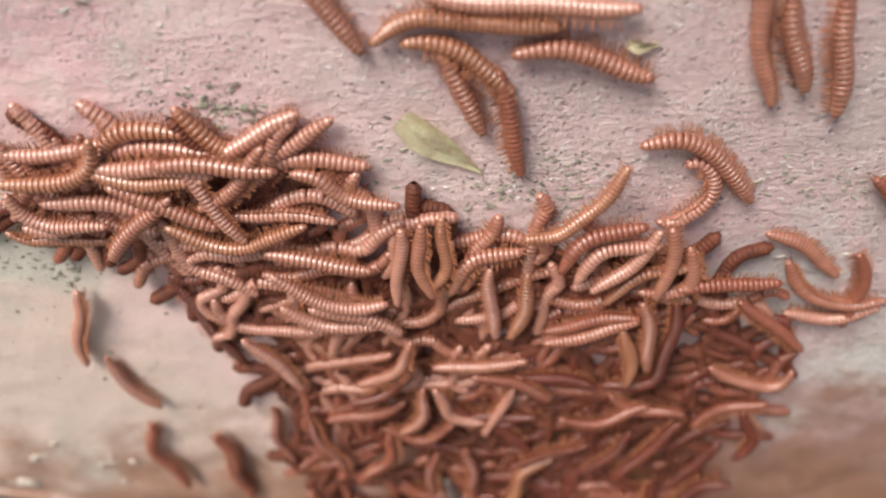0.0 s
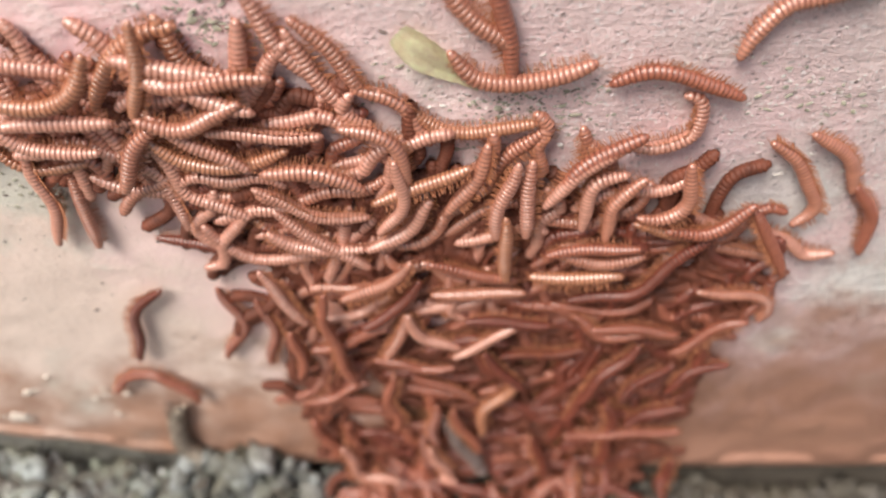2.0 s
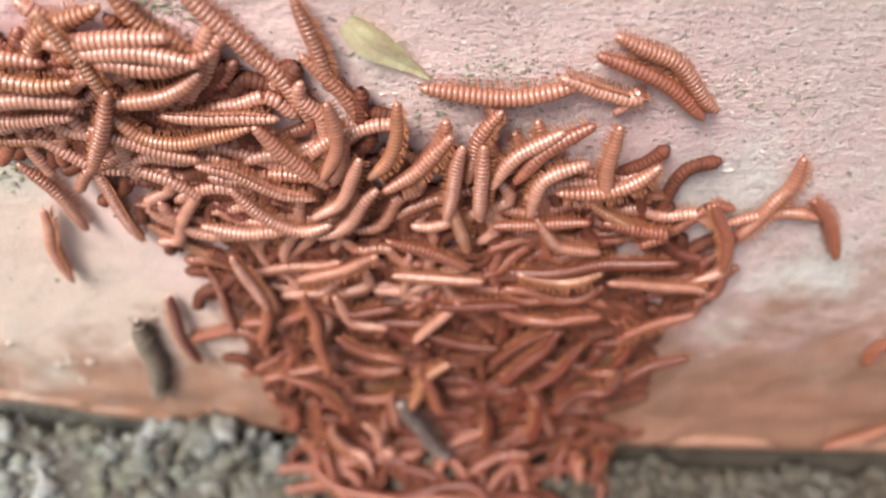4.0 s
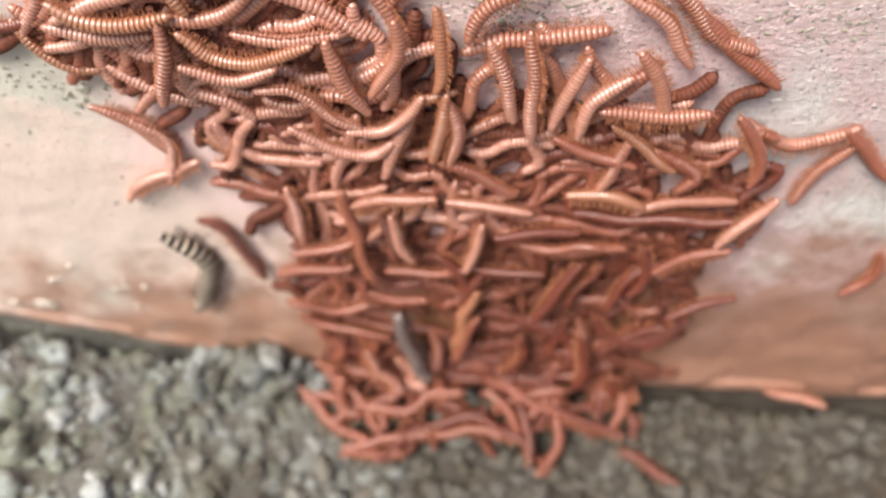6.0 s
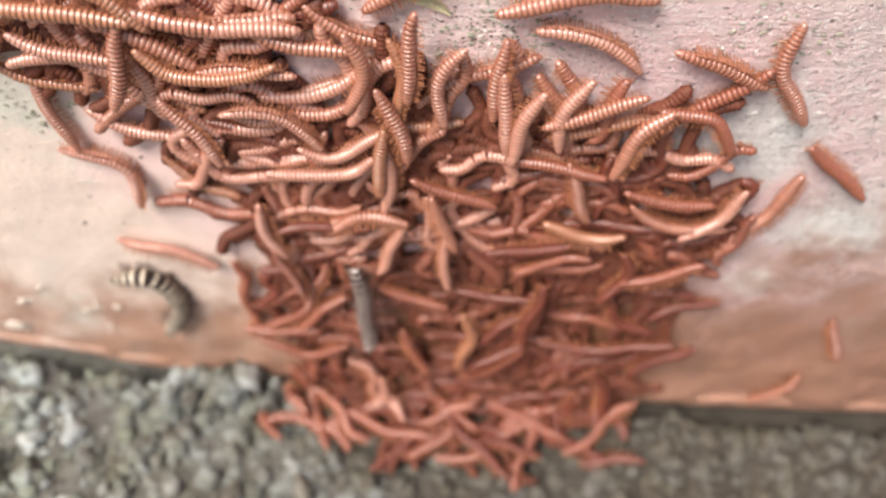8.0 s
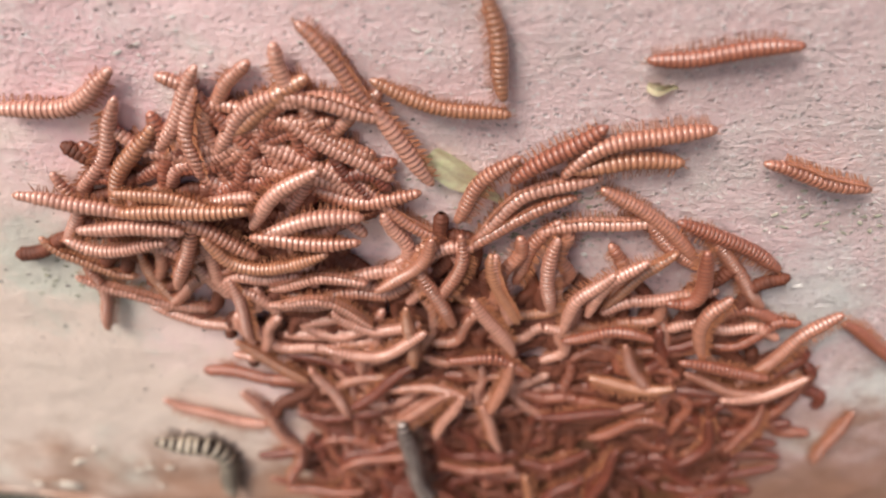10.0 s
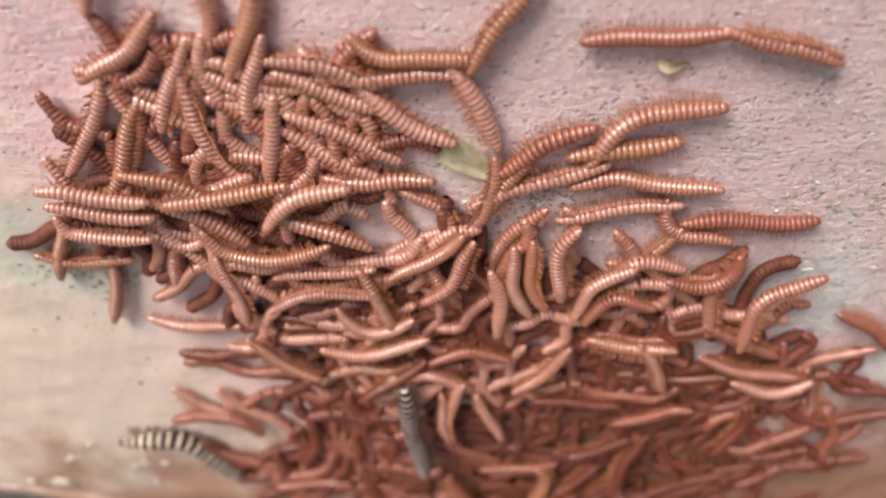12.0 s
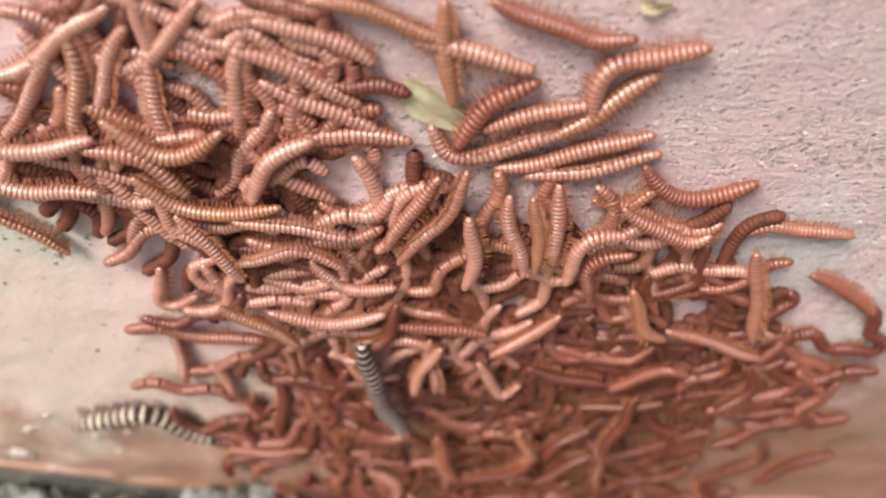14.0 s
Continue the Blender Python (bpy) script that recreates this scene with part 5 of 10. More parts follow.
millipede(2.15, 26.0, 4, -80, [
    (0, 8.3, 78.2, 66.8, 81.8, 71.3, 85.7, 75.4, 91.1, 77.3, 96.8, 77.5),
    (1, 10.6, 74.6, 68.4, 78, 72.5, 81.5, 76.5, 85.9, 79.5, 91, 80.9),
    (8.5, 10.6, 68.1, 69.9, 72.1, 71.9, 76.1, 74, 80, 76.1, 84, 78.2),
    (9, 11.0, 76.1, 68.4, 77.3, 72.4, 78.6, 76.4, 79.9, 80.4, 81.2, 84.5),
    (11.5, 3.4, 97.8, 67.3, 100.2, 71.3, 100.8, 75.9, 100.2, 80.4, 99.6, 84.9),
    (12.5, 3.4, 106.5, 66.9, 109.3, 70.9, 109.6, 75.7, 108.3, 80.4, 107, 85.1),
    (14, 3.4, 100.3, 49.8, 103.4, 55.7, 106.5, 61.6, 109.9, 67.3, 113.5, 72.9)])
millipede(1.95, 26.0, 3, -15, [
    (0, 7.8, 1.2, 79.9, 4.3, 74.1, 8.2, 69, 14.4, 67.4, 20.9, 67),
    (1, 7.7, 3.2, 74.6, 4.4, 70.4, 5.6, 66.2, 6.8, 62, 8.1, 57.9),
    (2, 10.8, 15.1, 64, 17.2, 60.5, 19.2, 57.1, 21.2, 53.6, 23.3, 50.1),
    (5, 7.6, 9.3, 63.7, 14.3, 61.9, 19.5, 60.8, 24.9, 60.9, 30.2, 61.4),
    (8.5, 7.5, 16.6, 57, 20.5, 56.3, 24.3, 55.5, 28.1, 54.8, 32, 54),
    (11.5, 11.0, 24.3, 53, 30, 48.9, 34.2, 53.7, 36.1, 60.5, 38, 67.4),
    (12.5, 10.2, 33, 65.4, 37.1, 64.6, 41.2, 63.7, 45.2, 62.9, 49.3, 62),
    (14, 8.8, 36.9, 60.4, 45.8, 59.9, 54.7, 59.9, 63.5, 61.1, 72.2, 62.8)])
millipede(1.93, 26.1, 1, -15, [
    (0, 8.8, 19.8, 86.9, 17.4, 80.9, 15.2, 74.7, 13.5, 68.5, 12.1, 62.1),
    (2, 10.2, 18, 78.7, 15.4, 76.5, 12.9, 74.3, 10.3, 72.1, 7.8, 69.9),
    (12.5, 9.5, -0.6, 89, 1.7, 82.8, 3.9, 76.7, 6.2, 70.6, 8.5, 64.5),
    (14, 9.0, 9.3, 83.9, 11.6, 78.5, 14, 73.2, 16.7, 68.1, 20.1, 71.2)])
millipede(1.76, 26.0, 4, 10, [
    (0, 9.3, -16.7, 63.5, -12.6, 61.4, -8.2, 60, -4.1, 61.9, -0.6, 64.8),
    (5, 11.0, -15.1, 60.8, -12.8, 58.3, -10.4, 55.8, -8.1, 53.2, -5.7, 50.7),
    (6.2, 8.7, -16.4, 59.3, -11.1, 59.5, -5.8, 59.8, -0.5, 60.7, 4.6, 62),
    (7.5, 9.1, -10.1, 62.6, -7.1, 58.9, -4, 55.3, 0.2, 53.3, 4.9, 52.9),
    (9, 9.8, -13.9, 57, -8.7, 55.3, -3.6, 53.7, 1.6, 52.1, 6.8, 50.4),
    (12.5, 8.2, 1.9, 41.6, 9.7, 41.1, 17.6, 41.2, 24.8, 44.2, 31.3, 48.5),
    (14, 3.6, 1.9, 41.6, 9.7, 41.1, 17.6, 41.2, 24.8, 44.2, 31.3, 48.5)])
millipede(2.05, 27.4, 4, 45, [
    (0, 11.4, 59.4, 79.7, 54.1, 76.4, 48.5, 73.7, 42.2, 73.4, 36, 73.9),
    (1, 8.0, 70.5, 74.2, 63.8, 74.8, 57.5, 76.8, 51.8, 80.3, 46.2, 83.8),
    (2, 10.5, 70.5, 76.7, 64.6, 77.7, 58.8, 78.6, 53, 79.6, 47.1, 80.7),
    (5, 8.8, 59.5, 76.2, 52.3, 75, 44.9, 73.9, 37.6, 74.2, 30.5, 76.4),
    (8.5, 8.0, 51.4, 75.1, 47, 74.6, 42.6, 74.1, 38.2, 73.6, 33.8, 73),
    (9, 8.4, 55.8, 86.1, 48.4, 83.5, 40.9, 81.2, 33.2, 80, 25.4, 79.2),
    (11.5, 3.6, 55.8, 86.1, 48.4, 83.5, 40.9, 81.2, 33.2, 80, 25.4, 79.2),
    (14, 3.6, 55.8, 86.1, 48.4, 83.5, 40.9, 81.2, 33.2, 80, 25.4, 79.2)])
millipede(1.82, 26.0, 3, 0, [
    (0, 11.1, 48.3, 44.5, 50.5, 48.8, 52.6, 53.1, 54.8, 57.5, 57, 61.8),
    (2, 10.4, 62.6, 40.3, 64.6, 43.7, 66.5, 47.2, 68.5, 50.7, 70.5, 54.1),
    (5, 7.7, 59.3, 8, 74.7, 12, 80.1, 27.6, 80.6, 44.1, 79.7, 60.6),
    (6.2, 7.7, 71.3, 5.6, 80.4, 8.8, 84.3, 18, 85.6, 27.7, 86.2, 37.4),
    (7.5, 3.4, 84.3, 3, 86.6, 5.3, 88.9, 7.6, 91.1, 9.8, 93.4, 12.1),
    (8.5, 3.6, 69.6, 12.1, 71.8, 14.4, 74.1, 16.7, 76.4, 19, 78.6, 21.3),
    (14, 3.6, 69.6, 12.1, 71.8, 14.4, 74.1, 16.7, 76.4, 19, 78.6, 21.3)])
millipede(2.40, 26.0, 4, -50, [
    (0, 11.0, 28.1, 87, 24.1, 89.6, 19.9, 92, 15.4, 93.9, 11, 95.7),
    (1, 8.2, 10.9, 104.5, 9.3, 104.5, 7.6, 104.6, 6, 104.6, 4.4, 104.6),
    (5, 9.4, 17.8, 103.9, 13.7, 106.9, 9.6, 109.8, 5.4, 112.3, 1, 114.7),
    (9, 10.0, 15.2, 108.6, 12.7, 109.5, 10.3, 110.4, 7.9, 111.4, 5.4, 112.3),
    (11.5, 11.0, 4.1, 114.1, 1.8, 116.5, -1.1, 118, -4.3, 116.9, -7.3, 115.3),
    (12.5, 7.6, 5.6, 102.6, 1.7, 102.9, -2.1, 102.8, -5.6, 101, -8.8, 98.8),
    (14, 9.7, 4, 101.9, 0.8, 102.6, -2.3, 103.3, -5.4, 104.1, -8.6, 104.8)])
millipede(1.89, 26.0, 3, -80, [
    (0, 11.4, 42.9, 59.1, 38.3, 55.3, 33, 52.8, 27.3, 50.9, 21.7, 49),
    (1, 8.4, 42.9, 51.5, 40.2, 50.6, 37.5, 49.8, 34.7, 48.9, 32, 48),
    (2, 8.0, 37.2, 63.6, 34.5, 63.3, 31.8, 63.1, 29, 62.8, 26.3, 62.5),
    (6.2, 9.8, 49, 62.3, 47.9, 58.3, 46.7, 54.3, 45.6, 50.3, 44.4, 46.3),
    (7.5, 11.2, 44.2, 62.6, 41.2, 53, 38.5, 43.3, 37.1, 33.3, 36.1, 23.3),
    (8.5, 9.4, 43.6, 65.7, 40.4, 57.4, 38.5, 48.7, 37.2, 40, 36, 31.2),
    (12.5, 8.1, 49.5, 37.2, 47.9, 34.3, 46.3, 31.4, 44.8, 28.5, 43.2, 25.7),
    (14, 3.6, 49.5, 37.2, 47.9, 34.3, 46.3, 31.4, 44.8, 28.5, 43.2, 25.7)])
millipede(2.35, 26.0, 0, -80, [
    (0, 11.3, -28.7, 91.3, -21.3, 94.9, -14.8, 99.7, -11.4, 107.1, -8.9, 114.9),
    (1, 9.1, -24.1, 92.3, -18.6, 95.1, -14.4, 99.6, -12.2, 105.5, -10.2, 111.4),
    (2, 10.2, -28.7, 97.6, -22.9, 99.6, -17.4, 102.2, -13.5, 106.9, -10.4, 112.2),
    (7.5, 11.2, -23.5, 97.8, -19.2, 100.2, -14.4, 100.3, -9.7, 98.7, -5.1, 97),
    (8.5, 9.7, -26, 90.1, -22.4, 93.9, -18.7, 97.5, -13.9, 99.3, -8.7, 98.8),
    (9, 10.0, -28.4, 86.3, -24, 89.6, -19.3, 92.6, -14.3, 94.9, -9.2, 97),
    (12.5, 10.5, -5.6, 66.1, -6.8, 70.8, -8.1, 75.4, -9.3, 80, -10.6, 84.7),
    (14, 9.0, -4.2, 68.6, -4.6, 76, -4.9, 83.5, -5.2, 91, -5.5, 98.5)])
millipede(2.18, 28.3, 3, 0, [
    (0, 10.0, -9.3, 102.9, -12, 95.2, -16.4, 88.4, -23.6, 84.8, -31.3, 82),
    (2, 8.5, -7.4, 102.5, -10.7, 96.1, -14, 89.7, -18.6, 84.3, -25, 81.1),
    (5, 10.6, -5.6, 70.7, -11.4, 71.7, -16, 75, -18.8, 80.2, -21.3, 85.5),
    (6.2, 9.2, -17.6, 73, -17.9, 76.7, -18.2, 80.5, -18.4, 84.2, -18.7, 88),
    (7.5, 9.9, -24.1, 72.8, -25.4, 79.3, -27.1, 85.8, -31.6, 90.5, -37.8, 92.9),
    (8.5, 9.9, -24.8, 106.6, -26.6, 103.9, -28.5, 101.2, -30.4, 98.5, -32.3, 95.8),
    (11.5, 8.9, -21.4, 97.1, -23.7, 95.3, -26, 93.4, -28.3, 91.5, -30.6, 89.6),
    (14, 10.1, -12.7, 118.1, -14.8, 109.6, -17.6, 101.3, -23.3, 94.7, -30.2, 89.3)])
millipede(2.43, 26.1, 1, 25, [
    (0, 10.7, -11.2, 115.4, -17.3, 119.5, -23.7, 123.1, -30.6, 125.5, -37.6, 127.6),
    (1, 7.8, -5.1, 134, -6.4, 127.9, -10.1, 123.2, -15.5, 120.3, -21.1, 117.5),
    (2, 8.3, 1.8, 140.7, -5.3, 132.8, -10.1, 123.3, -18.4, 117.4, -28.8, 115.4),
    (6.2, 8.9, -12, 128.1, -12.9, 124.6, -13.8, 121.1, -14.8, 117.6, -15.7, 114.1),
    (7.5, 9.1, -11.4, 120.6, -12, 115.9, -12.8, 111.3, -13.8, 106.7, -15, 102.1),
    (9, 8.9, 2.9, 126.9, 4.6, 125.1, 6.4, 123.3, 8.2, 121.5, 10, 119.8),
    (14, 9.5, 4.6, 149.5, 5.8, 142, 6.3, 134.4, 5.2, 126.8, 3.7, 119.4)])
millipede(2.03, 31.5, 1, -80, [
    (0, 7.7, -15.6, 123.8, -23.9, 125.8, -31.9, 128.8, -39.5, 132.6, -47, 136.6),
    (1, 8.0, -20.4, 128.6, -27.9, 128.8, -35.4, 129.4, -41.6, 133.4, -46.4, 139.2),
    (5, 10.8, -23.2, 133.7, -30.6, 134.7, -35.8, 139.8, -40.9, 145, -48.3, 145.1),
    (7.5, 8.6, -24.3, 125.4, -29.1, 131.4, -34.7, 136.8, -41.6, 140, -49.4, 139.5),
    (8.5, 10.6, -28.8, 131, -32, 137.1, -36.3, 142.3, -43.1, 142, -49.7, 140.1),
    (9, 9.8, -29.8, 128.5, -33.7, 133.1, -37.8, 137.5, -43.4, 139.6, -49.5, 139.5),
    (12.5, 10.3, -32.3, 136.8, -37.7, 137.3, -42.9, 136.6, -47.5, 133.7, -51.7, 130.5),
    (14, 9.0, -32.1, 133.1, -35.9, 135.6, -40.4, 136.3, -44.8, 135, -49.1, 133.4)])
millipede(2.03, 27.9, 1, 25, [
    (0, 10.2, -11.9, 154.9, -11.6, 148.1, -11.8, 141.3, -12.7, 134.6, -13.8, 127.8),
    (1, 9.9, -11.4, 147.1, -11.5, 142.1, -11.7, 137.1, -12.5, 132.1, -13.6, 127.2),
    (2, 10.9, -11.4, 147.5, -11.1, 142.7, -11, 138, -11.8, 133.3, -14.3, 129.2),
    (7.5, 10.3, -8.3, 135.2, -12, 131.4, -15.7, 127.8, -20.4, 125.8, -25.5, 127.2),
    (8.5, 7.9, -9.5, 131.8, -16.3, 127.2, -23.7, 123.8, -31.6, 124.4, -37.5, 130.1),
    (9, 9.1, -13, 131.5, -19.9, 128.2, -27, 125.5, -33.5, 128.6, -38.3, 134.5),
    (12.5, 9.5, -14.3, 124.8, -21.4, 119.6, -29.8, 117.9, -36.1, 123.6, -39.4, 131.7),
    (14, 7.5, -15.7, 119.7, -21.7, 117.6, -27.6, 118.4, -31, 123.7, -34.1, 129.3)])
millipede(2.22, 26.0, 0, 75, [
    (0, 9.9, -7.1, 154.6, -7, 148.9, -6.8, 143.2, -5.9, 137.5, -4.8, 131.9),
    (1, 3.4, -18.5, 166.3, -13.4, 164.3, -9, 161.1, -5.5, 156.9, -2.1, 152.6),
    (5, 3.4, -18.6, 171.9, -16, 168, -13.7, 164, -12.2, 159.5, -11.1, 155),
    (8.5, 3.4, -22.3, 164.8, -19.1, 162.1, -15.7, 159.7, -11.7, 158.7, -7.6, 158.1),
    (9, 3.4, -22.3, 165.4, -19.1, 162.1, -15.4, 159.4, -11.1, 157.7, -6.7, 156.2),
    (12.5, 3.4, -13.3, 162.6, -9.9, 160.3, -6.9, 157.5, -7, 153.6, -8.2, 149.6),
    (14, 3.6, -27.1, 144.9, -23.7, 142.6, -20.7, 139.9, -20.7, 135.9, -22, 132)])
millipede(2.08, 26.6, 2, 75, [
    (0, 8.7, -1, 153.3, -0.6, 148.5, -0.2, 143.8, -0.9, 139, -3.3, 134.9),
    (2, 9.3, 1.8, 145.6, -2, 143.5, -5.8, 141.4, -9.8, 139.6, -13.9, 138.1),
    (5, 8.1, -1.3, 173, 1.3, 163.9, 1.6, 154.5, 0.1, 145.2, -4.6, 137.1),
    (7.5, 3.4, -11.1, 167.7, -7.3, 160.1, -6.1, 151.7, -6.6, 143.1, -7.2, 134.6),
    (8.5, 9.9, -0.6, 156.8, 0.4, 150.9, 0.9, 144.9, 0.3, 139, -0.5, 133.1),
    (9, 9.7, 0.4, 154.6, 1.7, 148.5, 3.4, 142.4, 6.3, 136.8, 9.5, 131.5),
    (12.5, 7.5, 15.6, 151.6, 15.5, 145.2, 15.7, 138.8, 17.2, 132.7, 19.6, 126.7),
    (14, 8.9, 20.5, 152.4, 21, 146.2, 21.5, 140, 22, 133.8, 22.5, 127.6)])
millipede(2.33, 26.0, 0, 0, [
    (0, 9.8, -43.7, 147.1, -37.9, 145.3, -32.1, 143.7, -26.2, 142.1, -20.4, 140.6),
    (1, 9.8, -48.1, 145.5, -41.7, 147.7, -35, 148.3, -28.6, 145.9, -22.4, 143),
    (5, 9.4, -25.9, 156.1, -25.8, 151.4, -24.5, 147, -22.3, 142.8, -20.1, 138.8),
    (6.2, 10.5, -29, 155, -28.3, 150.9, -27.5, 146.8, -25.7, 143.1, -23.2, 139.8),
    (7.5, 9.9, -29.3, 160.8, -29, 157, -28, 153.4, -25.8, 150.3, -23.4, 147.4),
    (8.5, 3.4, -37.6, 161.1, -33.4, 163.4, -29.1, 165.6, -24.8, 167.7, -20.5, 169.8),
    (9, 3.4, -37.3, 171.5, -32.9, 168.2, -27.6, 167.3, -22.4, 169, -17.2, 170.8),
    (14, 3.4, -30, 168.5, -25.8, 169.3, -21.6, 169.9, -17.4, 169.7, -13.4, 168.3)])
millipede(2.20, 32.0, 1, 0, [
    (0, 11.3, -13.6, 130.2, -22.6, 128.1, -31.8, 129.5, -39.4, 134.7, -45.8, 141.5),
    (2, 7.6, -25.9, 113.3, -29.6, 116.4, -33.1, 119.6, -36.5, 123, -39.7, 126.5),
    (5, 10.2, -14.6, 126.8, -22, 120.1, -31.3, 122.1, -38.7, 128.9, -43.7, 137.6),
    (7.5, 8.4, -10.5, 124.4, -17, 117.1, -26.4, 116.3, -36.2, 116.8, -46, 116.5),
    (9, 11.2, -15.4, 126.9, -19.8, 122.2, -24.5, 117.7, -30.7, 117.1, -36.8, 119.2),
    (11.5, 11.0, -13.5, 123.2, -19.8, 118.3, -26.3, 113.7, -34, 112.3, -41.7, 114),
    (12.5, 8.4, -16.4, 109.1, -23.4, 107.8, -30.5, 106.7, -37.5, 107.4, -44.4, 109.3),
    (14, 10.3, -20.7, 111, -26.7, 108.8, -32.9, 107.4, -39.1, 109, -45, 111.5)])
millipede(2.33, 27.8, 1, -50, [
    (0, 9.4, -46.7, 127.4, -40.4, 121.7, -32.8, 118.2, -24.3, 117.1, -15.9, 116.3),
    (1, 9.6, -47.9, 127.3, -41.5, 125.9, -35.1, 124.6, -28.7, 123.9, -22.2, 123.4),
    (2, 8.0, -46, 123.8, -41.6, 118.8, -35.7, 116.2, -29.1, 116.5, -22.5, 117.2),
    (5, 9.1, -51.8, 115.7, -46.5, 115.9, -41.3, 116.1, -36, 116.9, -30.8, 117.8),
    (6.2, 3.6, -51.8, 115.7, -46.5, 115.9, -41.3, 116.1, -36, 116.9, -30.8, 117.8),
    (14, 3.6, -51.8, 115.7, -46.5, 115.9, -41.3, 116.1, -36, 116.9, -30.8, 117.8)])
millipede(2.25, 30.5, 2, 25, [
    (0, 8.7, -102.7, 170, -95.1, 169.3, -87.5, 170.1, -81.3, 174, -79.1, 181.3),
    (1, 8.5, -103.2, 175.6, -98.6, 171.6, -92.6, 170.5, -86.6, 171.6, -81.7, 175.3),
    (2, 10.7, -97.9, 171.5, -91.3, 170.5, -84.8, 171.5, -79.8, 175.5, -77.4, 181.7),
    (5, 11.3, -98.9, 176, -91.1, 175.3, -84.2, 171.8, -77.3, 168.2, -69.9, 165.8),
    (6.2, 10.0, -92.7, 168, -87.6, 163.2, -80.6, 161.7, -73.6, 163.1, -66.8, 165.5),
    (7.5, 11.0, -93.6, 173.3, -87.4, 172.7, -81.3, 172, -75.2, 170.6, -69.2, 169.1),
    (12.5, 11.0, -66.8, 169.7, -62.2, 170.4, -57.6, 171.1, -53, 172.3, -48.6, 173.7),
    (14, 8.6, -73.9, 178.4, -69, 172.5, -62.9, 168.1, -55.8, 169.6, -49.6, 174.1)])
millipede(2.20, 26.0, 1, -30, [
    (0, 3.4, -83.3, 174.6, -86.6, 174.7, -89.9, 174.7, -93.1, 174.6, -96.4, 174.4),
    (1, 3.4, -83.3, 174.4, -86.6, 174.4, -90, 174.5, -93.3, 174.5, -96.6, 174.6),
    (2, 3.4, -84.8, 174, -87.7, 174.4, -90.7, 174.8, -93.6, 175.4, -96.4, 176.2),
    (8.5, 10.0, -88.6, 170.7, -91.7, 172.2, -95, 173.2, -98.3, 173.5, -101.7, 173.7),
    (9, 10.7, -90.6, 171.2, -93.4, 174, -97, 175.7, -101, 175.6, -105, 175.3),
    (11.5, 8.1, -80.1, 166.9, -87.8, 167.1, -95.1, 169.1, -101.1, 173.8, -108.6, 175.6),
    (12.5, 11.2, -83.5, 176.5, -85.6, 176.5, -87.8, 176.5, -89.9, 176.5, -92, 176.6),
    (14, 3.4, -83.5, 270, -85.6, 270, -87.8, 270, -89.9, 270, -92, 270)])
millipede(2.38, 34.3, 2, 0, [
    (0, 3.4, -83.3, 161.5, -80.1, 170.3, -75.7, 178.4, -67.3, 181.2, -58.1, 180),
    (1, 3.4, -83.3, 159.7, -81.2, 168.7, -77.5, 177.1, -69.7, 181.4, -60.5, 180.8),
    (2, 3.4, -80.2, 164.2, -77.5, 171.8, -73.6, 178.8, -66.5, 182.8, -58.9, 185.4),
    (8.5, 3.4, -92.1, 170.4, -89.8, 173.3, -87.5, 176.3, -85.6, 179.6, -83.8, 182.9),
    (9, 3.4, -93.6, 160.9, -89.7, 169.7, -85.4, 178.3, -79.6, 185.9, -73.2, 193),
    (12.5, 3.4, -87, 168.3, -84.9, 173, -82.9, 177.7, -80.9, 182.4, -78.8, 187.1),
    (14, 3.4, -82.7, 170.1, -80.9, 175.6, -79.1, 181.2, -77.9, 186.9, -77.2, 192.7)])
millipede(2.36, 26.0, 1, -80, [
    (0, 3.4, -74.7, 175.3, -71.3, 175.7, -67.9, 175.7, -64.6, 175.2, -61.2, 174.7),
    (1, 9.7, -70.9, 180.3, -67.4, 180.7, -63.9, 180.7, -60.5, 180.1, -57.1, 179.3),
    (2, 8.2, -63.8, 178.8, -61.4, 178.4, -58.9, 178, -56.4, 177.5, -53.9, 177.1),
    (5, 8.2, -66.7, 180.9, -64.8, 181.5, -62.9, 182.1, -61, 182.7, -59.1, 183.3),
    (9, 3.4, -70.6, 183.7, -69.5, 185.7, -68.3, 187.6, -67.2, 189.6, -66, 191.5),
    (11.5, 3.4, -58.9, 184.6, -60.5, 188, -61.6, 191.7, -61.5, 195.5, -61.1, 199.3),
    (12.5, 3.4, -65.5, 171.5, -66.1, 176.5, -66.6, 181.4, -66.8, 186.4, -66.9, 191.4),
    (14, 3.4, -63.1, 173.1, -63, 175.8, -63, 178.5, -62.9, 181.2, -62.8, 183.9)])
millipede(2.20, 26.0, 1, 0, [
    (0, 8.9, -73.6, 174, -70.3, 174.2, -67, 174.3, -63.7, 173.8, -60.5, 173.1),
    (1, 7.9, -70.4, 173.7, -65.4, 173.6, -60.6, 172.3, -56.9, 169, -53.4, 165.4),
    (2, 9.7, -64, 174.6, -59.8, 173.7, -55.7, 172.4, -51.8, 170.5, -47.9, 168.7),
    (5, 9.7, -63.8, 179.6, -59.8, 180.6, -55.7, 181.2, -51.5, 181.2, -47.2, 181),
    (9, 3.4, -63.5, 186.2, -59.7, 189.8, -55.6, 193.1, -51, 195.5, -46.1, 197.5),
    (11.5, 3.4, -51.5, 187.9, -50.4, 191.6, -49.2, 195.2, -47, 198.2, -44.1, 200.7),
    (12.5, 3.4, -54.5, 185.5, -53.5, 192.1, -52.6, 198.7, -51.7, 205.4, -50.9, 212),
    (14, 3.4, -66.4, 188.3, -61.7, 190.3, -57.5, 193.3, -54.5, 197.4, -51.6, 201.6)])
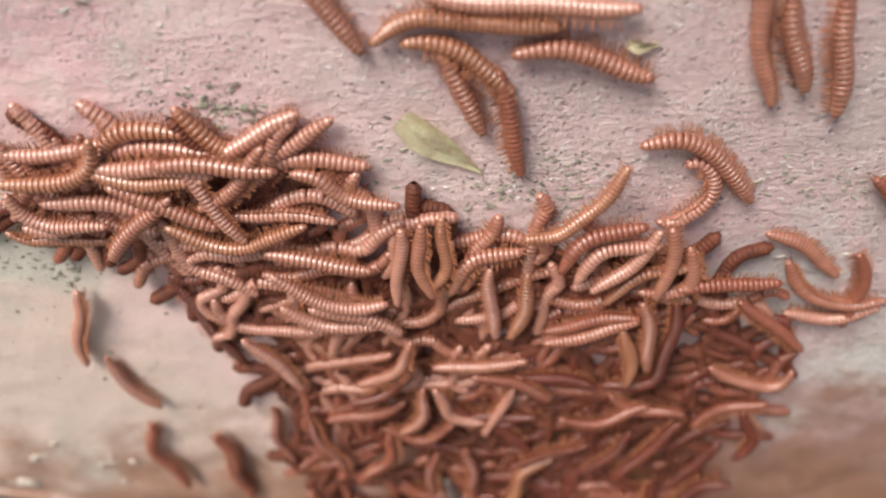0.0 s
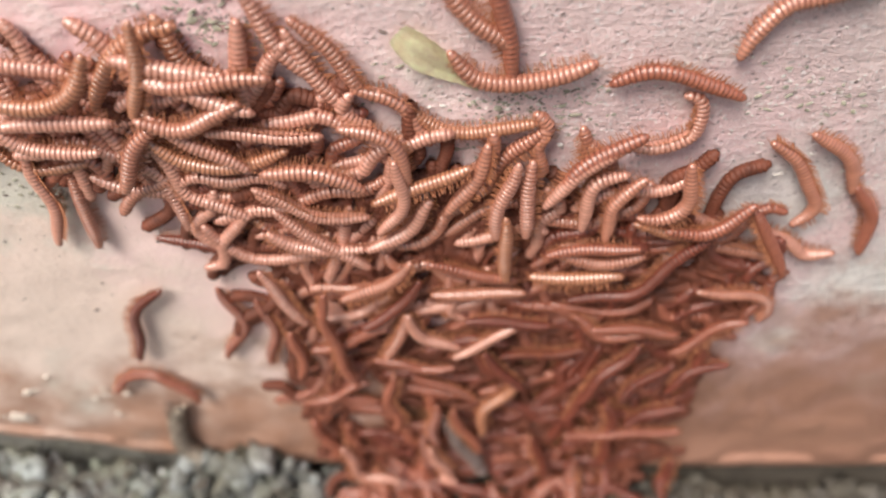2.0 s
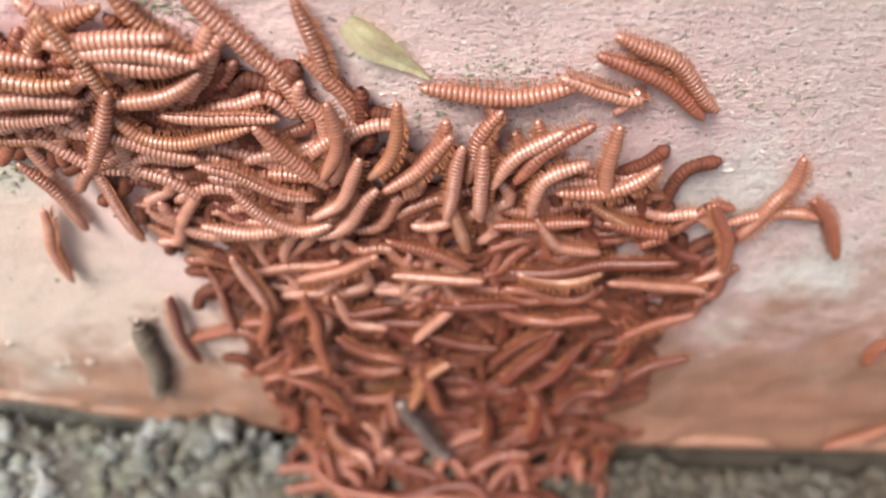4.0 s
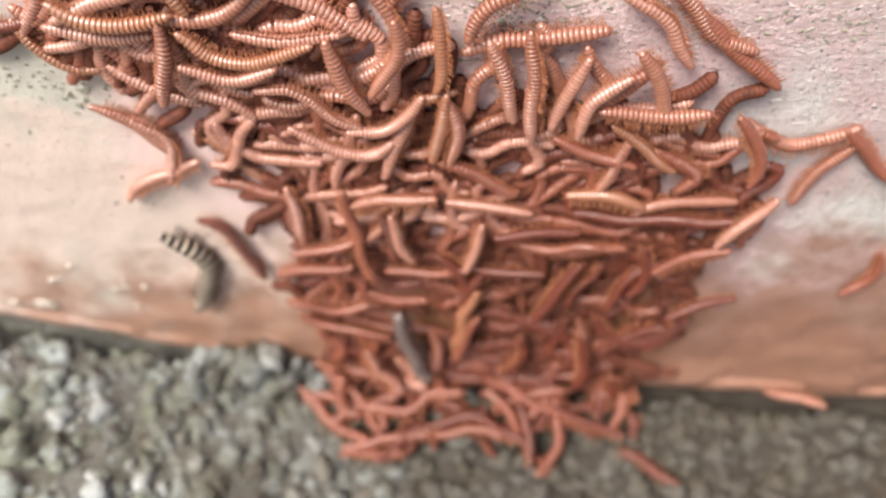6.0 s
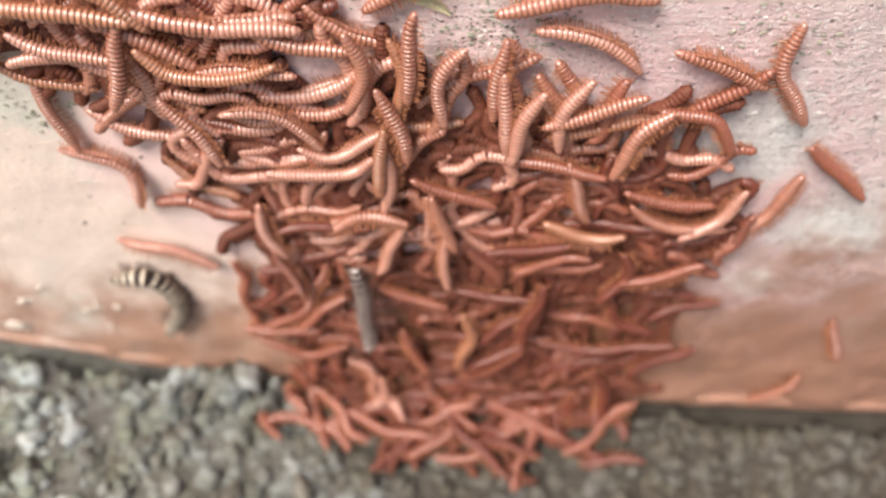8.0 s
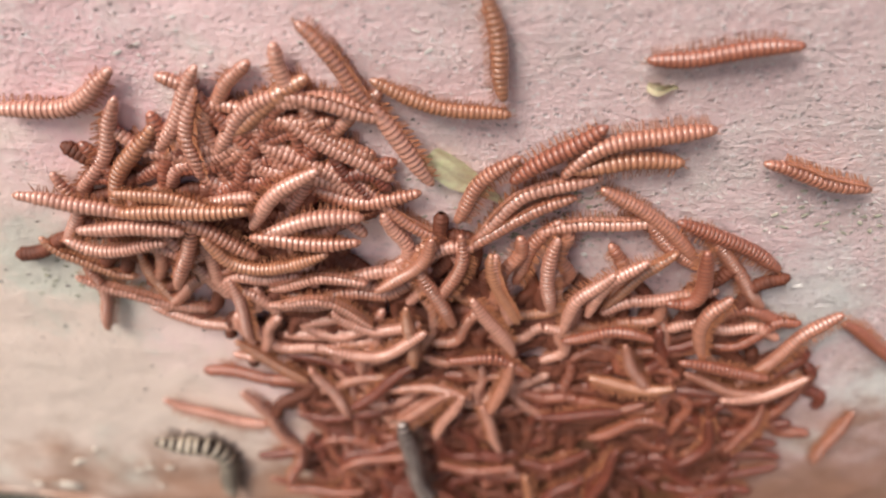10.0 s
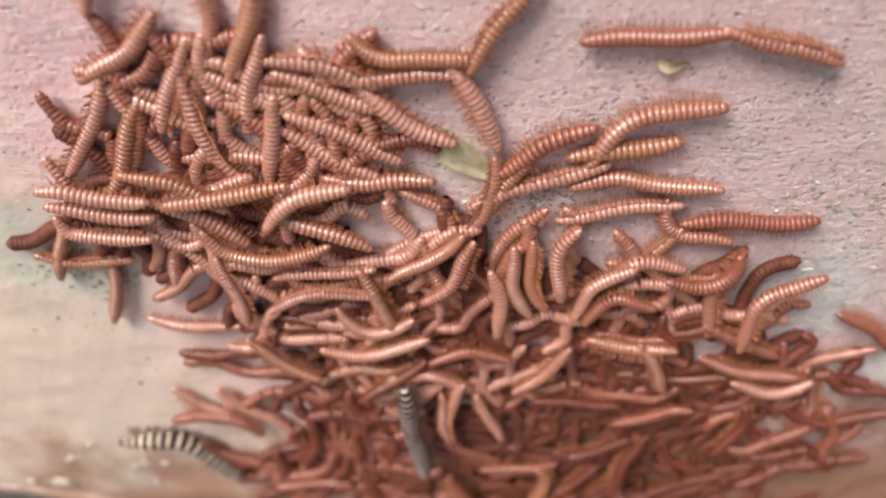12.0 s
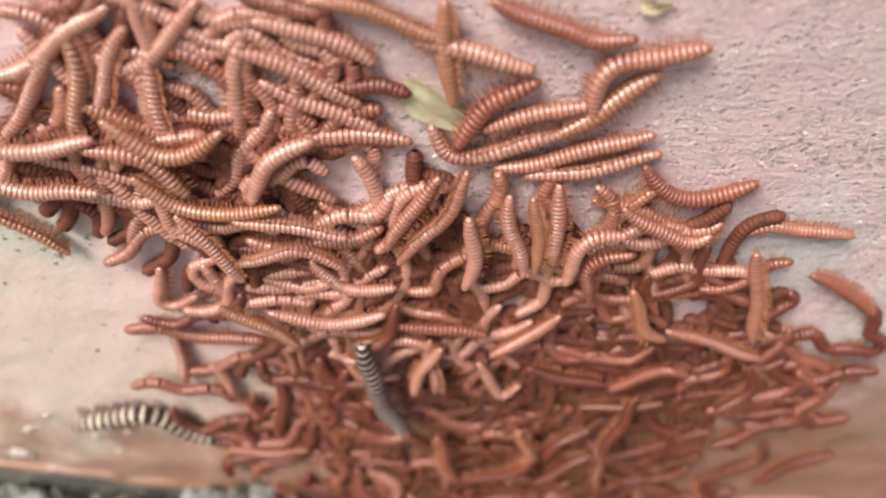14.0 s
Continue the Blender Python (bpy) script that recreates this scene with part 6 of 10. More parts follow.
millipede(2.38, 26.0, 2, 10, [
    (0, 3.4, -49.9, 172.6, -51.8, 173.8, -53.5, 175.3, -54.7, 177.2, -55.7, 179.2),
    (1, 3.4, -53, 172.1, -54.2, 174.1, -55.2, 176.3, -55.9, 178.5, -56.6, 180.7),
    (2, 3.4, -52, 171.7, -55, 173.7, -58, 175.9, -59.8, 179, -60.8, 182.6),
    (9, 3.4, -40.8, 184, -42.8, 185.7, -44.7, 187.4, -46.6, 189.2, -48.6, 190.9),
    (11.5, 3.4, -47.2, 225.8, -48.6, 219.5, -50.2, 213.2, -51.9, 207, -53.7, 200.8),
    (12.5, 3.4, -44.2, 213.2, -45.7, 210.3, -47.2, 207.5, -48.9, 204.8, -50.6, 202.1),
    (14, 3.4, -44.2, 275.6, -45.7, 272.8, -47.2, 270, -48.9, 267.3, -50.6, 264.6)])
millipede(2.33, 26.0, 1, 25, [
    (0, 3.4, -39.5, 180.9, -42, 179.4, -44.4, 177.9, -46.9, 176.5, -49.5, 175.1),
    (1, 3.4, -41.3, 178.8, -43.7, 178.1, -46.2, 177.4, -48.6, 176.6, -51, 175.6),
    (2, 3.4, -45, 185.8, -45.8, 179.8, -46.2, 173.8, -46.1, 167.7, -46.1, 161.6),
    (5, 3.4, -38.3, 176.8, -41.1, 173.5, -43.6, 170.2, -45.9, 166.8, -48.2, 163.2),
    (9, 7.8, -29.4, 164.7, -34.8, 165.2, -40.3, 165.5, -45.7, 165.5, -51.1, 165.4),
    (11.5, 9.8, -29.7, 172, -35.7, 170.5, -41.3, 168.2, -45.2, 163.6, -48.4, 158.4),
    (12.5, 11.4, -28.9, 173.1, -36.4, 173.4, -43.8, 171.6, -50, 167.4, -55.6, 162.3),
    (14, 7.7, -31.9, 169.8, -37.1, 167.7, -41.7, 164.6, -44.1, 159.5, -45.8, 154.2)])
millipede(2.26, 26.0, 1, -30, [
    (0, 3.4, -42.2, 171.6, -39.6, 173.5, -36.9, 175.4, -34.2, 177.2, -31.5, 178.9),
    (1, 3.4, -36.4, 176.2, -38.4, 177.4, -40.1, 179.1, -40.5, 181.4, -40.6, 183.8),
    (2, 3.4, -33.6, 176, -35.6, 178.8, -37.5, 181.7, -39, 184.7, -40.4, 187.8),
    (9, 3.4, -36.5, 177.5, -38.9, 179.1, -41.3, 180.7, -43.6, 182.3, -46, 183.9),
    (12.5, 3.4, -24.6, 171.2, -29.5, 174.1, -34.3, 177, -38.8, 180.3, -43.2, 183.9),
    (14, 3.4, -17.1, 170.8, -22.7, 173.9, -28.2, 177, -33.6, 180.2, -39, 183.6)])
millipede(2.26, 26.0, 1, -30, [
    (0, 3.4, -23.9, 170.6, -27.9, 171.1, -31.8, 171.5, -35.8, 171.2, -39.7, 170.7),
    (1, 8.4, -24, 161.7, -26.6, 164.9, -29.5, 167.9, -32.9, 170.4, -36.3, 172.8),
    (2, 3.4, -22.2, 161, -26, 166.3, -29.5, 171.8, -32.3, 177.6, -35.1, 183.5),
    (5, 3.4, -22.3, 156.4, -23.7, 160.5, -25.4, 164.4, -28.4, 167.5, -32, 169.8),
    (7.5, 7.8, -23.3, 162.6, -30.6, 163.5, -37.8, 164.4, -45.1, 165, -52.4, 165.3),
    (9, 10.4, -36, 174.1, -41.1, 173, -46, 171.7, -50.5, 169.2, -54.5, 166),
    (12.5, 3.4, -46.3, 197.5, -47.3, 190.1, -48.1, 182.8, -48.8, 175.4, -49.4, 168),
    (14, 3.4, -42.6, 193.6, -44.4, 188.2, -45.8, 182.6, -46.6, 176.9, -47.2, 171.3)])
millipede(2.03, 26.0, 0, 0, [
    (0, 11.0, -37, 173.8, -29.6, 172.1, -24.1, 166.9, -17, 164.3, -9.5, 162.7),
    (1, 9.7, -29.2, 163, -20.7, 161.7, -13, 157.8, -8.2, 150.7, -5.1, 142.7),
    (5, 10.9, -10.6, 159.8, -12.2, 156, -14, 152.3, -16.3, 148.9, -19.5, 146.3),
    (7.5, 11.0, -14.7, 165.4, -11.8, 161.1, -11.3, 156, -12.3, 150.8, -13.4, 145.7),
    (9, 8.1, -16.2, 157.7, -16.8, 152.4, -18, 147.2, -21.6, 143.3, -26, 140.2),
    (11.5, 8.6, -2.3, 161.1, -4, 153.3, -9.6, 148.2, -16.8, 145, -23.6, 140.8),
    (12.5, 7.6, -4.1, 151.8, -10.1, 149.5, -15.2, 145.4, -19.6, 140.7, -24.1, 135.9),
    (14, 3.6, -4.1, 151.8, -10.1, 149.5, -15.2, 145.4, -19.6, 140.7, -24.1, 135.9)])
millipede(2.21, 26.0, 1, 0, [
    (0, 7.6, -73.8, 159.8, -78.4, 161.1, -83, 162.2, -87.7, 162.6, -92.4, 162.7),
    (1, 9.6, -81.7, 164.6, -86.2, 164.8, -90.7, 164.7, -95.2, 164.4, -99.6, 164),
    (5, 10.7, -76.9, 165, -80.3, 165.2, -83.7, 165.3, -87, 164.9, -90.4, 164.5),
    (8.5, 3.4, -78.7, 182.9, -80.9, 178.4, -83.2, 174, -85.8, 169.7, -88.4, 165.4),
    (9, 11.1, -77.2, 166.3, -79.2, 166.5, -81.1, 166.7, -83.1, 166.9, -85.1, 167.1),
    (11.5, 10.2, -79.1, 162.9, -84.9, 163.6, -90.7, 164, -96.5, 163.6, -102.3, 163),
    (12.5, 7.9, -77, 162.7, -84.6, 162.4, -91.8, 164.1, -98.2, 168.3, -104.6, 172.2),
    (14, 8.2, -82.4, 171, -86.4, 169.9, -90.6, 169.4, -94.7, 169.5, -98.9, 169.6)])
millipede(2.01, 26.0, 1, 0, [
    (0, 8.3, -104, 167, -101.8, 159.9, -96.1, 155.7, -88.6, 155.1, -81.1, 154.8),
    (1, 7.9, -113.4, 165.3, -105.9, 160.8, -99.7, 154.7, -91.1, 154, -82.3, 154.3),
    (2, 9.7, -102, 161.6, -99.4, 157.4, -94.7, 155.8, -89.7, 155.8, -84.6, 155.9),
    (5, 7.6, -94, 156.5, -90.4, 156.6, -86.9, 156.8, -83.3, 157.3, -79.8, 157.9),
    (8.5, 7.7, -95.1, 162.1, -90.3, 158.3, -84.6, 156.3, -78.5, 155.8, -72.5, 155.3),
    (9, 7.9, -101.7, 155.4, -96, 154.7, -90.2, 154.7, -84.6, 156.1, -79.1, 157.7),
    (12.5, 8.9, -102.6, 162.9, -101.4, 157.2, -95.2, 155.8, -88.9, 155.4, -82.6, 155.5),
    (14, 9.5, -102, 160.6, -98.1, 158.6, -93.9, 157.6, -89.5, 157.6, -85.1, 157.6)])
millipede(2.15, 26.0, 2, -80, [
    (0, 3.4, -83.2, 147.1, -90.8, 146.5, -98.5, 145.6, -106.1, 145.6, -111.9, 150.5),
    (1, 3.4, -93.1, 145.7, -98.5, 145.5, -103.9, 145.5, -108.7, 147.6, -111.5, 152.2),
    (5, 3.4, -82.7, 146.6, -88.1, 145.8, -93.6, 145.2, -98.9, 146, -104.1, 147.7),
    (6.2, 3.4, -89.1, 142.9, -97, 143, -104.1, 146.3, -108.2, 152.8, -108.7, 160.7),
    (8.5, 3.4, -81.3, 142.6, -87.9, 143.5, -94.5, 144.5, -100.9, 146.1, -106.9, 148.9),
    (9, 3.4, -92.5, 140.7, -100.5, 141.7, -106.4, 147.2, -109.6, 154.6, -108.5, 162.6),
    (11.5, 3.4, -82.9, 143.1, -93, 143.2, -103.1, 142.3, -113.3, 142.5, -123, 145.5),
    (14, 3.4, -103.4, 136.8, -105.2, 138.6, -107, 140.4, -108.7, 142.3, -110.5, 144.1)])
millipede(2.35, 26.0, 0, 0, [
    (0, 10.2, -78.7, 151.9, -76.8, 154.5, -74.9, 157, -72.7, 159.3, -70.2, 161.2),
    (1, 8.5, -79.8, 146.7, -77.8, 150.3, -75.6, 153.9, -72.8, 157, -69.6, 159.6),
    (5, 11.0, -70.6, 147.4, -69.2, 151.7, -67.8, 156, -66.6, 160.4, -65.6, 164.8),
    (6.2, 11.0, -72.6, 142.6, -71.6, 146.3, -70.6, 150, -70.2, 153.9, -70, 157.7),
    (9, 11.0, -73.9, 152.9, -72.9, 155.5, -71.9, 158.2, -70.9, 160.9, -69.9, 163.5),
    (11.5, 3.4, -78.7, 140.8, -77.7, 143.6, -76.6, 146.4, -75.6, 149.1, -74.6, 151.9),
    (12.5, 3.4, -81.9, 131.8, -81.6, 137.6, -80.3, 143.3, -77.2, 148.2, -73.8, 153),
    (14, 3.4, -78.2, 140.5, -76.9, 143.9, -75.7, 147.3, -74.4, 150.7, -73.1, 154.2)])
millipede(2.27, 26.0, 0, 0, [
    (0, 9.3, -60.8, 159.3, -63.6, 161.2, -66.4, 163, -69.4, 164.4, -72.5, 165.8),
    (1, 10.9, -57.9, 160.9, -59.7, 163.9, -62.1, 166.5, -65.5, 166.5, -69, 165.7),
    (2, 10.2, -50.6, 167.5, -54.1, 165.4, -57.6, 163.4, -61.5, 162.7, -65.4, 163.8),
    (5, 7.6, -40.1, 174.4, -45.5, 169.2, -52.1, 165.6, -59.4, 163.6, -66.9, 162.7),
    (7.5, 7.6, -60.5, 159.9, -62, 160.7, -63.5, 161.5, -65, 162.3, -66.5, 163.1),
    (12.5, 7.6, -60.3, 155.1, -63.7, 158.6, -67.3, 161.9, -71.6, 164.2, -76.2, 165.9),
    (14, 7.8, -62, 158.2, -64.6, 162.7, -68.1, 166.5, -73.1, 168, -78.2, 168.9)])
millipede(2.05, 26.0, 1, 75, [
    (0, 7.8, -49.1, 158.4, -44.7, 158.7, -40.3, 158.6, -35.9, 157.9, -31.6, 157),
    (1, 9.5, -44.7, 159.2, -41.3, 159.7, -37.8, 160.1, -34.4, 159.8, -30.9, 159.4),
    (2, 8.7, -51.1, 159.4, -46.8, 159.3, -42.6, 159.2, -38.3, 159.1, -34.1, 158.9),
    (6.2, 8.6, -50.9, 158.9, -45, 158.5, -39.1, 158.4, -33.2, 159, -27.3, 159.6),
    (7.5, 9.4, -55.4, 162.4, -49.2, 160.9, -42.9, 160, -36.5, 160.1, -30.1, 160.4),
    (8.5, 8.1, -52.6, 142.6, -47.7, 144.8, -42.6, 146.6, -37.3, 146.3, -32, 145),
    (12.5, 7.7, -44.8, 141.3, -42.3, 141.6, -39.8, 141.8, -37.3, 142, -34.9, 142.3),
    (14, 10.3, -42.6, 147.2, -40.3, 146.7, -38, 146.1, -35.7, 145.6, -33.4, 145.1)])
millipede(2.41, 26.0, 0, 45, [
    (0, 10.1, -58.3, 175.8, -55.2, 175.8, -52.1, 175.7, -48.9, 175.3, -45.9, 174.8),
    (5, 8.9, -59.3, 173.9, -55.5, 173.3, -51.7, 173.7, -48.1, 175.2, -44.6, 176.8),
    (7.5, 8.2, -59.9, 171.9, -58.5, 171.1, -57, 170.3, -55.6, 169.6, -54.2, 168.8),
    (9, 10.1, -56.8, 161.9, -50.3, 161.3, -43.8, 161.2, -37.3, 161.7, -30.8, 162.2),
    (12.5, 7.9, -40.9, 159.8, -39.4, 158.4, -37.9, 157, -36.4, 155.6, -34.9, 154.2),
    (14, 3.6, -40.9, 159.8, -39.4, 158.4, -37.9, 157, -36.4, 155.6, -34.9, 154.2)])
millipede(2.11, 26.0, 0, -50, [
    (0, 9.0, -53, 165.3, -50.5, 167, -48.3, 168.9, -46.5, 171.3, -44.9, 173.8),
    (1, 9.0, -35.4, 165.7, -35.9, 169.4, -36.5, 173.2, -37.7, 177, -39.1, 180.8),
    (2, 3.4, -17.9, 166, -21.3, 171.7, -24.8, 177.4, -28.9, 182.7, -33.3, 187.7),
    (8.5, 3.4, -10, 168.4, -4.7, 171.6, 0.6, 175, 5.6, 178.8, 10.5, 182.7),
    (9, 3.4, -6.6, 163.8, -2.9, 170.1, 1.4, 176.1, 7.2, 180.5, 13.5, 184.4),
    (11.5, 3.4, 2, 163.9, 1.2, 166.3, 0.5, 168.7, -0.2, 171.1, -0.9, 173.4),
    (12.5, 3.4, 9.4, 170.1, 13, 172.1, 16.7, 173.9, 20.8, 174.7, 24.9, 174.9),
    (14, 3.4, 9.4, 171.3, 14.5, 172.9, 19.7, 174.5, 24.9, 175.9, 30.1, 177.4)])
millipede(2.12, 26.0, 1, -50, [
    (0, 9.8, -52.7, 158.8, -53.9, 161.1, -55.1, 163.3, -56.3, 165.6, -57.5, 167.9),
    (5, 8.2, -55.9, 145.3, -59, 145.6, -62.2, 145.9, -65.3, 146.7, -68.3, 147.8),
    (6.2, 10.7, -46.7, 149, -50.6, 147.7, -54.6, 146.9, -58.6, 147.5, -62.5, 148.5),
    (7.5, 8.3, -52.7, 123.1, -55, 128, -57.5, 132.9, -60.4, 137.5, -63.5, 141.9),
    (9, 8.3, -59.1, 122.5, -60.2, 126.7, -61.4, 130.9, -62.8, 134.9, -64.4, 138.9),
    (11.5, 3.4, -69.9, 121.4, -68.9, 124.5, -67.9, 127.6, -66.9, 130.7, -65.9, 133.8),
    (12.5, 10.7, -54.8, 128.8, -57.2, 134.4, -60.2, 139.7, -64.6, 143.9, -69.4, 147.7),
    (14, 9.7, -52.8, 127.8, -55.9, 132.9, -58.9, 138.1, -61.4, 143.5, -63.8, 149)])
millipede(2.01, 26.0, 2, -50, [
    (0, 9.2, -74.4, 170.9, -71.5, 169.8, -68.5, 169.1, -65.4, 169.4, -62.4, 169.9),
    (2, 9.0, -68.2, 173.4, -67.7, 175.6, -67.3, 177.9, -66.8, 180.1, -66.3, 182.4),
    (8.5, 9.8, -63.9, 171, -66.8, 174.1, -70.5, 176.1, -74.6, 176.6, -78.9, 177),
    (9, 9.3, -66.6, 172.8, -70, 175, -73.6, 176.7, -77.6, 176.7, -81.5, 176.1),
    (12.5, 10.4, -63.3, 169.1, -66.4, 171.7, -69.5, 174.1, -73.1, 175.8, -76.8, 177.4),
    (14, 3.6, -63.3, 169.1, -66.4, 171.7, -69.5, 174.1, -73.1, 175.8, -76.8, 177.4)])
millipede(2.32, 26.0, 1, -30, [
    (0, 9.8, -42.4, 89.2, -45.8, 95.3, -49.3, 101.5, -52.9, 107.5, -56.6, 113.6),
    (5, 10.6, -40.2, 81.6, -41.3, 87.1, -42.2, 92.7, -42.9, 98.4, -43.5, 104),
    (6.2, 8.9, -46.1, 80.5, -46.4, 84.8, -46.7, 89, -47, 93.3, -47.3, 97.5),
    (7.5, 9.5, -43.5, 77.7, -46.6, 83.4, -47.9, 89.8, -48.1, 96.3, -48.2, 102.8),
    (9, 8.7, -37.7, 81.1, -38.9, 86.2, -40, 91.3, -41.2, 96.4, -42.3, 101.5),
    (11.5, 3.4, -43.4, 76.4, -46.3, 83.7, -49.3, 91, -53, 97.8, -57, 104.4),
    (12.5, 3.4, -45.7, 74.6, -49.2, 82.7, -52.9, 90.8, -57.7, 98.4, -62.9, 105.6),
    (14, 3.6, -47, 94.6, -50.5, 102.8, -54.3, 110.8, -59, 118.4, -64.2, 125.6)])
millipede(2.00, 35.1, 4, 45, [
    (0, 9.1, -16.6, 66.3, -17.9, 56.9, -21.2, 47.9, -25.6, 39.4, -30, 30.9),
    (2, 8.0, -18, 47.5, -17.8, 40.9, -17.6, 34.2, -17.4, 27.5, -17.2, 20.9),
    (5, 9.7, -46.8, 31.2, -39.6, 29.8, -33.1, 26.5, -28, 21.3, -23, 15.8),
    (7.5, 7.7, -53.4, 25.8, -47.6, 18, -40.4, 11.8, -31.2, 14.3, -22.6, 18.9),
    (8.5, 11.5, -59, 27.4, -51.9, 27.2, -44.8, 26.9, -37.7, 26.6, -30.6, 26.4),
    (9, 11.5, -63.5, 23.8, -54.3, 24.3, -45.1, 24.6, -36.1, 23.3, -27.2, 20.9),
    (11.5, 3.6, -63.5, 23.8, -54.3, 24.3, -45.1, 24.6, -36.1, 23.3, -27.2, 20.9),
    (14, 3.6, -63.5, 23.8, -54.3, 24.3, -45.1, 24.6, -36.1, 23.3, -27.2, 20.9)])
millipede(1.96, 26.0, 4, -50, [
    (0, 8.0, -6.6, 24.5, -6.1, 30.1, -5.5, 35.8, -4.9, 41.5, -4.4, 47.2),
    (2, 7.7, 8.7, 38.5, 4.9, 41.4, 1.1, 44.3, -2.8, 47.2, -6.6, 50.1),
    (5, 3.6, 8.7, 38.5, 4.9, 41.4, 1.1, 44.3, -2.8, 47.2, -6.6, 50.1),
    (14, 3.6, 8.7, 38.5, 4.9, 41.4, 1.1, 44.3, -2.8, 47.2, -6.6, 50.1)])
millipede(1.94, 28.5, 4, 10, [
    (0, 8.2, 9.3, 24.7, 8.7, 31.3, 8.1, 37.8, 7.5, 44.4, 6.9, 51),
    (1, 8.2, 3.1, 17, 2.8, 23.8, 2.5, 30.6, 2.2, 37.4, 1.9, 44.3),
    (2, 11.2, -3.1, 9.2, -3.1, 16.3, -3.1, 23.4, -3, 30.5, -3, 37.6),
    (6.2, 9.7, -1, -6.6, -1.5, 0, -2, 6.7, -2.6, 13.4, -3.1, 20.1),
    (7.5, 3.6, -1, -6.6, -1.5, 0, -2, 6.7, -2.6, 13.4, -3.1, 20.1),
    (14, 3.6, -1, -6.6, -1.5, 0, -2, 6.7, -2.6, 13.4, -3.1, 20.1)])
millipede(2.01, 32.1, 2, -50, [
    (0, 3.4, -0.9, 267.2, -5.1, 270, -10.3, 270, -15.1, 268.3, -18.3, 264.3),
    (1, 3.4, -0.9, 212, -5.1, 214.7, -10.3, 214.8, -15.1, 213, -18.3, 209),
    (9, 3.4, 10.7, 189.3, 3, 191.6, -4.6, 193.9, -12, 196.9, -19.1, 200.5),
    (11.5, 3.4, 2.7, 202.5, -5.3, 203.1, -13.2, 203.9, -21, 205.4, -28, 209.4),
    (12.5, 3.4, 0.3, 203.7, -7.2, 202.7, -14.8, 202.4, -22.2, 203.2, -26.2, 209.5),
    (14, 3.4, -4.1, 195.8, -8.2, 198.2, -12.5, 200.3, -17, 201.6, -21.7, 202.5)])
millipede(2.17, 26.0, 1, 25, [
    (0, 3.6, -72.1, 146.1, -67.7, 144.5, -63.1, 143.7, -58.5, 144.5, -54, 145.8),
    (1, 3.4, -83.6, 136.9, -79.2, 135.4, -74.6, 134.5, -70, 135.4, -65.5, 136.6),
    (2, 3.4, -88.9, 142.5, -83, 139.5, -76.9, 136.9, -70.5, 135.2, -64, 133.6),
    (5, 3.4, -85.6, 146.5, -83.5, 142.9, -81.2, 139.4, -77.7, 137.2, -73.7, 135.9),
    (7.5, 3.4, -84.7, 134.6, -79.8, 131.8, -74.7, 129.3, -69.4, 127.4, -64, 125.5),
    (8.5, 3.4, -89.5, 135.2, -84.4, 130.3, -78.6, 126.3, -71.8, 124.2, -64.9, 122.5),
    (12.5, 3.4, -91.8, 117, -86.5, 114.7, -80.9, 113.1, -75.2, 113, -69.4, 113.2),
    (14, 3.4, -77, 122.9, -78.2, 117, -79.3, 111.1, -76.2, 108.2, -70.8, 110.7)])
millipede(2.27, 26.6, 1, -30, [
    (0, 3.6, 21.3, 126.8, 21.2, 131.5, 21.2, 136.2, 21.2, 140.8, 21.3, 145.5),
    (1, 3.6, 21.3, 126.8, 21.2, 131.5, 21.2, 136.2, 21.2, 140.8, 21.3, 145.5),
    (2, 9.8, 21.3, 126.8, 21.2, 131.5, 21.2, 136.2, 21.2, 140.8, 21.3, 145.5),
    (8.5, 8.5, 23.9, 125.5, 23.2, 133.1, 22.7, 140.7, 22.3, 148.3, 22, 155.9),
    (9, 8.2, 21.3, 134.5, 20, 140.8, 19, 147.2, 19, 153.7, 19.4, 160.2),
    (12.5, 11.1, 21.4, 135.2, 20.7, 141.4, 19.9, 147.7, 20.7, 153.8, 24.5, 158.8),
    (14, 8.4, 26.4, 133.5, 26.2, 138.6, 26.1, 143.6, 25.9, 148.6, 25.8, 153.7)])
millipede(1.83, 33.2, 3, -30, [
    (0, 3.6, 53.7, 49.2, 49.5, 43.6, 47.2, 36.9, 45.3, 30.2, 43.4, 23.4),
    (1, 3.6, 53.7, 49.2, 49.5, 43.6, 47.2, 36.9, 45.3, 30.2, 43.4, 23.4),
    (2, 9.0, 53.7, 49.2, 49.5, 43.6, 47.2, 36.9, 45.3, 30.2, 43.4, 23.4),
    (5, 11.4, 60.7, 63.7, 58.3, 56.4, 55.8, 49.2, 51.7, 42.8, 46.4, 37.2),
    (6.2, 8.7, 70.2, 70, 64.6, 63.2, 60.4, 55.5, 60.5, 46.7, 61.7, 38),
    (7.5, 10.5, 62.8, 57.2, 64.5, 49.4, 67.7, 42.1, 73.6, 36.8, 80, 32),
    (8.5, 3.6, 62.8, 57.2, 64.5, 49.4, 67.7, 42.1, 73.6, 36.8, 80, 32),
    (14, 3.6, 62.8, 57.2, 64.5, 49.4, 67.7, 42.1, 73.6, 36.8, 80, 32)])
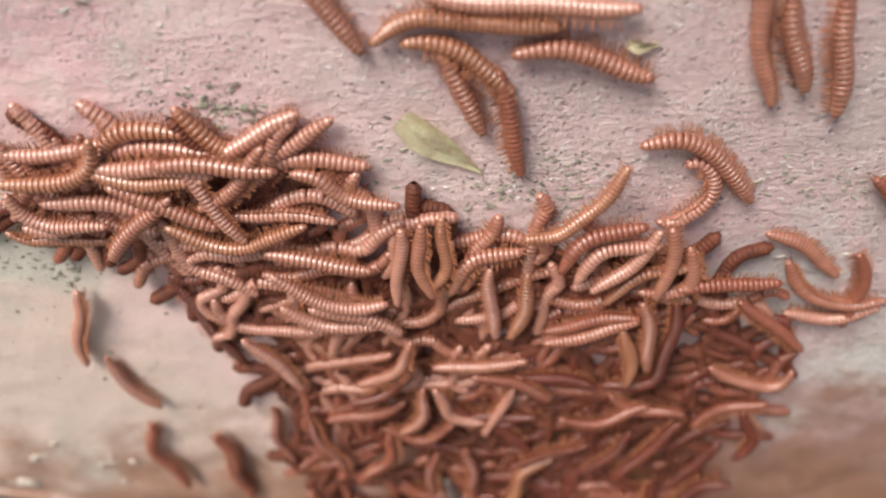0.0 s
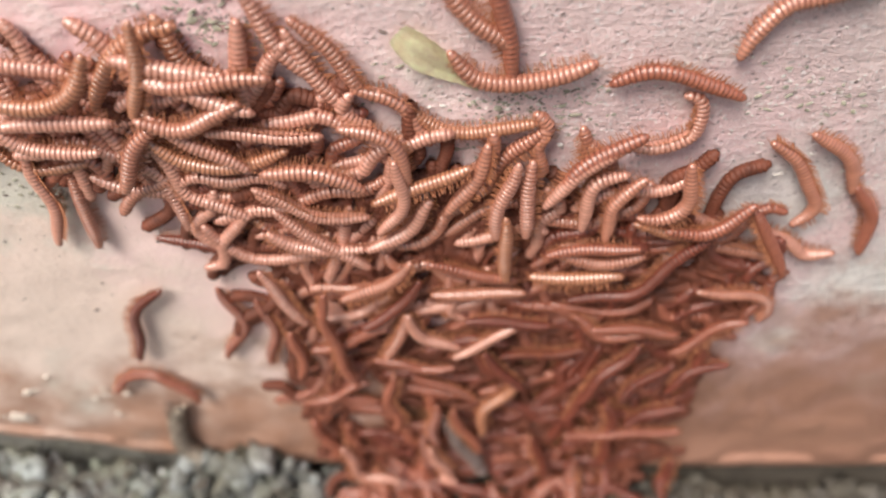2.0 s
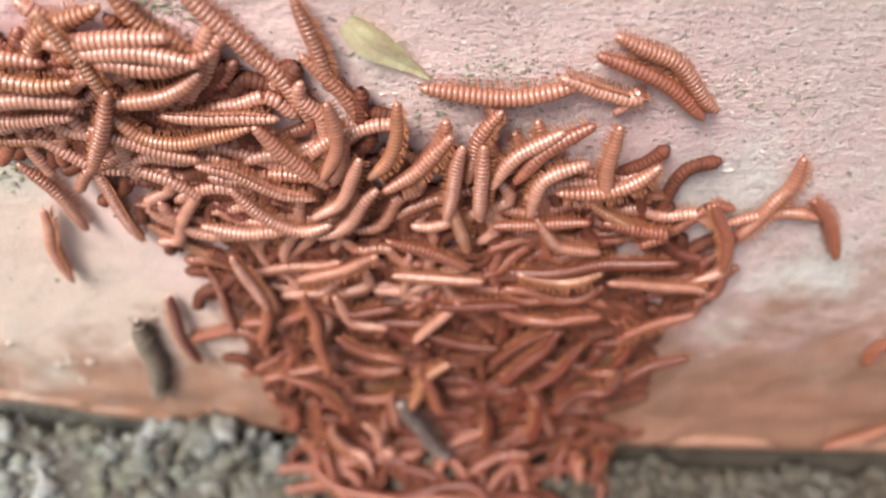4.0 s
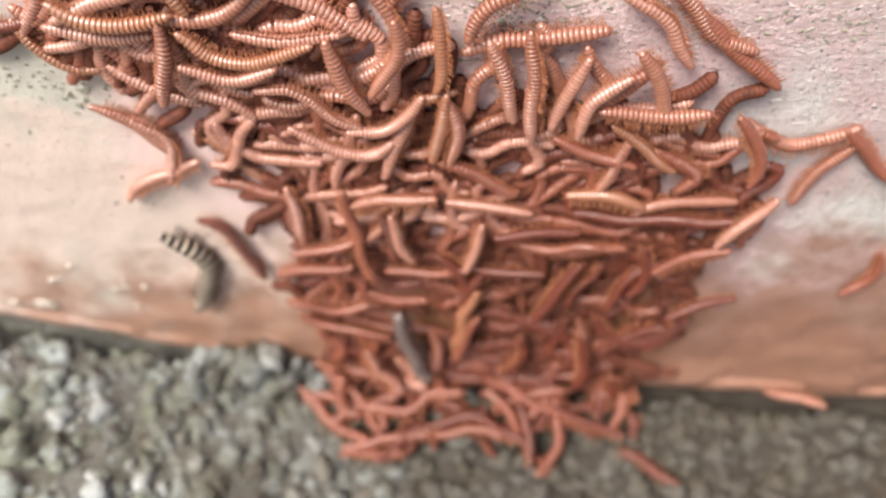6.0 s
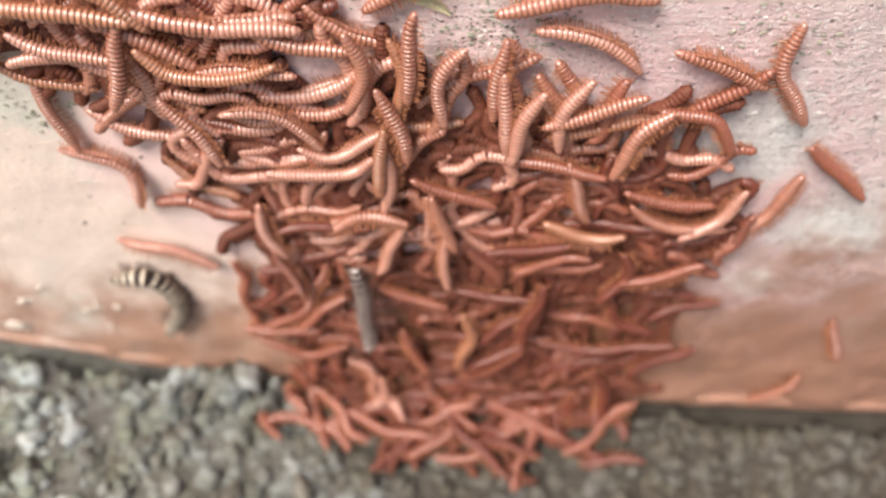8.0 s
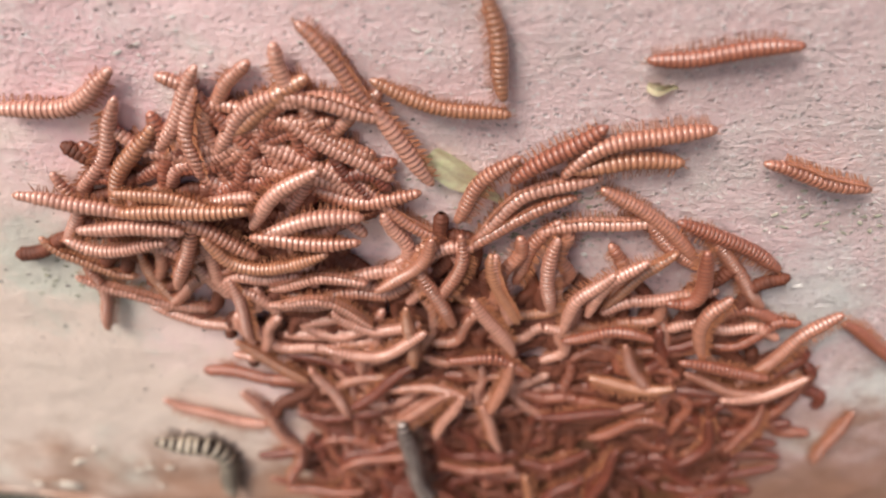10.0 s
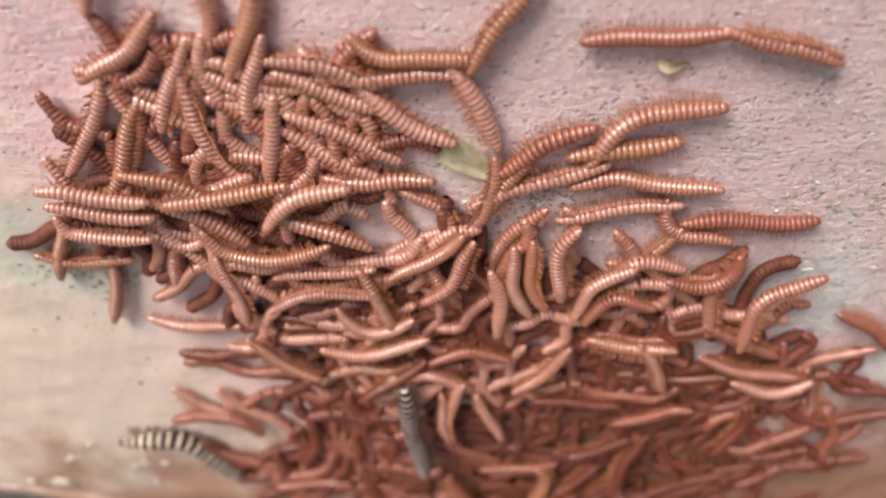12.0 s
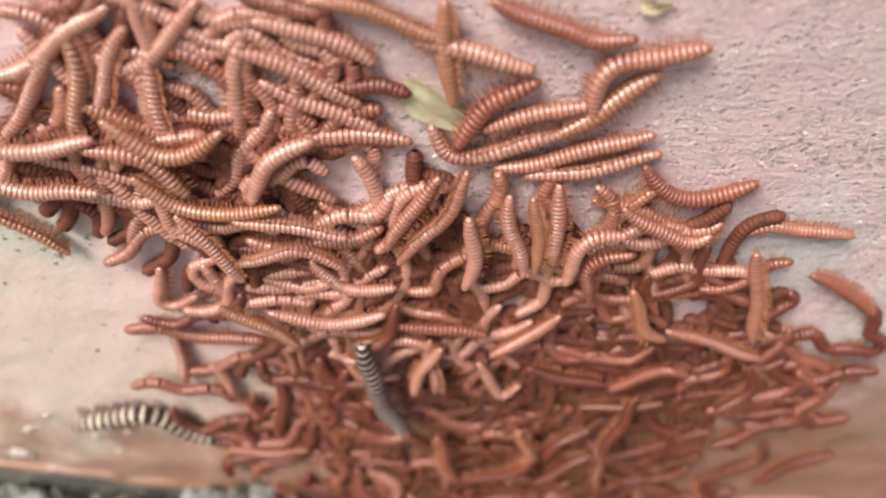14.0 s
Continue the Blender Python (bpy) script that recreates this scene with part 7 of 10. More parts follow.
millipede(1.86, 26.0, 3, 0, [
    (0, 3.6, 90.5, 59.5, 85.1, 57.6, 80.3, 54.8, 77.3, 49.9, 75.1, 44.7),
    (1, 3.6, 90.5, 59.5, 85.1, 57.6, 80.3, 54.8, 77.3, 49.9, 75.1, 44.7),
    (2, 11.3, 90.5, 59.5, 85.1, 57.6, 80.3, 54.8, 77.3, 49.9, 75.1, 44.7),
    (6.2, 11.3, 95.6, 51.6, 90.9, 50, 86.6, 48, 83.4, 44.7, 80.6, 41.2),
    (7.5, 3.4, 97.2, 49.1, 92.7, 47.7, 88.5, 45.9, 85.2, 43.1, 82.3, 40.2),
    (12.5, 3.4, 103.2, 39.6, 99.6, 38.7, 96, 37.8, 92.4, 36.9, 88.8, 36.1),
    (14, 3.6, 93.7, 61.5, 90, 60.6, 86.4, 59.7, 82.8, 58.8, 79.2, 57.9)])
millipede(1.85, 42.2, 4, 0, [
    (0, 3.6, 77.4, 13.7, 71.2, 13.5, 65, 13.4, 58.8, 13.2, 52.6, 13),
    (1, 3.6, 77.4, 13.7, 71.2, 13.5, 65, 13.4, 58.8, 13.2, 52.6, 13),
    (2, 10.4, 77.4, 13.7, 71.2, 13.5, 65, 13.4, 58.8, 13.2, 52.6, 13),
    (5, 8.1, 47.9, -6.1, 48.1, 3.9, 47.6, 13.8, 46, 23.6, 44.1, 33.4),
    (6.2, 7.8, 55.2, -11.8, 55.7, -0.6, 55.5, 10.6, 52.5, 21.4, 48.4, 31.8),
    (7.5, 3.6, 55.2, -11.8, 55.7, -0.6, 55.5, 10.6, 52.5, 21.4, 48.4, 31.8),
    (14, 3.6, 55.2, -11.8, 55.7, -0.6, 55.5, 10.6, 52.5, 21.4, 48.4, 31.8)])
millipede(1.85, 32.9, 4, -50, [
    (0, 3.6, 2.9, 31.2, 5.6, 23.7, 8.4, 16.3, 11.1, 8.8, 13.8, 1.3),
    (1, 3.6, 2.9, 31.2, 5.6, 23.7, 8.4, 16.3, 11.1, 8.8, 13.8, 1.3),
    (2, 9.9, 2.9, 31.2, 5.6, 23.7, 8.4, 16.3, 11.1, 8.8, 13.8, 1.3),
    (5, 10.2, 5.8, 55.4, 9.2, 45.5, 12.3, 35.4, 14.1, 25, 15.4, 14.5),
    (6.2, 10.4, 15.2, 36.4, 9.5, 27.1, 6.3, 16.6, 4.9, 5.8, 3.6, -5.1),
    (7.5, 8.9, 4.9, 30.1, 3.8, 22.6, 2.7, 15.1, 1.6, 7.6, 0.5, 0.1),
    (8.5, 8.0, -14.4, 31, -10.3, 26, -6.2, 21, -2.1, 15.9, 1.9, 10.9),
    (14, 9.1, -2.6, 36.6, -1.6, 31.4, -0.7, 26.2, 0.3, 21.1, 1.3, 15.9)])
millipede(2.05, 31.8, 3, -80, [
    (0, 3.6, 23.3, 22.6, 32.5, 8.1, 37.3, -8.4, 39.7, -25.4, 41.9, -42.4),
    (1, 3.6, 23.3, 22.6, 32.5, 8.1, 37.3, -8.4, 39.7, -25.4, 41.9, -42.4),
    (2, 7.9, 23.3, 22.6, 32.5, 8.1, 37.3, -8.4, 39.7, -25.4, 41.9, -42.4),
    (7.5, 8.8, 32.3, 19, 29.8, 12.2, 26.7, 5.7, 21.6, 0.6, 16, -3.9),
    (9, 8.4, 38.3, 17.2, 34.2, 16, 30.2, 14.8, 26.2, 13.5, 22.1, 12.3),
    (11.5, 8.4, 33.7, 24.2, 29.8, 20.2, 25.3, 16.7, 19.6, 15, 13.7, 13.8),
    (12.5, 11.0, 31.8, 27, 28.1, 21.8, 23.3, 17.4, 16.9, 15.6, 10.3, 14.3),
    (14, 11.0, 29.1, 31.2, 25.5, 24.3, 20.4, 18.6, 12.9, 16.5, 5.3, 15.2)])
millipede(2.00, 50.0, 4, -80, [
    (0, 3.6, 50.9, -51, 50.7, -42.7, 50.5, -34.4, 50.3, -26.1, 50.1, -17.8),
    (1, 3.6, 50.9, -51, 50.7, -42.7, 50.5, -34.4, 50.3, -26.1, 50.1, -17.8),
    (2, 9.7, 50.9, -51, 50.7, -42.7, 50.5, -34.4, 50.3, -26.1, 50.1, -17.8),
    (5, 11.3, 70.9, -58.5, 73, -43.5, 75, -28.4, 75.8, -13.3, 75.3, 1.9),
    (6.2, 11.4, 63.4, -61.5, 71.2, -50, 74.1, -36.2, 76.1, -22.2, 78.2, -8.2),
    (7.5, 9.4, 53, -58.7, 66, -54.8, 74.3, -44.1, 80, -31.7, 85.6, -19.2),
    (8.5, 3.6, 53, -58.7, 66, -54.8, 74.3, -44.1, 80, -31.7, 85.6, -19.2),
    (14, 3.6, 53, -58.7, 66, -54.8, 74.3, -44.1, 80, -31.7, 85.6, -19.2)])
millipede(1.99, 50.0, 1, -80, [
    (0, 3.6, -38.2, 10.4, -34.4, -3, -28.7, -15.7, -21.5, -27.7, -14.3, -39.7),
    (1, 3.6, -38.2, 10.4, -34.4, -3, -28.7, -15.7, -21.5, -27.7, -14.3, -39.7),
    (2, 10.7, -38.2, 10.4, -34.4, -3, -28.7, -15.7, -21.5, -27.7, -14.3, -39.7),
    (5, 9.5, -23.5, 6.5, -20.7, -9.5, -18, -25.5, -14.9, -41.4, -9.9, -56.8),
    (6.2, 11.2, -37.2, 16.6, -26.5, 2.1, -21.2, -15, -18.7, -32.8, -16.4, -50.7),
    (7.5, 10.0, -31.3, 14.1, -21.9, 2.6, -19.7, -12.5, -18.8, -27.7, -17.8, -42.9),
    (8.5, 3.6, -31.3, 14.1, -21.9, 2.6, -19.7, -12.5, -18.8, -27.7, -17.8, -42.9),
    (14, 3.6, -31.3, 14.1, -21.9, 2.6, -19.7, -12.5, -18.8, -27.7, -17.8, -42.9)])
millipede(1.91, 26.0, 4, 0, [
    (0, 3.6, -48.4, 95.8, -45.8, 82.5, -44.9, 69, -46.1, 55.5, -47.7, 42),
    (1, 3.6, -48.4, 95.8, -45.8, 82.5, -44.9, 69, -46.1, 55.5, -47.7, 42),
    (2, 10.3, -48.4, 95.8, -45.8, 82.5, -44.9, 69, -46.1, 55.5, -47.7, 42),
    (6.2, 8.9, -32.3, 73.4, -35.2, 72.9, -38, 72.4, -40.8, 71.9, -43.6, 71.3),
    (8.5, 10.5, -43.5, 56.3, -43.8, 62, -44, 67.6, -44.2, 73.3, -44.4, 79),
    (9, 10.5, -56, 49.8, -53.7, 52.5, -51.5, 55.3, -49.2, 58, -47, 60.8),
    (12.5, 3.4, -70.9, 37.7, -74.6, 38.6, -78.2, 39.6, -81.9, 40.5, -85.5, 41.5),
    (14, 3.6, -31.7, 38.1, -35.3, 39, -39, 40, -42.6, 40.9, -46.3, 41.9)])
millipede(1.90, 50.0, 4, -30, [
    (0, 3.6, -35.3, 95.9, -34.9, 85.8, -34, 75.7, -31.9, 65.9, -29.5, 56.1),
    (1, 3.6, -35.3, 95.9, -34.9, 85.8, -34, 75.7, -31.9, 65.9, -29.5, 56.1),
    (2, 10.7, -35.3, 95.9, -34.9, 85.8, -34, 75.7, -31.9, 65.9, -29.5, 56.1),
    (5, 11.5, -24.7, 86.5, -22.8, 74.8, -22.3, 63, -23, 51.1, -23.8, 39.3),
    (6.2, 10.6, -30.9, 105.4, -29.4, 92.8, -27.9, 80.1, -26.1, 67.5, -24.2, 54.9),
    (7.5, 3.6, -30.9, 105.4, -29.4, 92.8, -27.9, 80.1, -26.1, 67.5, -24.2, 54.9),
    (14, 3.6, -30.9, 105.4, -29.4, 92.8, -27.9, 80.1, -26.1, 67.5, -24.2, 54.9)])
millipede(3.00, 50.0, 6, 0, [
    (0, 3.6, -8.6, 48.3, -0.8, 24.2, 7.9, 0.5, 17, -23.1, 26.1, -46.7),
    (5, 13.0, -8.6, 48.3, -0.8, 24.2, 7.9, 0.5, 17, -23.1, 26.1, -46.7),
    (6.2, 13.0, -18.4, 51.8, -17.2, 34.8, -15.1, 17.9, -11.6, 1.2, -7.7, -15.4),
    (7.5, 13.0, -18.4, 72.7, -17.9, 58.5, -17, 44.2, -15.6, 30.1, -14, 15.9),
    (8.5, 13.0, -21.9, 83.1, -20.2, 69.3, -19.6, 55.3, -19.9, 41.4, -20.3, 27.5),
    (9, 13.0, -24.9, 84.8, -20.5, 68.9, -19.3, 52.4, -16.5, 36.2, -12.9, 20.1),
    (11.5, 13.0, -20.4, 95.6, -19.7, 82.8, -18.9, 70.1, -17.6, 57.3, -16.1, 44.7),
    (14, 13.0, -23.3, 93.4, -22.4, 84.6, -21.2, 75.8, -19.2, 67.2, -16.8, 58.6)])
millipede(2.04, 27.3, 4, -30, [
    (0, 3.6, 263, 70.9, 257.2, 62, 254.5, 51.7, 253.7, 41, 253.1, 30.4),
    (2, 3.6, 263, 70.9, 257.2, 62, 254.5, 51.7, 253.7, 41, 253.1, 30.4),
    (5, 3.4, 143, 70.9, 137.2, 62, 134.5, 51.7, 133.7, 41, 133.1, 30.4),
    (6.2, 3.4, 146.7, 72.5, 146, 66.1, 145.3, 59.7, 143.6, 53.5, 139.6, 48.5),
    (7.5, 3.4, 153, 65.2, 147.7, 67.3, 142.4, 69.3, 136.9, 68.3, 132.7, 64.4),
    (8.5, 3.6, 273, 65.2, 267.7, 67.3, 262.4, 69.3, 256.9, 68.3, 252.7, 64.4),
    (14, 3.6, 273, 65.2, 267.7, 67.3, 262.4, 69.3, 256.9, 68.3, 252.7, 64.4)])
millipede(1.98, 28.4, 0, 45, [
    (0, 3.6, 257.7, -30.5, 265.6, -24.8, 273.1, -18.5, 279.4, -11, 285.2, -3.2),
    (2, 3.6, 257.7, -30.5, 265.6, -24.8, 273.1, -18.5, 279.4, -11, 285.2, -3.2),
    (5, 3.4, 137.7, -30.5, 145.6, -24.8, 153.1, -18.5, 159.4, -11, 165.2, -3.2),
    (6.2, 3.4, 136.3, -30.8, 142.6, -34.3, 149, -37.8, 155.4, -41.3, 161.7, -44.8),
    (7.5, 3.4, 137.1, -18.4, 141.6, -15.5, 146, -12.5, 149.5, -8.6, 150.4, -3.3),
    (8.5, 3.4, 134.6, -26.1, 138, -21.1, 141.4, -16, 144.9, -10.9, 148.3, -5.9),
    (9, 3.6, 254.6, -26.1, 258, -21.1, 261.4, -16, 264.9, -10.9, 268.3, -5.9),
    (14, 3.6, 254.6, -26.1, 258, -21.1, 261.4, -16, 264.9, -10.9, 268.3, -5.9)])
millipede(2.00, 26.0, 0, -50, [
    (0, 3.4, 6.8, 262.7, 11, 268.1, 17.5, 270, 24.4, 270.3, 31.3, 270.1),
    (2, 3.4, 6.8, 262.7, 11, 268.1, 17.5, 270, 24.4, 270.3, 31.3, 270.1),
    (5, 3.4, 6.8, 167.1, 11, 172.5, 17.5, 174.3, 24.4, 174.7, 31.3, 174.5),
    (7.5, 10.1, -1.5, 141.3, -1, 150.9, 0.9, 160.3, 5.4, 168.8, 12.7, 175),
    (8.5, 10.5, -3.3, 151.7, -3.5, 154.4, -3.6, 157.1, -3.7, 159.8, -3.9, 162.5),
    (9, 3.4, -5.5, 137.6, -4.5, 142.7, -3.5, 147.8, -3.2, 153, -3.9, 158.2),
    (11.5, 10.8, -11.6, 135.2, -7.4, 137.7, -4.6, 141.5, -3.4, 146.2, -2.4, 150.9),
    (14, 7.9, -14.9, 136, -12.7, 142.3, -10.1, 148.5, -6.2, 154, -2.1, 159.2)])
millipede(2.04, 42.6, 4, 45, [
    (0, 3.6, -3.9, -47.7, -7.7, -38.3, -11.7, -29.2, -17, -20.7, -22.9, -12.5),
    (1, 3.6, -2.7, -69.8, -6.5, -60.5, -10.5, -51.3, -15.8, -42.8, -21.7, -34.7),
    (2, 3.6, -3.9, -47.7, -7.7, -38.3, -11.7, -29.2, -17, -20.7, -22.9, -12.5),
    (5, 3.4, -29.7, -62.9, -33.5, -53.6, -37.5, -44.4, -42.8, -35.9, -48.7, -27.8),
    (6.2, 3.4, -29.7, -58.9, -37.3, -55.1, -44.6, -50.5, -50.7, -44.5, -56.5, -38.2),
    (8.5, 7.9, -10.8, -54.5, -25.3, -48.8, -32.2, -35.2, -35, -19.9, -37.6, -4.5),
    (9, 3.6, -10.8, -54.5, -25.3, -48.8, -32.2, -35.2, -35, -19.9, -37.6, -4.5),
    (14, 3.6, -10.8, -54.5, -25.3, -48.8, -32.2, -35.2, -35, -19.9, -37.6, -4.5)])
millipede(2.01, 50.0, 4, 10, [
    (0, 3.6, -35.3, -5.3, -32.5, -24.6, -29.1, -43.9, -17.9, -58.9, 1.4, -61.5),
    (5, 8.6, -35.3, -5.3, -32.5, -24.6, -29.1, -43.9, -17.9, -58.9, 1.4, -61.5),
    (6.2, 3.4, -55.1, -16.8, -47.7, -26.1, -40.3, -35.5, -32.9, -44.8, -25.6, -54.2),
    (7.5, 3.4, -54.4, -7.7, -50.3, -18.9, -46.2, -30.1, -41.4, -41.1, -35.5, -51.4),
    (8.5, 3.4, -45.1, -8.6, -44.5, -18, -43.8, -27.5, -43.1, -37, -42.4, -46.4),
    (9, 3.6, -41.1, 13.3, -40.5, 3.9, -39.8, -5.6, -39.1, -15, -38.4, -24.5),
    (12.5, 3.6, -37, 9.2, -36.4, -0.3, -35.7, -9.7, -35, -19.2, -34.3, -28.6),
    (14, 3.6, -24.4, -0.2, -23.7, -9.6, -23, -19.1, -22.4, -28.6, -21.7, -38)])
millipede(1.96, 50.0, 4, 10, [
    (0, 3.6, -8.5, -39.2, -7.9, -26.8, -7.3, -14.5, -6.7, -2.1, -6.1, 10.2),
    (2, 3.6, -8.5, -39.2, -7.9, -26.8, -7.3, -14.5, -6.7, -2.1, -6.1, 10.2),
    (5, 8.5, -8.5, -39.2, -7.9, -26.8, -7.3, -14.5, -6.7, -2.1, -6.1, 10.2),
    (8.5, 7.6, 24.9, -50.5, 14.3, -44.2, 9.5, -32.5, 5.8, -20.3, 2.1, -8.2),
    (9, 3.6, 24.9, -50.5, 14.3, -44.2, 9.5, -32.5, 5.8, -20.3, 2.1, -8.2),
    (14, 3.6, 24.9, -50.5, 14.3, -44.2, 9.5, -32.5, 5.8, -20.3, 2.1, -8.2)])
millipede(2.10, 26.0, 4, -80, [
    (0, 3.6, 8, -57.3, 11.4, -57.4, 14.8, -57.4, 18.2, -57.4, 21.6, -57.4),
    (2, 3.6, 8, -57.3, 11.4, -57.4, 14.8, -57.4, 18.2, -57.4, 21.6, -57.4),
    (5, 9.8, 8, -57.3, 11.4, -57.4, 14.8, -57.4, 18.2, -57.4, 21.6, -57.4),
    (6.2, 9.8, 1.9, -57.9, 5.9, -57.9, 9.9, -58, 13.8, -58, 17.8, -58),
    (7.5, 10.1, 0.8, -55.9, 3.6, -54.1, 6.4, -52.3, 9.1, -50.5, 11.9, -48.7),
    (8.5, 3.6, 0.8, -55.9, 3.6, -54.1, 6.4, -52.3, 9.1, -50.5, 11.9, -48.7),
    (14, 3.6, 0.8, -55.9, 3.6, -54.1, 6.4, -52.3, 9.1, -50.5, 11.9, -48.7)])
millipede(2.00, 30.0, 3, 25, [
    (0, 3.6, 66.9, -67.3, 58.6, -62.1, 49.9, -57.8, 40.3, -57.9, 30.7, -59.9),
    (2, 3.6, 66.9, -67.3, 58.6, -62.1, 49.9, -57.8, 40.3, -57.9, 30.7, -59.9),
    (5, 9.6, 66.9, -67.3, 58.6, -62.1, 49.9, -57.8, 40.3, -57.9, 30.7, -59.9),
    (6.2, 9.8, 68.6, -58.3, 64.6, -56.4, 60.7, -54.5, 56.7, -52.6, 52.7, -50.7),
    (7.5, 3.6, 68.6, -58.3, 64.6, -56.4, 60.7, -54.5, 56.7, -52.6, 52.7, -50.7),
    (14, 3.6, 68.6, -58.3, 64.6, -56.4, 60.7, -54.5, 56.7, -52.6, 52.7, -50.7)])
millipede(2.11, 26.0, 3, 25, [
    (0, 3.6, 57, -44, 61.6, -44.7, 66.2, -45.3, 70.7, -46, 75.3, -46.6),
    (2, 3.6, 57, -44, 61.6, -44.7, 66.2, -45.3, 70.7, -46, 75.3, -46.6),
    (5, 3.4, 67.7, -69.6, 72.3, -70.2, 76.9, -70.9, 81.5, -71.5, 86.1, -72.1),
    (6.2, 3.4, 71.4, -65.4, 78.6, -67.7, 85.6, -70.7, 91.8, -75.1, 97.7, -79.9),
    (7.5, 3.4, 66.8, -68.3, 70.8, -69, 74.8, -69.6, 78.8, -70.3, 82.8, -71),
    (8.5, 3.4, 71.1, -54.3, 74.6, -53.7, 78.2, -53.2, 81.8, -52.6, 85.4, -52.1),
    (9, 3.6, 52.7, -62.3, 56.2, -61.7, 59.8, -61.2, 63.4, -60.6, 66.9, -60.1),
    (14, 3.6, 52.7, -62.3, 56.2, -61.7, 59.8, -61.2, 63.4, -60.6, 66.9, -60.1)])
millipede(1.88, 28.2, 4, 10, [
    (0, 3.6, -25.8, 44.3, -31.3, 40.5, -36.9, 36.9, -42.9, 33.9, -49.1, 31.5),
    (5, 7.6, -25.8, 44.3, -31.3, 40.5, -36.9, 36.9, -42.9, 33.9, -49.1, 31.5),
    (6.2, 11.2, -27, 41.3, -33.4, 39.7, -40, 38.7, -46.6, 39.1, -53.2, 39.9),
    (7.5, 7.7, -27.6, 56.5, -29.9, 49, -32.1, 41.5, -34.4, 34.1, -36.6, 26.6),
    (8.5, 8.4, -27.1, 51.8, -32.6, 49.8, -38.1, 47.8, -43.6, 45.8, -49.1, 43.8),
    (9, 10.1, -23.2, 57.2, -27.6, 55.3, -32, 53.3, -36.4, 51.4, -40.8, 49.5),
    (11.5, 3.6, -23.2, 57.2, -27.6, 55.3, -32, 53.3, -36.4, 51.4, -40.8, 49.5),
    (14, 3.6, -23.2, 57.2, -27.6, 55.3, -32, 53.3, -36.4, 51.4, -40.8, 49.5)])
millipede(2.10, 26.0, 2, 0, [
    (0, 3.6, -30.6, 94.7, -34.4, 97.9, -38.1, 101.3, -41.6, 104.9, -44.9, 108.7),
    (1, 3.6, -30.6, 94.7, -34.4, 97.9, -38.1, 101.3, -41.6, 104.9, -44.9, 108.7),
    (2, 3.6, -36.3, 109.4, -40.1, 112.6, -43.8, 116, -47.3, 119.6, -50.6, 123.4),
    (5, 3.4, -59.8, 93, -63.6, 96.2, -67.4, 99.6, -70.8, 103.2, -74.1, 107),
    (6.2, 3.4, -53, 98.7, -57.8, 104.9, -62.6, 110.9, -67.9, 116.7, -73.2, 122.4),
    (7.5, 3.4, -57.7, 101.8, -61.9, 103.9, -65, 107.2, -67.4, 111.1, -69.7, 115.1),
    (11.5, 11.4, -50.6, 102.3, -53.8, 104.8, -56.7, 107.7, -59.2, 110.8, -61.7, 114),
    (14, 11.4, -46.1, 102.7, -48.8, 105.3, -51.4, 108, -54.1, 110.6, -56.7, 113.3)])
millipede(2.25, 36.0, 1, -80, [
    (0, 3.6, -40.8, 118.5, -41.3, 121.5, -41.7, 124.4, -42.2, 127.4, -42.7, 130.3),
    (1, 3.6, -67.6, 141.6, -68.1, 144.6, -68.5, 147.5, -69, 150.5, -69.5, 153.4),
    (5, 3.4, -77.9, 111.8, -78.4, 114.8, -78.9, 117.7, -79.4, 120.7, -79.9, 123.6),
    (7.5, 3.4, -87.5, 95.6, -81.9, 102.6, -79.2, 110.7, -86.1, 116, -94.8, 117.9),
    (9, 3.4, -81.1, 112.5, -89.4, 114.8, -97.8, 117, -105.9, 120, -113.3, 124.4),
    (11.5, 3.6, -66.9, 155.7, -75.3, 158, -83.6, 160.2, -91.7, 163.2, -99.2, 167.6),
    (12.5, 3.6, -46.2, 139, -54.6, 141.2, -62.9, 143.5, -71, 146.4, -78.5, 150.8),
    (14, 3.6, -66.9, 155.7, -75.3, 158, -83.6, 160.2, -91.7, 163.2, -99.2, 167.6)])
millipede(1.96, 49.2, 3, 25, [
    (0, 3.6, 55, 28.9, 61.9, 20.7, 70.6, 15.1, 79.4, 21.1, 87.1, 28.6),
    (5, 3.6, 55, 28.9, 61.9, 20.7, 70.6, 15.1, 79.4, 21.1, 87.1, 28.6),
    (6.2, 8.2, 55, 28.9, 61.9, 20.7, 70.6, 15.1, 79.4, 21.1, 87.1, 28.6),
    (7.5, 8.3, 41.1, 26.8, 52.8, 22.7, 65.1, 21.9, 77.2, 25.1, 89.1, 28.8),
    (8.5, 10.1, 42.2, 28.6, 54.6, 25.9, 67.2, 25.7, 79.6, 27.9, 92, 30.4),
    (9, 8.1, 60.7, 17.6, 64.9, 19.8, 69, 22.1, 73.2, 24.3, 77.4, 26.6),
    (11.5, 3.6, 60.7, 17.6, 64.9, 19.8, 69, 22.1, 73.2, 24.3, 77.4, 26.6),
    (14, 3.6, 60.7, 17.6, 64.9, 19.8, 69, 22.1, 73.2, 24.3, 77.4, 26.6)])
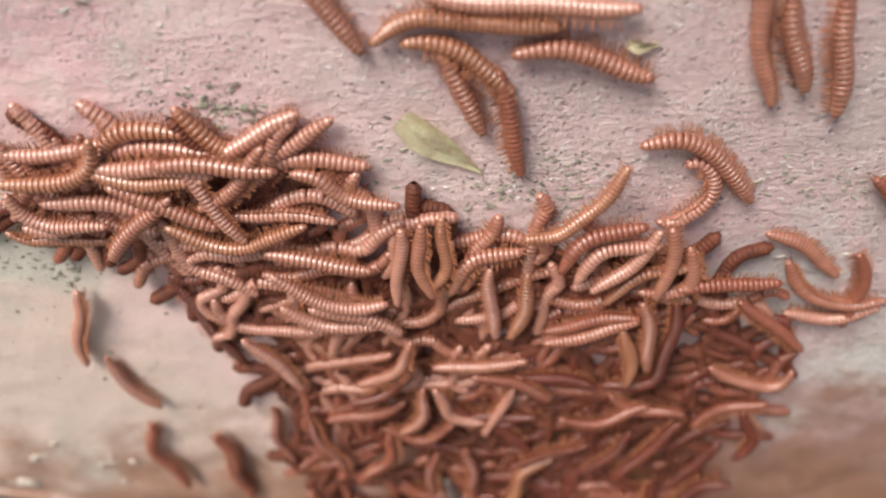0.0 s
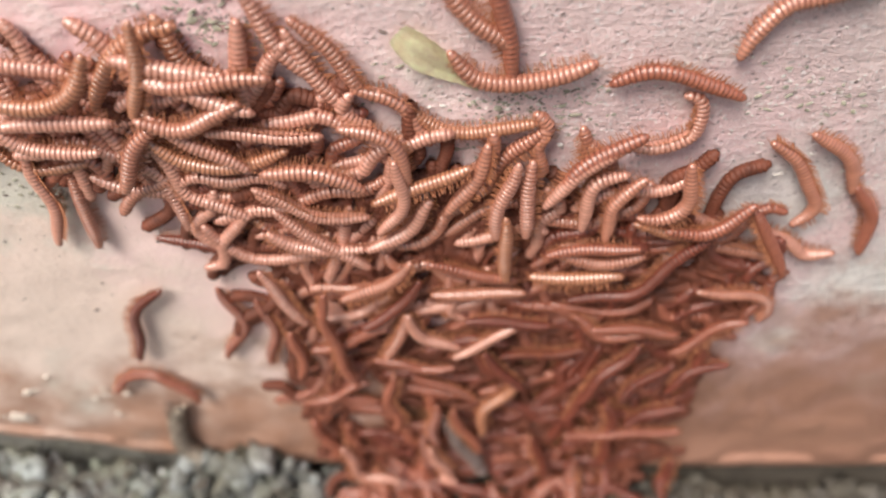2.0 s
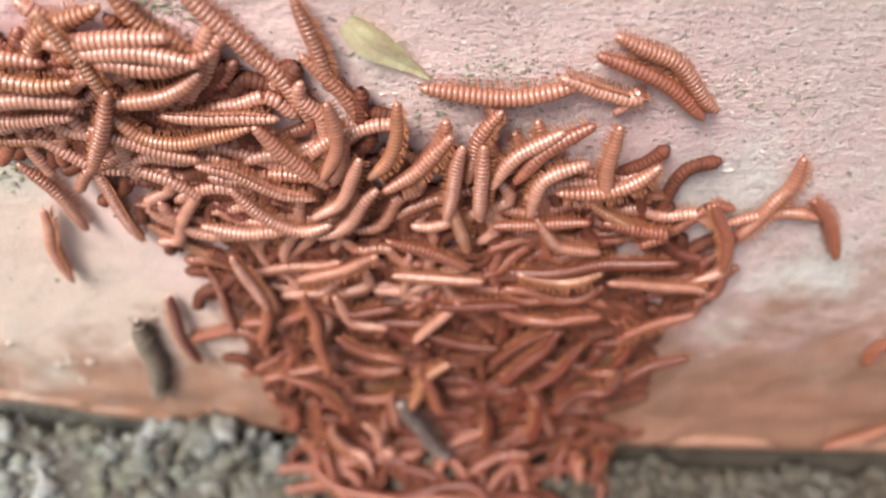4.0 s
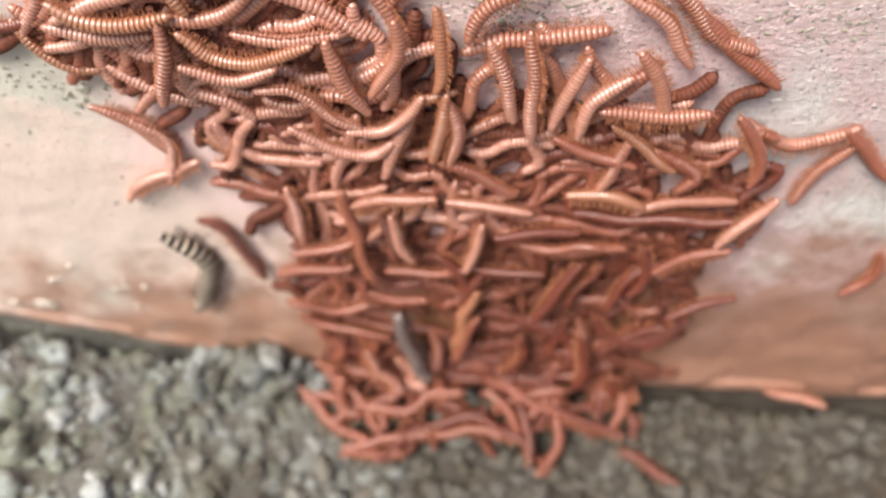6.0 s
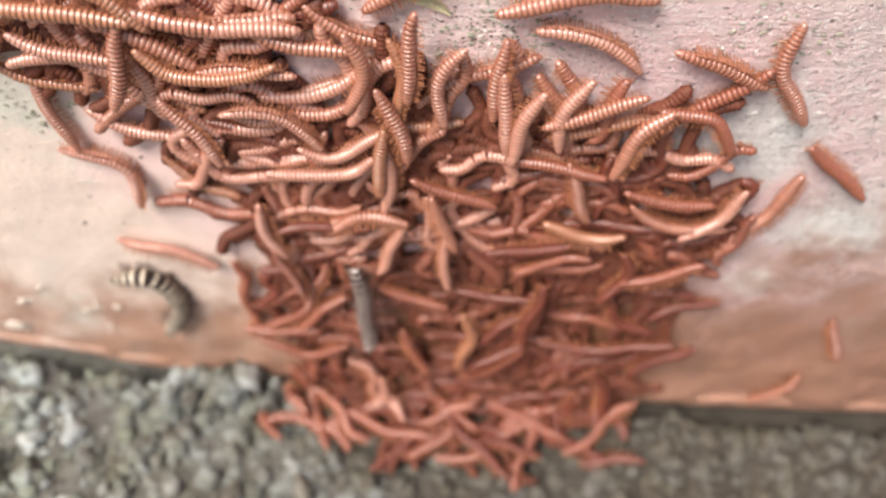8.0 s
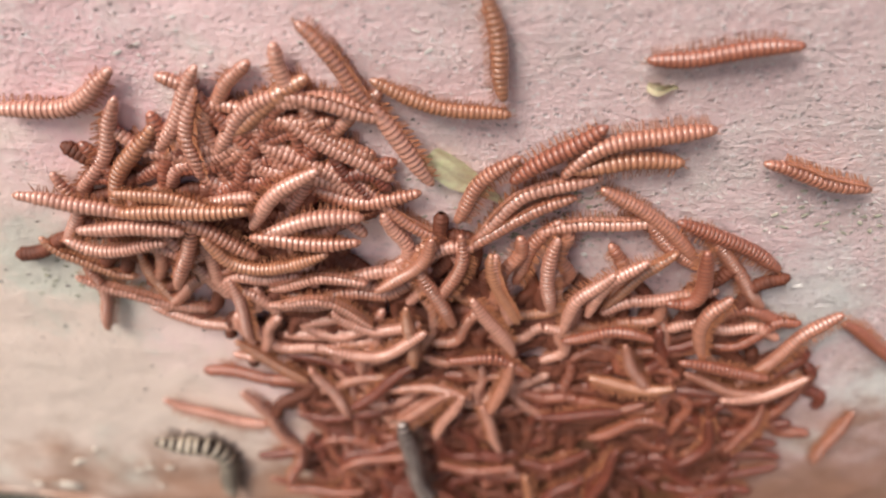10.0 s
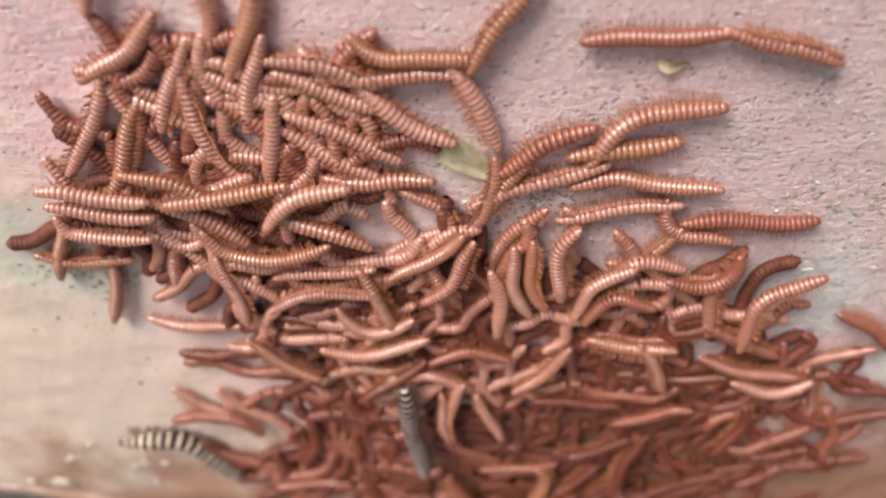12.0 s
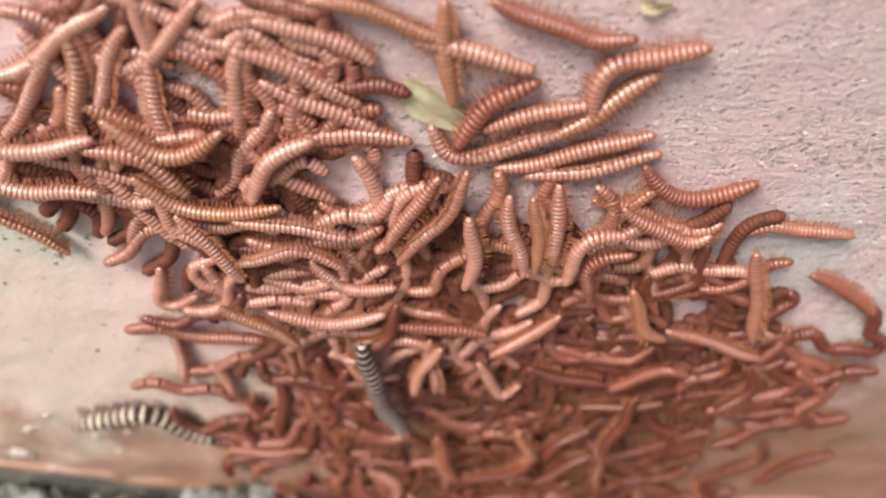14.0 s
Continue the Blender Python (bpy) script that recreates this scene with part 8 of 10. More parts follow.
millipede(2.14, 40.5, 4, 0, [
    (0, 3.6, -30.7, -36.5, -21.6, -36, -12.5, -35.4, -3.6, -33.6, 4.9, -30.4),
    (1, 3.6, -42.4, -37.7, -33.3, -37.1, -24.2, -36.5, -15.3, -34.8, -6.7, -31.6),
    (5, 3.6, -25.5, -41, -16.4, -40.5, -7.4, -39.9, 1.6, -38.2, 10.1, -34.9),
    (6.2, 3.4, -38.4, -61, -29.3, -60.5, -20.2, -59.9, -11.3, -58.2, -2.8, -54.9),
    (7.5, 8.8, -31, -46.8, -22.8, -52.5, -14.1, -57.4, -4.4, -59.7, 5.4, -61.4),
    (8.5, 3.6, -30.3, -27.5, -22.1, -33.2, -13.4, -38, -3.7, -40.4, 6.1, -42),
    (12.5, 3.6, -30.3, -27.5, -22.1, -33.2, -13.4, -38, -3.7, -40.4, 6.1, -42),
    (14, 3.6, -7.6, -32.1, 0.6, -37.9, 9.3, -42.7, 19, -45, 28.9, -46.7)])
millipede(1.98, 26.0, 4, 0, [
    (0, 3.6, 6.2, -41.4, 0.1, -41.2, -5.9, -41, -12, -40.8, -18.1, -40.5),
    (2, 3.6, -6.3, -37.4, -12.4, -37.2, -18.4, -37, -24.5, -36.7, -30.6, -36.5),
    (5, 3.6, -6.3, -37.4, -12.4, -37.2, -18.4, -37, -24.5, -36.7, -30.6, -36.5),
    (6.2, 3.4, -15.8, -66.6, -21.9, -66.4, -27.9, -66.1, -34, -65.9, -40.1, -65.7),
    (7.5, 3.6, -6.3, -37.4, -12.4, -37.2, -18.4, -37, -24.5, -36.7, -30.6, -36.5),
    (8.5, 3.6, -6.3, -37.4, -12.4, -37.2, -18.4, -37, -24.5, -36.7, -30.6, -36.5),
    (9, 3.6, 2.3, -37, -3.8, -36.8, -9.8, -36.6, -15.9, -36.4, -22, -36.1),
    (14, 3.6, -6.3, -37.4, -12.4, -37.2, -18.4, -37, -24.5, -36.7, -30.6, -36.5)])
millipede(2.09, 26.0, 4, 10, [
    (0, 3.6, 22.6, -44.6, 24.3, -47.1, 26, -49.6, 27.7, -52.2, 29.5, -54.7),
    (5, 3.6, 22.6, -44.6, 24.3, -47.1, 26, -49.6, 27.7, -52.2, 29.5, -54.7),
    (6.2, 7.8, 22.6, -44.6, 24.3, -47.1, 26, -49.6, 27.7, -52.2, 29.5, -54.7),
    (7.5, 3.4, 12.2, -57.9, 15, -57.9, 17.9, -58, 20.7, -58, 23.6, -58.1),
    (14, 3.6, 12.2, -57.9, 15, -57.9, 17.9, -58, 20.7, -58, 23.6, -58.1)])
millipede(1.78, 26.0, 3, 25, [
    (0, 3.6, 36, -67.1, 35.3, -62.8, 34.5, -58.5, 33.8, -54.2, 33, -49.9),
    (5, 3.6, 36, -67.1, 35.3, -62.8, 34.5, -58.5, 33.8, -54.2, 33, -49.9),
    (6.2, 8.2, 36, -67.1, 35.3, -62.8, 34.5, -58.5, 33.8, -54.2, 33, -49.9),
    (7.5, 8.5, 41.5, -60.5, 38.8, -55.9, 35.8, -51.4, 31.1, -49, 25.8, -48.1),
    (8.5, 7.7, 38.2, -57.9, 32.6, -58.4, 27, -58.9, 21.4, -59.4, 15.8, -59.9),
    (9, 3.6, 23.3, -47.6, 17.7, -48.1, 12.1, -48.5, 6.5, -49, 0.9, -49.5),
    (11.5, 3.6, 21.4, -53.6, 15.8, -54, 10.2, -54.5, 4.6, -55, -1, -55.5),
    (14, 3.6, 21.4, -53.6, 15.8, -54, 10.2, -54.5, 4.6, -55, -1, -55.5)])
millipede(1.82, 48.6, 4, -80, [
    (0, 3.6, -56.3, 32.1, -46.6, 38.2, -39.1, 46.6, -35.2, 57.4, -32, 68.3),
    (6.2, 3.6, -56.3, 32.1, -46.6, 38.2, -39.1, 46.6, -35.2, 57.4, -32, 68.3),
    (7.5, 9.2, -56.3, 32.1, -46.6, 38.2, -39.1, 46.6, -35.2, 57.4, -32, 68.3),
    (8.5, 3.6, -56.3, 32.1, -46.6, 38.2, -39.1, 46.6, -35.2, 57.4, -32, 68.3),
    (14, 3.6, -56.3, 32.1, -46.6, 38.2, -39.1, 46.6, -35.2, 57.4, -32, 68.3)])
millipede(2.03, 50.0, 4, -80, [
    (0, 3.6, -33, 27.4, -32.2, 6.2, -30.1, -14.9, -19.5, -32.9, -0.5, -41.1),
    (1, 3.6, -35.1, 32, -34.4, 10.8, -32.3, -10.2, -21.7, -28.2, -2.6, -36.5),
    (6.2, 3.6, -33, 27.4, -32.2, 6.2, -30.1, -14.9, -19.5, -32.9, -0.5, -41.1),
    (7.5, 3.4, -65.1, 9.8, -64.3, -11.4, -62.3, -32.5, -51.6, -50.5, -32.6, -58.8),
    (8.5, 3.4, -69.3, -4.8, -67.8, -13.2, -66.2, -21.6, -64.6, -30, -63.1, -38.3),
    (9, 3.6, -34.9, 12.4, -33.3, 4, -31.7, -4.3, -30.2, -12.7, -28.6, -21.1),
    (11.5, 3.6, -31.8, -3.4, -30.2, -11.8, -28.7, -20.2, -27.1, -28.6, -25.5, -36.9),
    (14, 3.6, -33.2, 1.4, -31.7, -7, -30.1, -15.4, -28.5, -23.7, -27, -32.1)])
millipede(1.85, 50.0, 4, 0, [
    (0, 3.6, -31.8, 61.1, -33.1, 48.1, -34.5, 35.1, -36.5, 22.2, -38.8, 9.3),
    (1, 3.6, -36.3, 65.9, -37.6, 52.9, -39, 39.9, -41, 27, -43.3, 14.2),
    (6.2, 3.6, -36.3, 65.9, -37.6, 52.9, -39, 39.9, -41, 27, -43.3, 14.2),
    (7.5, 3.4, -57.4, 65.8, -58.6, 52.8, -60, 39.8, -62, 26.9, -64.4, 14.1),
    (8.5, 3.4, -64, 74.7, -62.7, 63.4, -61.5, 52.2, -60.6, 40.9, -59.8, 29.6),
    (9, 3.4, -57.4, 85.2, -54.5, 73.4, -51.8, 61.6, -49.2, 49.7, -46.7, 37.9),
    (11.5, 3.6, -49.4, 73.9, -46.5, 62.1, -43.8, 50.3, -41.2, 38.4, -38.7, 26.6),
    (14, 3.6, -49.4, 73.9, -46.5, 62.1, -43.8, 50.3, -41.2, 38.4, -38.7, 26.6)])
millipede(2.12, 40.2, 3, 75, [
    (0, 3.6, 63.2, -48, 64.6, -39.4, 66, -30.8, 67.4, -22.1, 68.8, -13.5),
    (6.2, 3.6, 63.2, -48, 64.6, -39.4, 66, -30.8, 67.4, -22.1, 68.8, -13.5),
    (7.5, 7.6, 63.2, -48, 64.6, -39.4, 66, -30.8, 67.4, -22.1, 68.8, -13.5),
    (8.5, 3.4, 79.9, -39.6, 77.9, -29.5, 76, -19.5, 74, -9.5, 72, 0.5),
    (14, 3.6, 79.9, -39.6, 77.9, -29.5, 76, -19.5, 74, -9.5, 72, 0.5)])
millipede(2.35, 26.0, 0, -80, [
    (0, 3.6, 54.9, 139.6, 52.8, 140.4, 50.7, 141.3, 48.6, 142.1, 46.5, 143),
    (2, 3.6, 88.8, 106.6, 86.7, 107.4, 84.5, 108.2, 82.4, 109.1, 80.3, 109.9),
    (5, 3.6, 54.9, 139.6, 52.8, 140.4, 50.7, 141.3, 48.6, 142.1, 46.5, 143),
    (6.2, 3.6, 70.3, 117.3, 68.2, 118.1, 66.1, 118.9, 64, 119.8, 61.8, 120.6),
    (7.5, 3.6, 54.9, 139.6, 52.8, 140.4, 50.7, 141.3, 48.6, 142.1, 46.5, 143),
    (8.5, 3.4, 105.5, 159.1, 103.4, 160, 101.3, 160.8, 99.2, 161.7, 97.1, 162.5),
    (11.5, 3.4, 76.4, 187.6, 68.4, 189.7, 60.5, 191.7, 52.6, 193.8, 44.7, 195.9),
    (14, 3.4, 82.1, 266.8, 79.3, 268.4, 76.5, 270, 73.8, 271.6, 71, 273.2)])
millipede(2.15, 26.0, 1, -30, [
    (0, 3.6, -103.5, 158.9, -101.8, 161.7, -100, 164.5, -99.3, 167.7, -100.1, 170.9),
    (7.5, 3.6, -103.5, 158.9, -101.8, 161.7, -100, 164.5, -99.3, 167.7, -100.1, 170.9),
    (8.5, 10.4, -103.5, 158.9, -101.8, 161.7, -100, 164.5, -99.3, 167.7, -100.1, 170.9),
    (9, 3.6, -103.5, 158.9, -101.8, 161.7, -100, 164.5, -99.3, 167.7, -100.1, 170.9),
    (14, 3.6, -103.5, 158.9, -101.8, 161.7, -100, 164.5, -99.3, 167.7, -100.1, 170.9)])
millipede(2.14, 26.0, 2, 0, [
    (0, 3.6, -55, 138.2, -59.5, 141.1, -63.7, 144.4, -67.7, 147.9, -71.7, 151.5),
    (1, 3.6, -79.3, 154.6, -83.8, 157.5, -88, 160.8, -92, 164.3, -96, 167.9),
    (2, 3.6, -55, 138.2, -59.5, 141.1, -63.7, 144.4, -67.7, 147.9, -71.7, 151.5),
    (5, 3.6, -79.3, 154.6, -83.8, 157.5, -88, 160.8, -92, 164.3, -96, 167.9),
    (7.5, 3.6, -55, 138.2, -59.5, 141.1, -63.7, 144.4, -67.7, 147.9, -71.7, 151.5),
    (11.5, 3.4, -102.6, 123.9, -101.1, 127.5, -99.7, 131.2, -98.2, 134.9, -96.7, 138.5),
    (12.5, 3.6, -116.1, 156.6, -114.6, 160.3, -113.2, 163.9, -111.7, 167.6, -110.2, 171.3),
    (14, 3.6, -83.4, 151.3, -81.9, 155, -80.5, 158.6, -79, 162.3, -77.5, 166)])
millipede(2.26, 35.9, 1, -80, [
    (0, 3.4, 32.5, 274.3, 23.9, 272.5, 15.5, 270, 7.6, 266.2, 0.6, 260.8),
    (7.5, 3.4, 32.5, 274.3, 23.9, 272.5, 15.5, 270, 7.6, 266.2, 0.6, 260.8),
    (8.5, 3.4, 32.5, 177, 23.9, 175.2, 15.5, 172.7, 7.6, 168.9, 0.6, 163.5),
    (9, 3.4, 27.8, 174.7, 19.6, 172.7, 11.7, 169.8, 6, 163.6, 1.7, 156.3),
    (11.5, 3.4, 19.8, 173.3, 16.6, 171.7, 13.4, 170, 10.1, 168.4, 6.9, 166.8),
    (12.5, 3.4, 26.2, 169.2, 19.7, 167.7, 13.2, 166.2, 6.9, 164.2, 1.3, 160.7),
    (14, 3.4, 26, 169.4, 17.4, 166, 8.7, 162.9, 0, 163.4, -4.5, 171.5)])
millipede(2.23, 35.1, 0, -80, [
    (0, 3.6, 27.6, 132.8, 19.6, 130.3, 11.8, 127.7, 4.8, 123.3, -1.1, 117.6),
    (6.2, 3.6, 27.6, 132.8, 19.6, 130.3, 11.8, 127.7, 4.8, 123.3, -1.1, 117.6),
    (7.5, 3.6, 26.4, 136.5, 18.5, 134.1, 10.7, 131.4, 3.7, 127.1, -2.3, 121.3),
    (8.5, 3.4, 32.2, 169.9, 24.3, 167.4, 16.4, 164.8, 9.5, 160.4, 3.5, 154.7),
    (9, 3.4, 29.8, 168.7, 21.3, 166.8, 13.2, 163.5, 7.2, 157.2, 1.8, 150.4),
    (11.5, 3.4, 9, 167.8, 6.3, 163.8, 3.5, 160, -0.1, 156.8, -3.8, 153.8),
    (12.5, 3.4, -5.4, 171.9, -1.1, 164.7, 0.5, 156.4, -3.2, 149.2, -9.7, 143.8),
    (14, 8.9, 3.1, 158.3, 0.4, 152, -2.8, 146, -6.7, 140.4, -10.7, 134.8)])
millipede(2.13, 31.0, 4, 25, [
    (0, 3.4, 53.3, 271.8, 59.6, 270.9, 65.9, 270, 72.1, 268.8, 78.3, 267.4),
    (8.5, 3.4, 53.3, 271.8, 59.6, 270.9, 65.9, 270, 72.1, 268.8, 78.3, 267.4),
    (9, 3.4, 53.3, 210.8, 59.6, 210, 65.9, 209, 72.1, 207.8, 78.3, 206.4),
    (11.5, 3.4, 15.6, 205.3, 21.8, 208.7, 27.8, 212.4, 33.6, 216.5, 39.3, 220.7),
    (12.5, 3.4, 30.9, 209.1, 38.4, 205.3, 45.8, 201.4, 53.1, 197.4, 60.4, 193.3),
    (14, 3.4, 9.2, 202.8, 16, 199.4, 22.7, 196, 29.7, 193.3, 37.1, 194.7)])
millipede(2.26, 32.8, 1, -15, [
    (0, 3.4, -106.2, 262, -99.3, 265.3, -93.3, 270, -88.2, 275.7, -84.2, 282.3),
    (8.5, 3.4, -106.2, 262, -99.3, 265.3, -93.3, 270, -88.2, 275.7, -84.2, 282.3),
    (9, 3.4, -106.2, 182.7, -99.3, 185.9, -93.3, 190.7, -88.2, 196.4, -84.2, 203),
    (11.5, 3.4, -103.7, 216.6, -97.8, 211.6, -92.7, 205.7, -85.7, 203.2, -77.9, 204.1),
    (12.5, 3.4, -103.7, 280.9, -97.8, 275.9, -92.7, 270, -85.7, 267.5, -77.9, 268.4),
    (14, 3.4, -103.7, 280.9, -97.8, 275.9, -92.7, 270, -85.7, 267.5, -77.9, 268.4)])
millipede(2.22, 32.1, 1, 75, [
    (0, 3.4, -96.5, 256.9, -91.4, 263.3, -86.7, 270, -82.9, 277.3, -79.5, 284.8),
    (8.5, 3.4, -96.5, 256.9, -91.4, 263.3, -86.7, 270, -82.9, 277.3, -79.5, 284.8),
    (9, 3.4, -96.5, 170.9, -91.4, 177.3, -86.7, 184, -82.9, 191.3, -79.5, 198.8),
    (11.5, 3.4, -96.5, 174.1, -92.4, 179.6, -88.5, 185.3, -85.4, 191.5, -82.9, 198),
    (12.5, 3.4, -99, 170.9, -93.8, 177.4, -89.1, 184.2, -85.3, 191.6, -81.7, 199),
    (14, 3.4, -97.7, 172, -93.9, 176.3, -90, 180.6, -86.5, 185.1, -83.3, 190)])
millipede(2.22, 26.0, 1, -80, [
    (0, 3.4, -79.2, 254.8, -73, 262.4, -67, 270, -61.2, 277.9, -55.6, 285.8),
    (8.5, 3.4, -79.2, 254.8, -73, 262.4, -67, 270, -61.2, 277.9, -55.6, 285.8),
    (9, 3.4, -79.2, 178.8, -73, 186.3, -67, 193.9, -61.2, 201.8, -55.6, 209.8),
    (11.5, 3.4, -70.3, 188.1, -68.6, 193.2, -66.8, 198.3, -65, 203.4, -62.9, 208.4),
    (12.5, 3.4, -74.6, 182.6, -71.4, 188.5, -68, 194.4, -64.5, 200.2, -61, 206),
    (14, 3.4, -73.9, 182.6, -72.7, 184.7, -71.5, 186.9, -70.3, 189, -69, 191.2)])
millipede(2.17, 26.0, 1, 0, [
    (0, 3.4, -24.1, 267.4, -29.6, 268.8, -35.2, 270, -40.8, 269.4, -46, 267.3),
    (8.5, 3.4, -24.1, 267.4, -29.6, 268.8, -35.2, 270, -40.8, 269.4, -46, 267.3),
    (9, 3.4, -24.1, 198.4, -29.6, 199.8, -35.2, 201, -40.8, 200.4, -46, 198.3),
    (11.5, 3.4, -21.9, 191, -27.1, 193.3, -32.3, 195.6, -37.7, 197.5, -43.1, 199.1),
    (12.5, 3.4, -22, 189.7, -27.6, 191.9, -33.2, 194.2, -38.5, 196.9, -43.6, 200.1),
    (14, 3.4, -13.8, 185.5, -19.9, 191.1, -26.7, 195.8, -34.5, 198.4, -42.7, 198.9)])
millipede(2.37, 26.0, 1, -80, [
    (0, 3.4, -25.9, 266.3, -28.8, 268.4, -31.9, 270, -35.4, 270.5, -38.9, 270.6),
    (8.5, 3.4, -25.9, 266.3, -28.8, 268.4, -31.9, 270, -35.4, 270.5, -38.9, 270.6),
    (9, 3.4, -25.9, 192.6, -28.8, 194.6, -31.9, 196.3, -35.4, 196.7, -38.9, 196.9),
    (11.5, 3.4, -17.6, 197.3, -25, 199.7, -32.2, 202.2, -39.7, 203.9, -47.4, 203.8),
    (12.5, 3.4, -27.2, 198.7, -31, 201.3, -34.9, 203.7, -39.5, 204.3, -44.1, 204),
    (14, 3.4, -27.2, 265, -31, 267.6, -34.9, 270, -39.5, 270.6, -44.1, 270.3)])
millipede(2.21, 29.3, 1, -50, [
    (0, 3.4, -24.7, 261.9, -27.4, 266.1, -30.4, 270, -34.3, 273.1, -38.4, 276),
    (8.5, 3.4, -24.7, 261.9, -27.4, 266.1, -30.4, 270, -34.3, 273.1, -38.4, 276),
    (9, 3.4, -24.7, 177.6, -27.4, 181.8, -30.4, 185.7, -34.3, 188.9, -38.4, 191.7),
    (11.5, 3.4, -16.1, 175.4, -24.2, 179, -32.2, 182.8, -39.9, 187.2, -46.7, 192.8),
    (12.5, 3.4, -16.8, 174.4, -22.6, 179.3, -28.4, 184.2, -34.8, 188.2, -42.3, 189.8),
    (14, 3.4, -21.5, 178.8, -26.1, 182.9, -30.9, 186.9, -36.4, 189.7, -42.4, 191.5)])
millipede(2.44, 26.0, 1, 45, [
    (0, 3.4, -21.7, 282.5, -19.6, 276.3, -17.4, 270, -15.3, 263.7, -13.1, 257.5),
    (8.5, 3.4, -21.7, 282.5, -19.6, 276.3, -17.4, 270, -15.3, 263.7, -13.1, 257.5),
    (9, 3.4, -21.7, 197.7, -19.6, 191.4, -17.4, 185.1, -15.3, 178.9, -13.1, 172.6),
    (11.5, 3.4, -20.6, 191, -17.6, 188.9, -14.5, 186.8, -11.2, 185.1, -7.7, 184.2),
    (12.5, 3.4, -24.8, 199.3, -22, 195.2, -19.3, 191, -16.4, 187, -12.7, 183.7),
    (14, 3.4, -24.8, 278.3, -22, 274.1, -19.3, 270, -16.4, 265.9, -12.7, 262.7)])
millipede(2.24, 26.0, 0, 75, [
    (0, 3.4, -32, 273.2, -31.6, 271.6, -31.2, 270, -30.9, 268.4, -30.5, 266.8),
    (8.5, 3.4, -32, 273.2, -31.6, 271.6, -31.2, 270, -30.9, 268.4, -30.5, 266.8),
    (9, 3.4, -32, 212.4, -31.6, 210.8, -31.2, 209.2, -30.9, 207.6, -30.5, 205.9),
    (11.5, 3.4, -29.9, 208.7, -27.4, 206.7, -24.9, 204.6, -22.4, 202.6, -20, 200.4),
    (12.5, 3.4, -20.7, 191.8, -17, 193.5, -13.2, 195.3, -9.6, 197.2, -5.9, 199.2),
    (14, 3.4, -20.7, 266.4, -17, 268.2, -13.2, 270, -9.6, 271.9, -5.9, 273.9)])
millipede(2.26, 26.0, 2, 75, [
    (0, 3.4, 9.3, 266.1, 8.9, 268.1, 8.6, 270, 8.2, 271.9, 7.8, 273.9),
    (8.5, 3.4, 9.3, 266.1, 8.9, 268.1, 8.6, 270, 8.2, 271.9, 7.8, 273.9),
    (9, 3.4, 9.3, 206.1, 8.9, 208, 8.6, 210, 8.2, 211.9, 7.8, 213.8),
    (11.5, 3.4, -1, 206.2, -1.3, 211, -1.6, 215.7, -2.4, 220.5, -3.4, 225.1),
    (12.5, 3.4, 0.3, 203.7, 4.3, 203.9, 8.2, 203.3, 11.7, 201.6, 15.3, 199.7),
    (14, 3.4, -1.3, 203.5, -1, 196.9, -0.6, 190.2, -0, 183.6, 0.5, 177)])
millipede(2.39, 26.0, 4, 0, [
    (0, 3.4, 10, 259.7, 16, 264.9, 21.9, 270, 27.9, 275.1, 33.9, 280.1),
    (8.5, 3.4, 10, 259.7, 16, 264.9, 21.9, 270, 27.9, 275.1, 33.9, 280.1),
    (9, 3.4, 10, 175.4, 16, 180.6, 21.9, 185.7, 27.9, 190.8, 33.9, 195.9),
    (11.5, 3.4, 6.7, 173.4, 10.9, 177.1, 15.4, 180.6, 20.3, 183.2, 25.5, 185.6),
    (12.5, 3.4, 4.9, 171, 9, 175.3, 13.5, 179.1, 19, 181.5, 24.6, 183.5),
    (14, 3.4, 4.4, 170.5, 5.8, 173.9, 7.5, 177.2, 10.5, 179.3, 13.9, 180.7)])
millipede(2.38, 26.0, 2, 45, [
    (0, 3.4, 49.5, 269, 43.9, 269.6, 38.3, 270, 32.7, 269.6, 27.2, 268.8),
    (8.5, 3.4, 49.5, 269, 43.9, 269.6, 38.3, 270, 32.7, 269.6, 27.2, 268.8),
    (9, 3.4, 49.5, 180.7, 43.9, 181.3, 38.3, 181.7, 32.7, 181.4, 27.2, 180.5),
    (11.5, 3.4, 42, 180.3, 37, 179.6, 32.1, 178.9, 27.1, 178.1, 22.2, 176.9),
    (12.5, 3.4, 39.4, 178.8, 37.3, 178.4, 35.2, 178, 33, 177.6, 30.9, 177.3),
    (14, 3.4, 38.4, 179.6, 36.4, 178, 34.5, 176.5, 32.5, 174.9, 30.6, 173.4)])
millipede(2.18, 36.7, 0, -30, [
    (0, 3.6, 38.4, 141.6, 41.4, 135.9, 44, 129.9, 45.7, 123.7, 47.3, 117.4),
    (1, 3.6, 26.1, 146.9, 29.2, 141.2, 31.7, 135.2, 33.5, 128.9, 35.1, 122.7),
    (2, 3.6, 37, 143.9, 40, 138.2, 42.6, 132.3, 44.3, 126, 45.9, 119.7),
    (6.2, 3.6, 26.1, 146.9, 29.2, 141.2, 31.7, 135.2, 33.5, 128.9, 35.1, 122.7),
    (8.5, 3.6, 37, 143.9, 40, 138.2, 42.6, 132.3, 44.3, 126, 45.9, 119.7),
    (9, 3.4, 42.7, 167, 45.8, 161.3, 48.4, 155.3, 50.1, 149.1, 51.7, 142.8),
    (11.5, 3.4, 27, 169.6, 34.9, 171.2, 42.9, 169.1, 50.9, 167.3, 58.9, 165.6),
    (14, 3.4, 11.2, 158.3, 20.2, 159.7, 28.9, 162.4, 37.4, 165.7, 45.8, 169.1)])
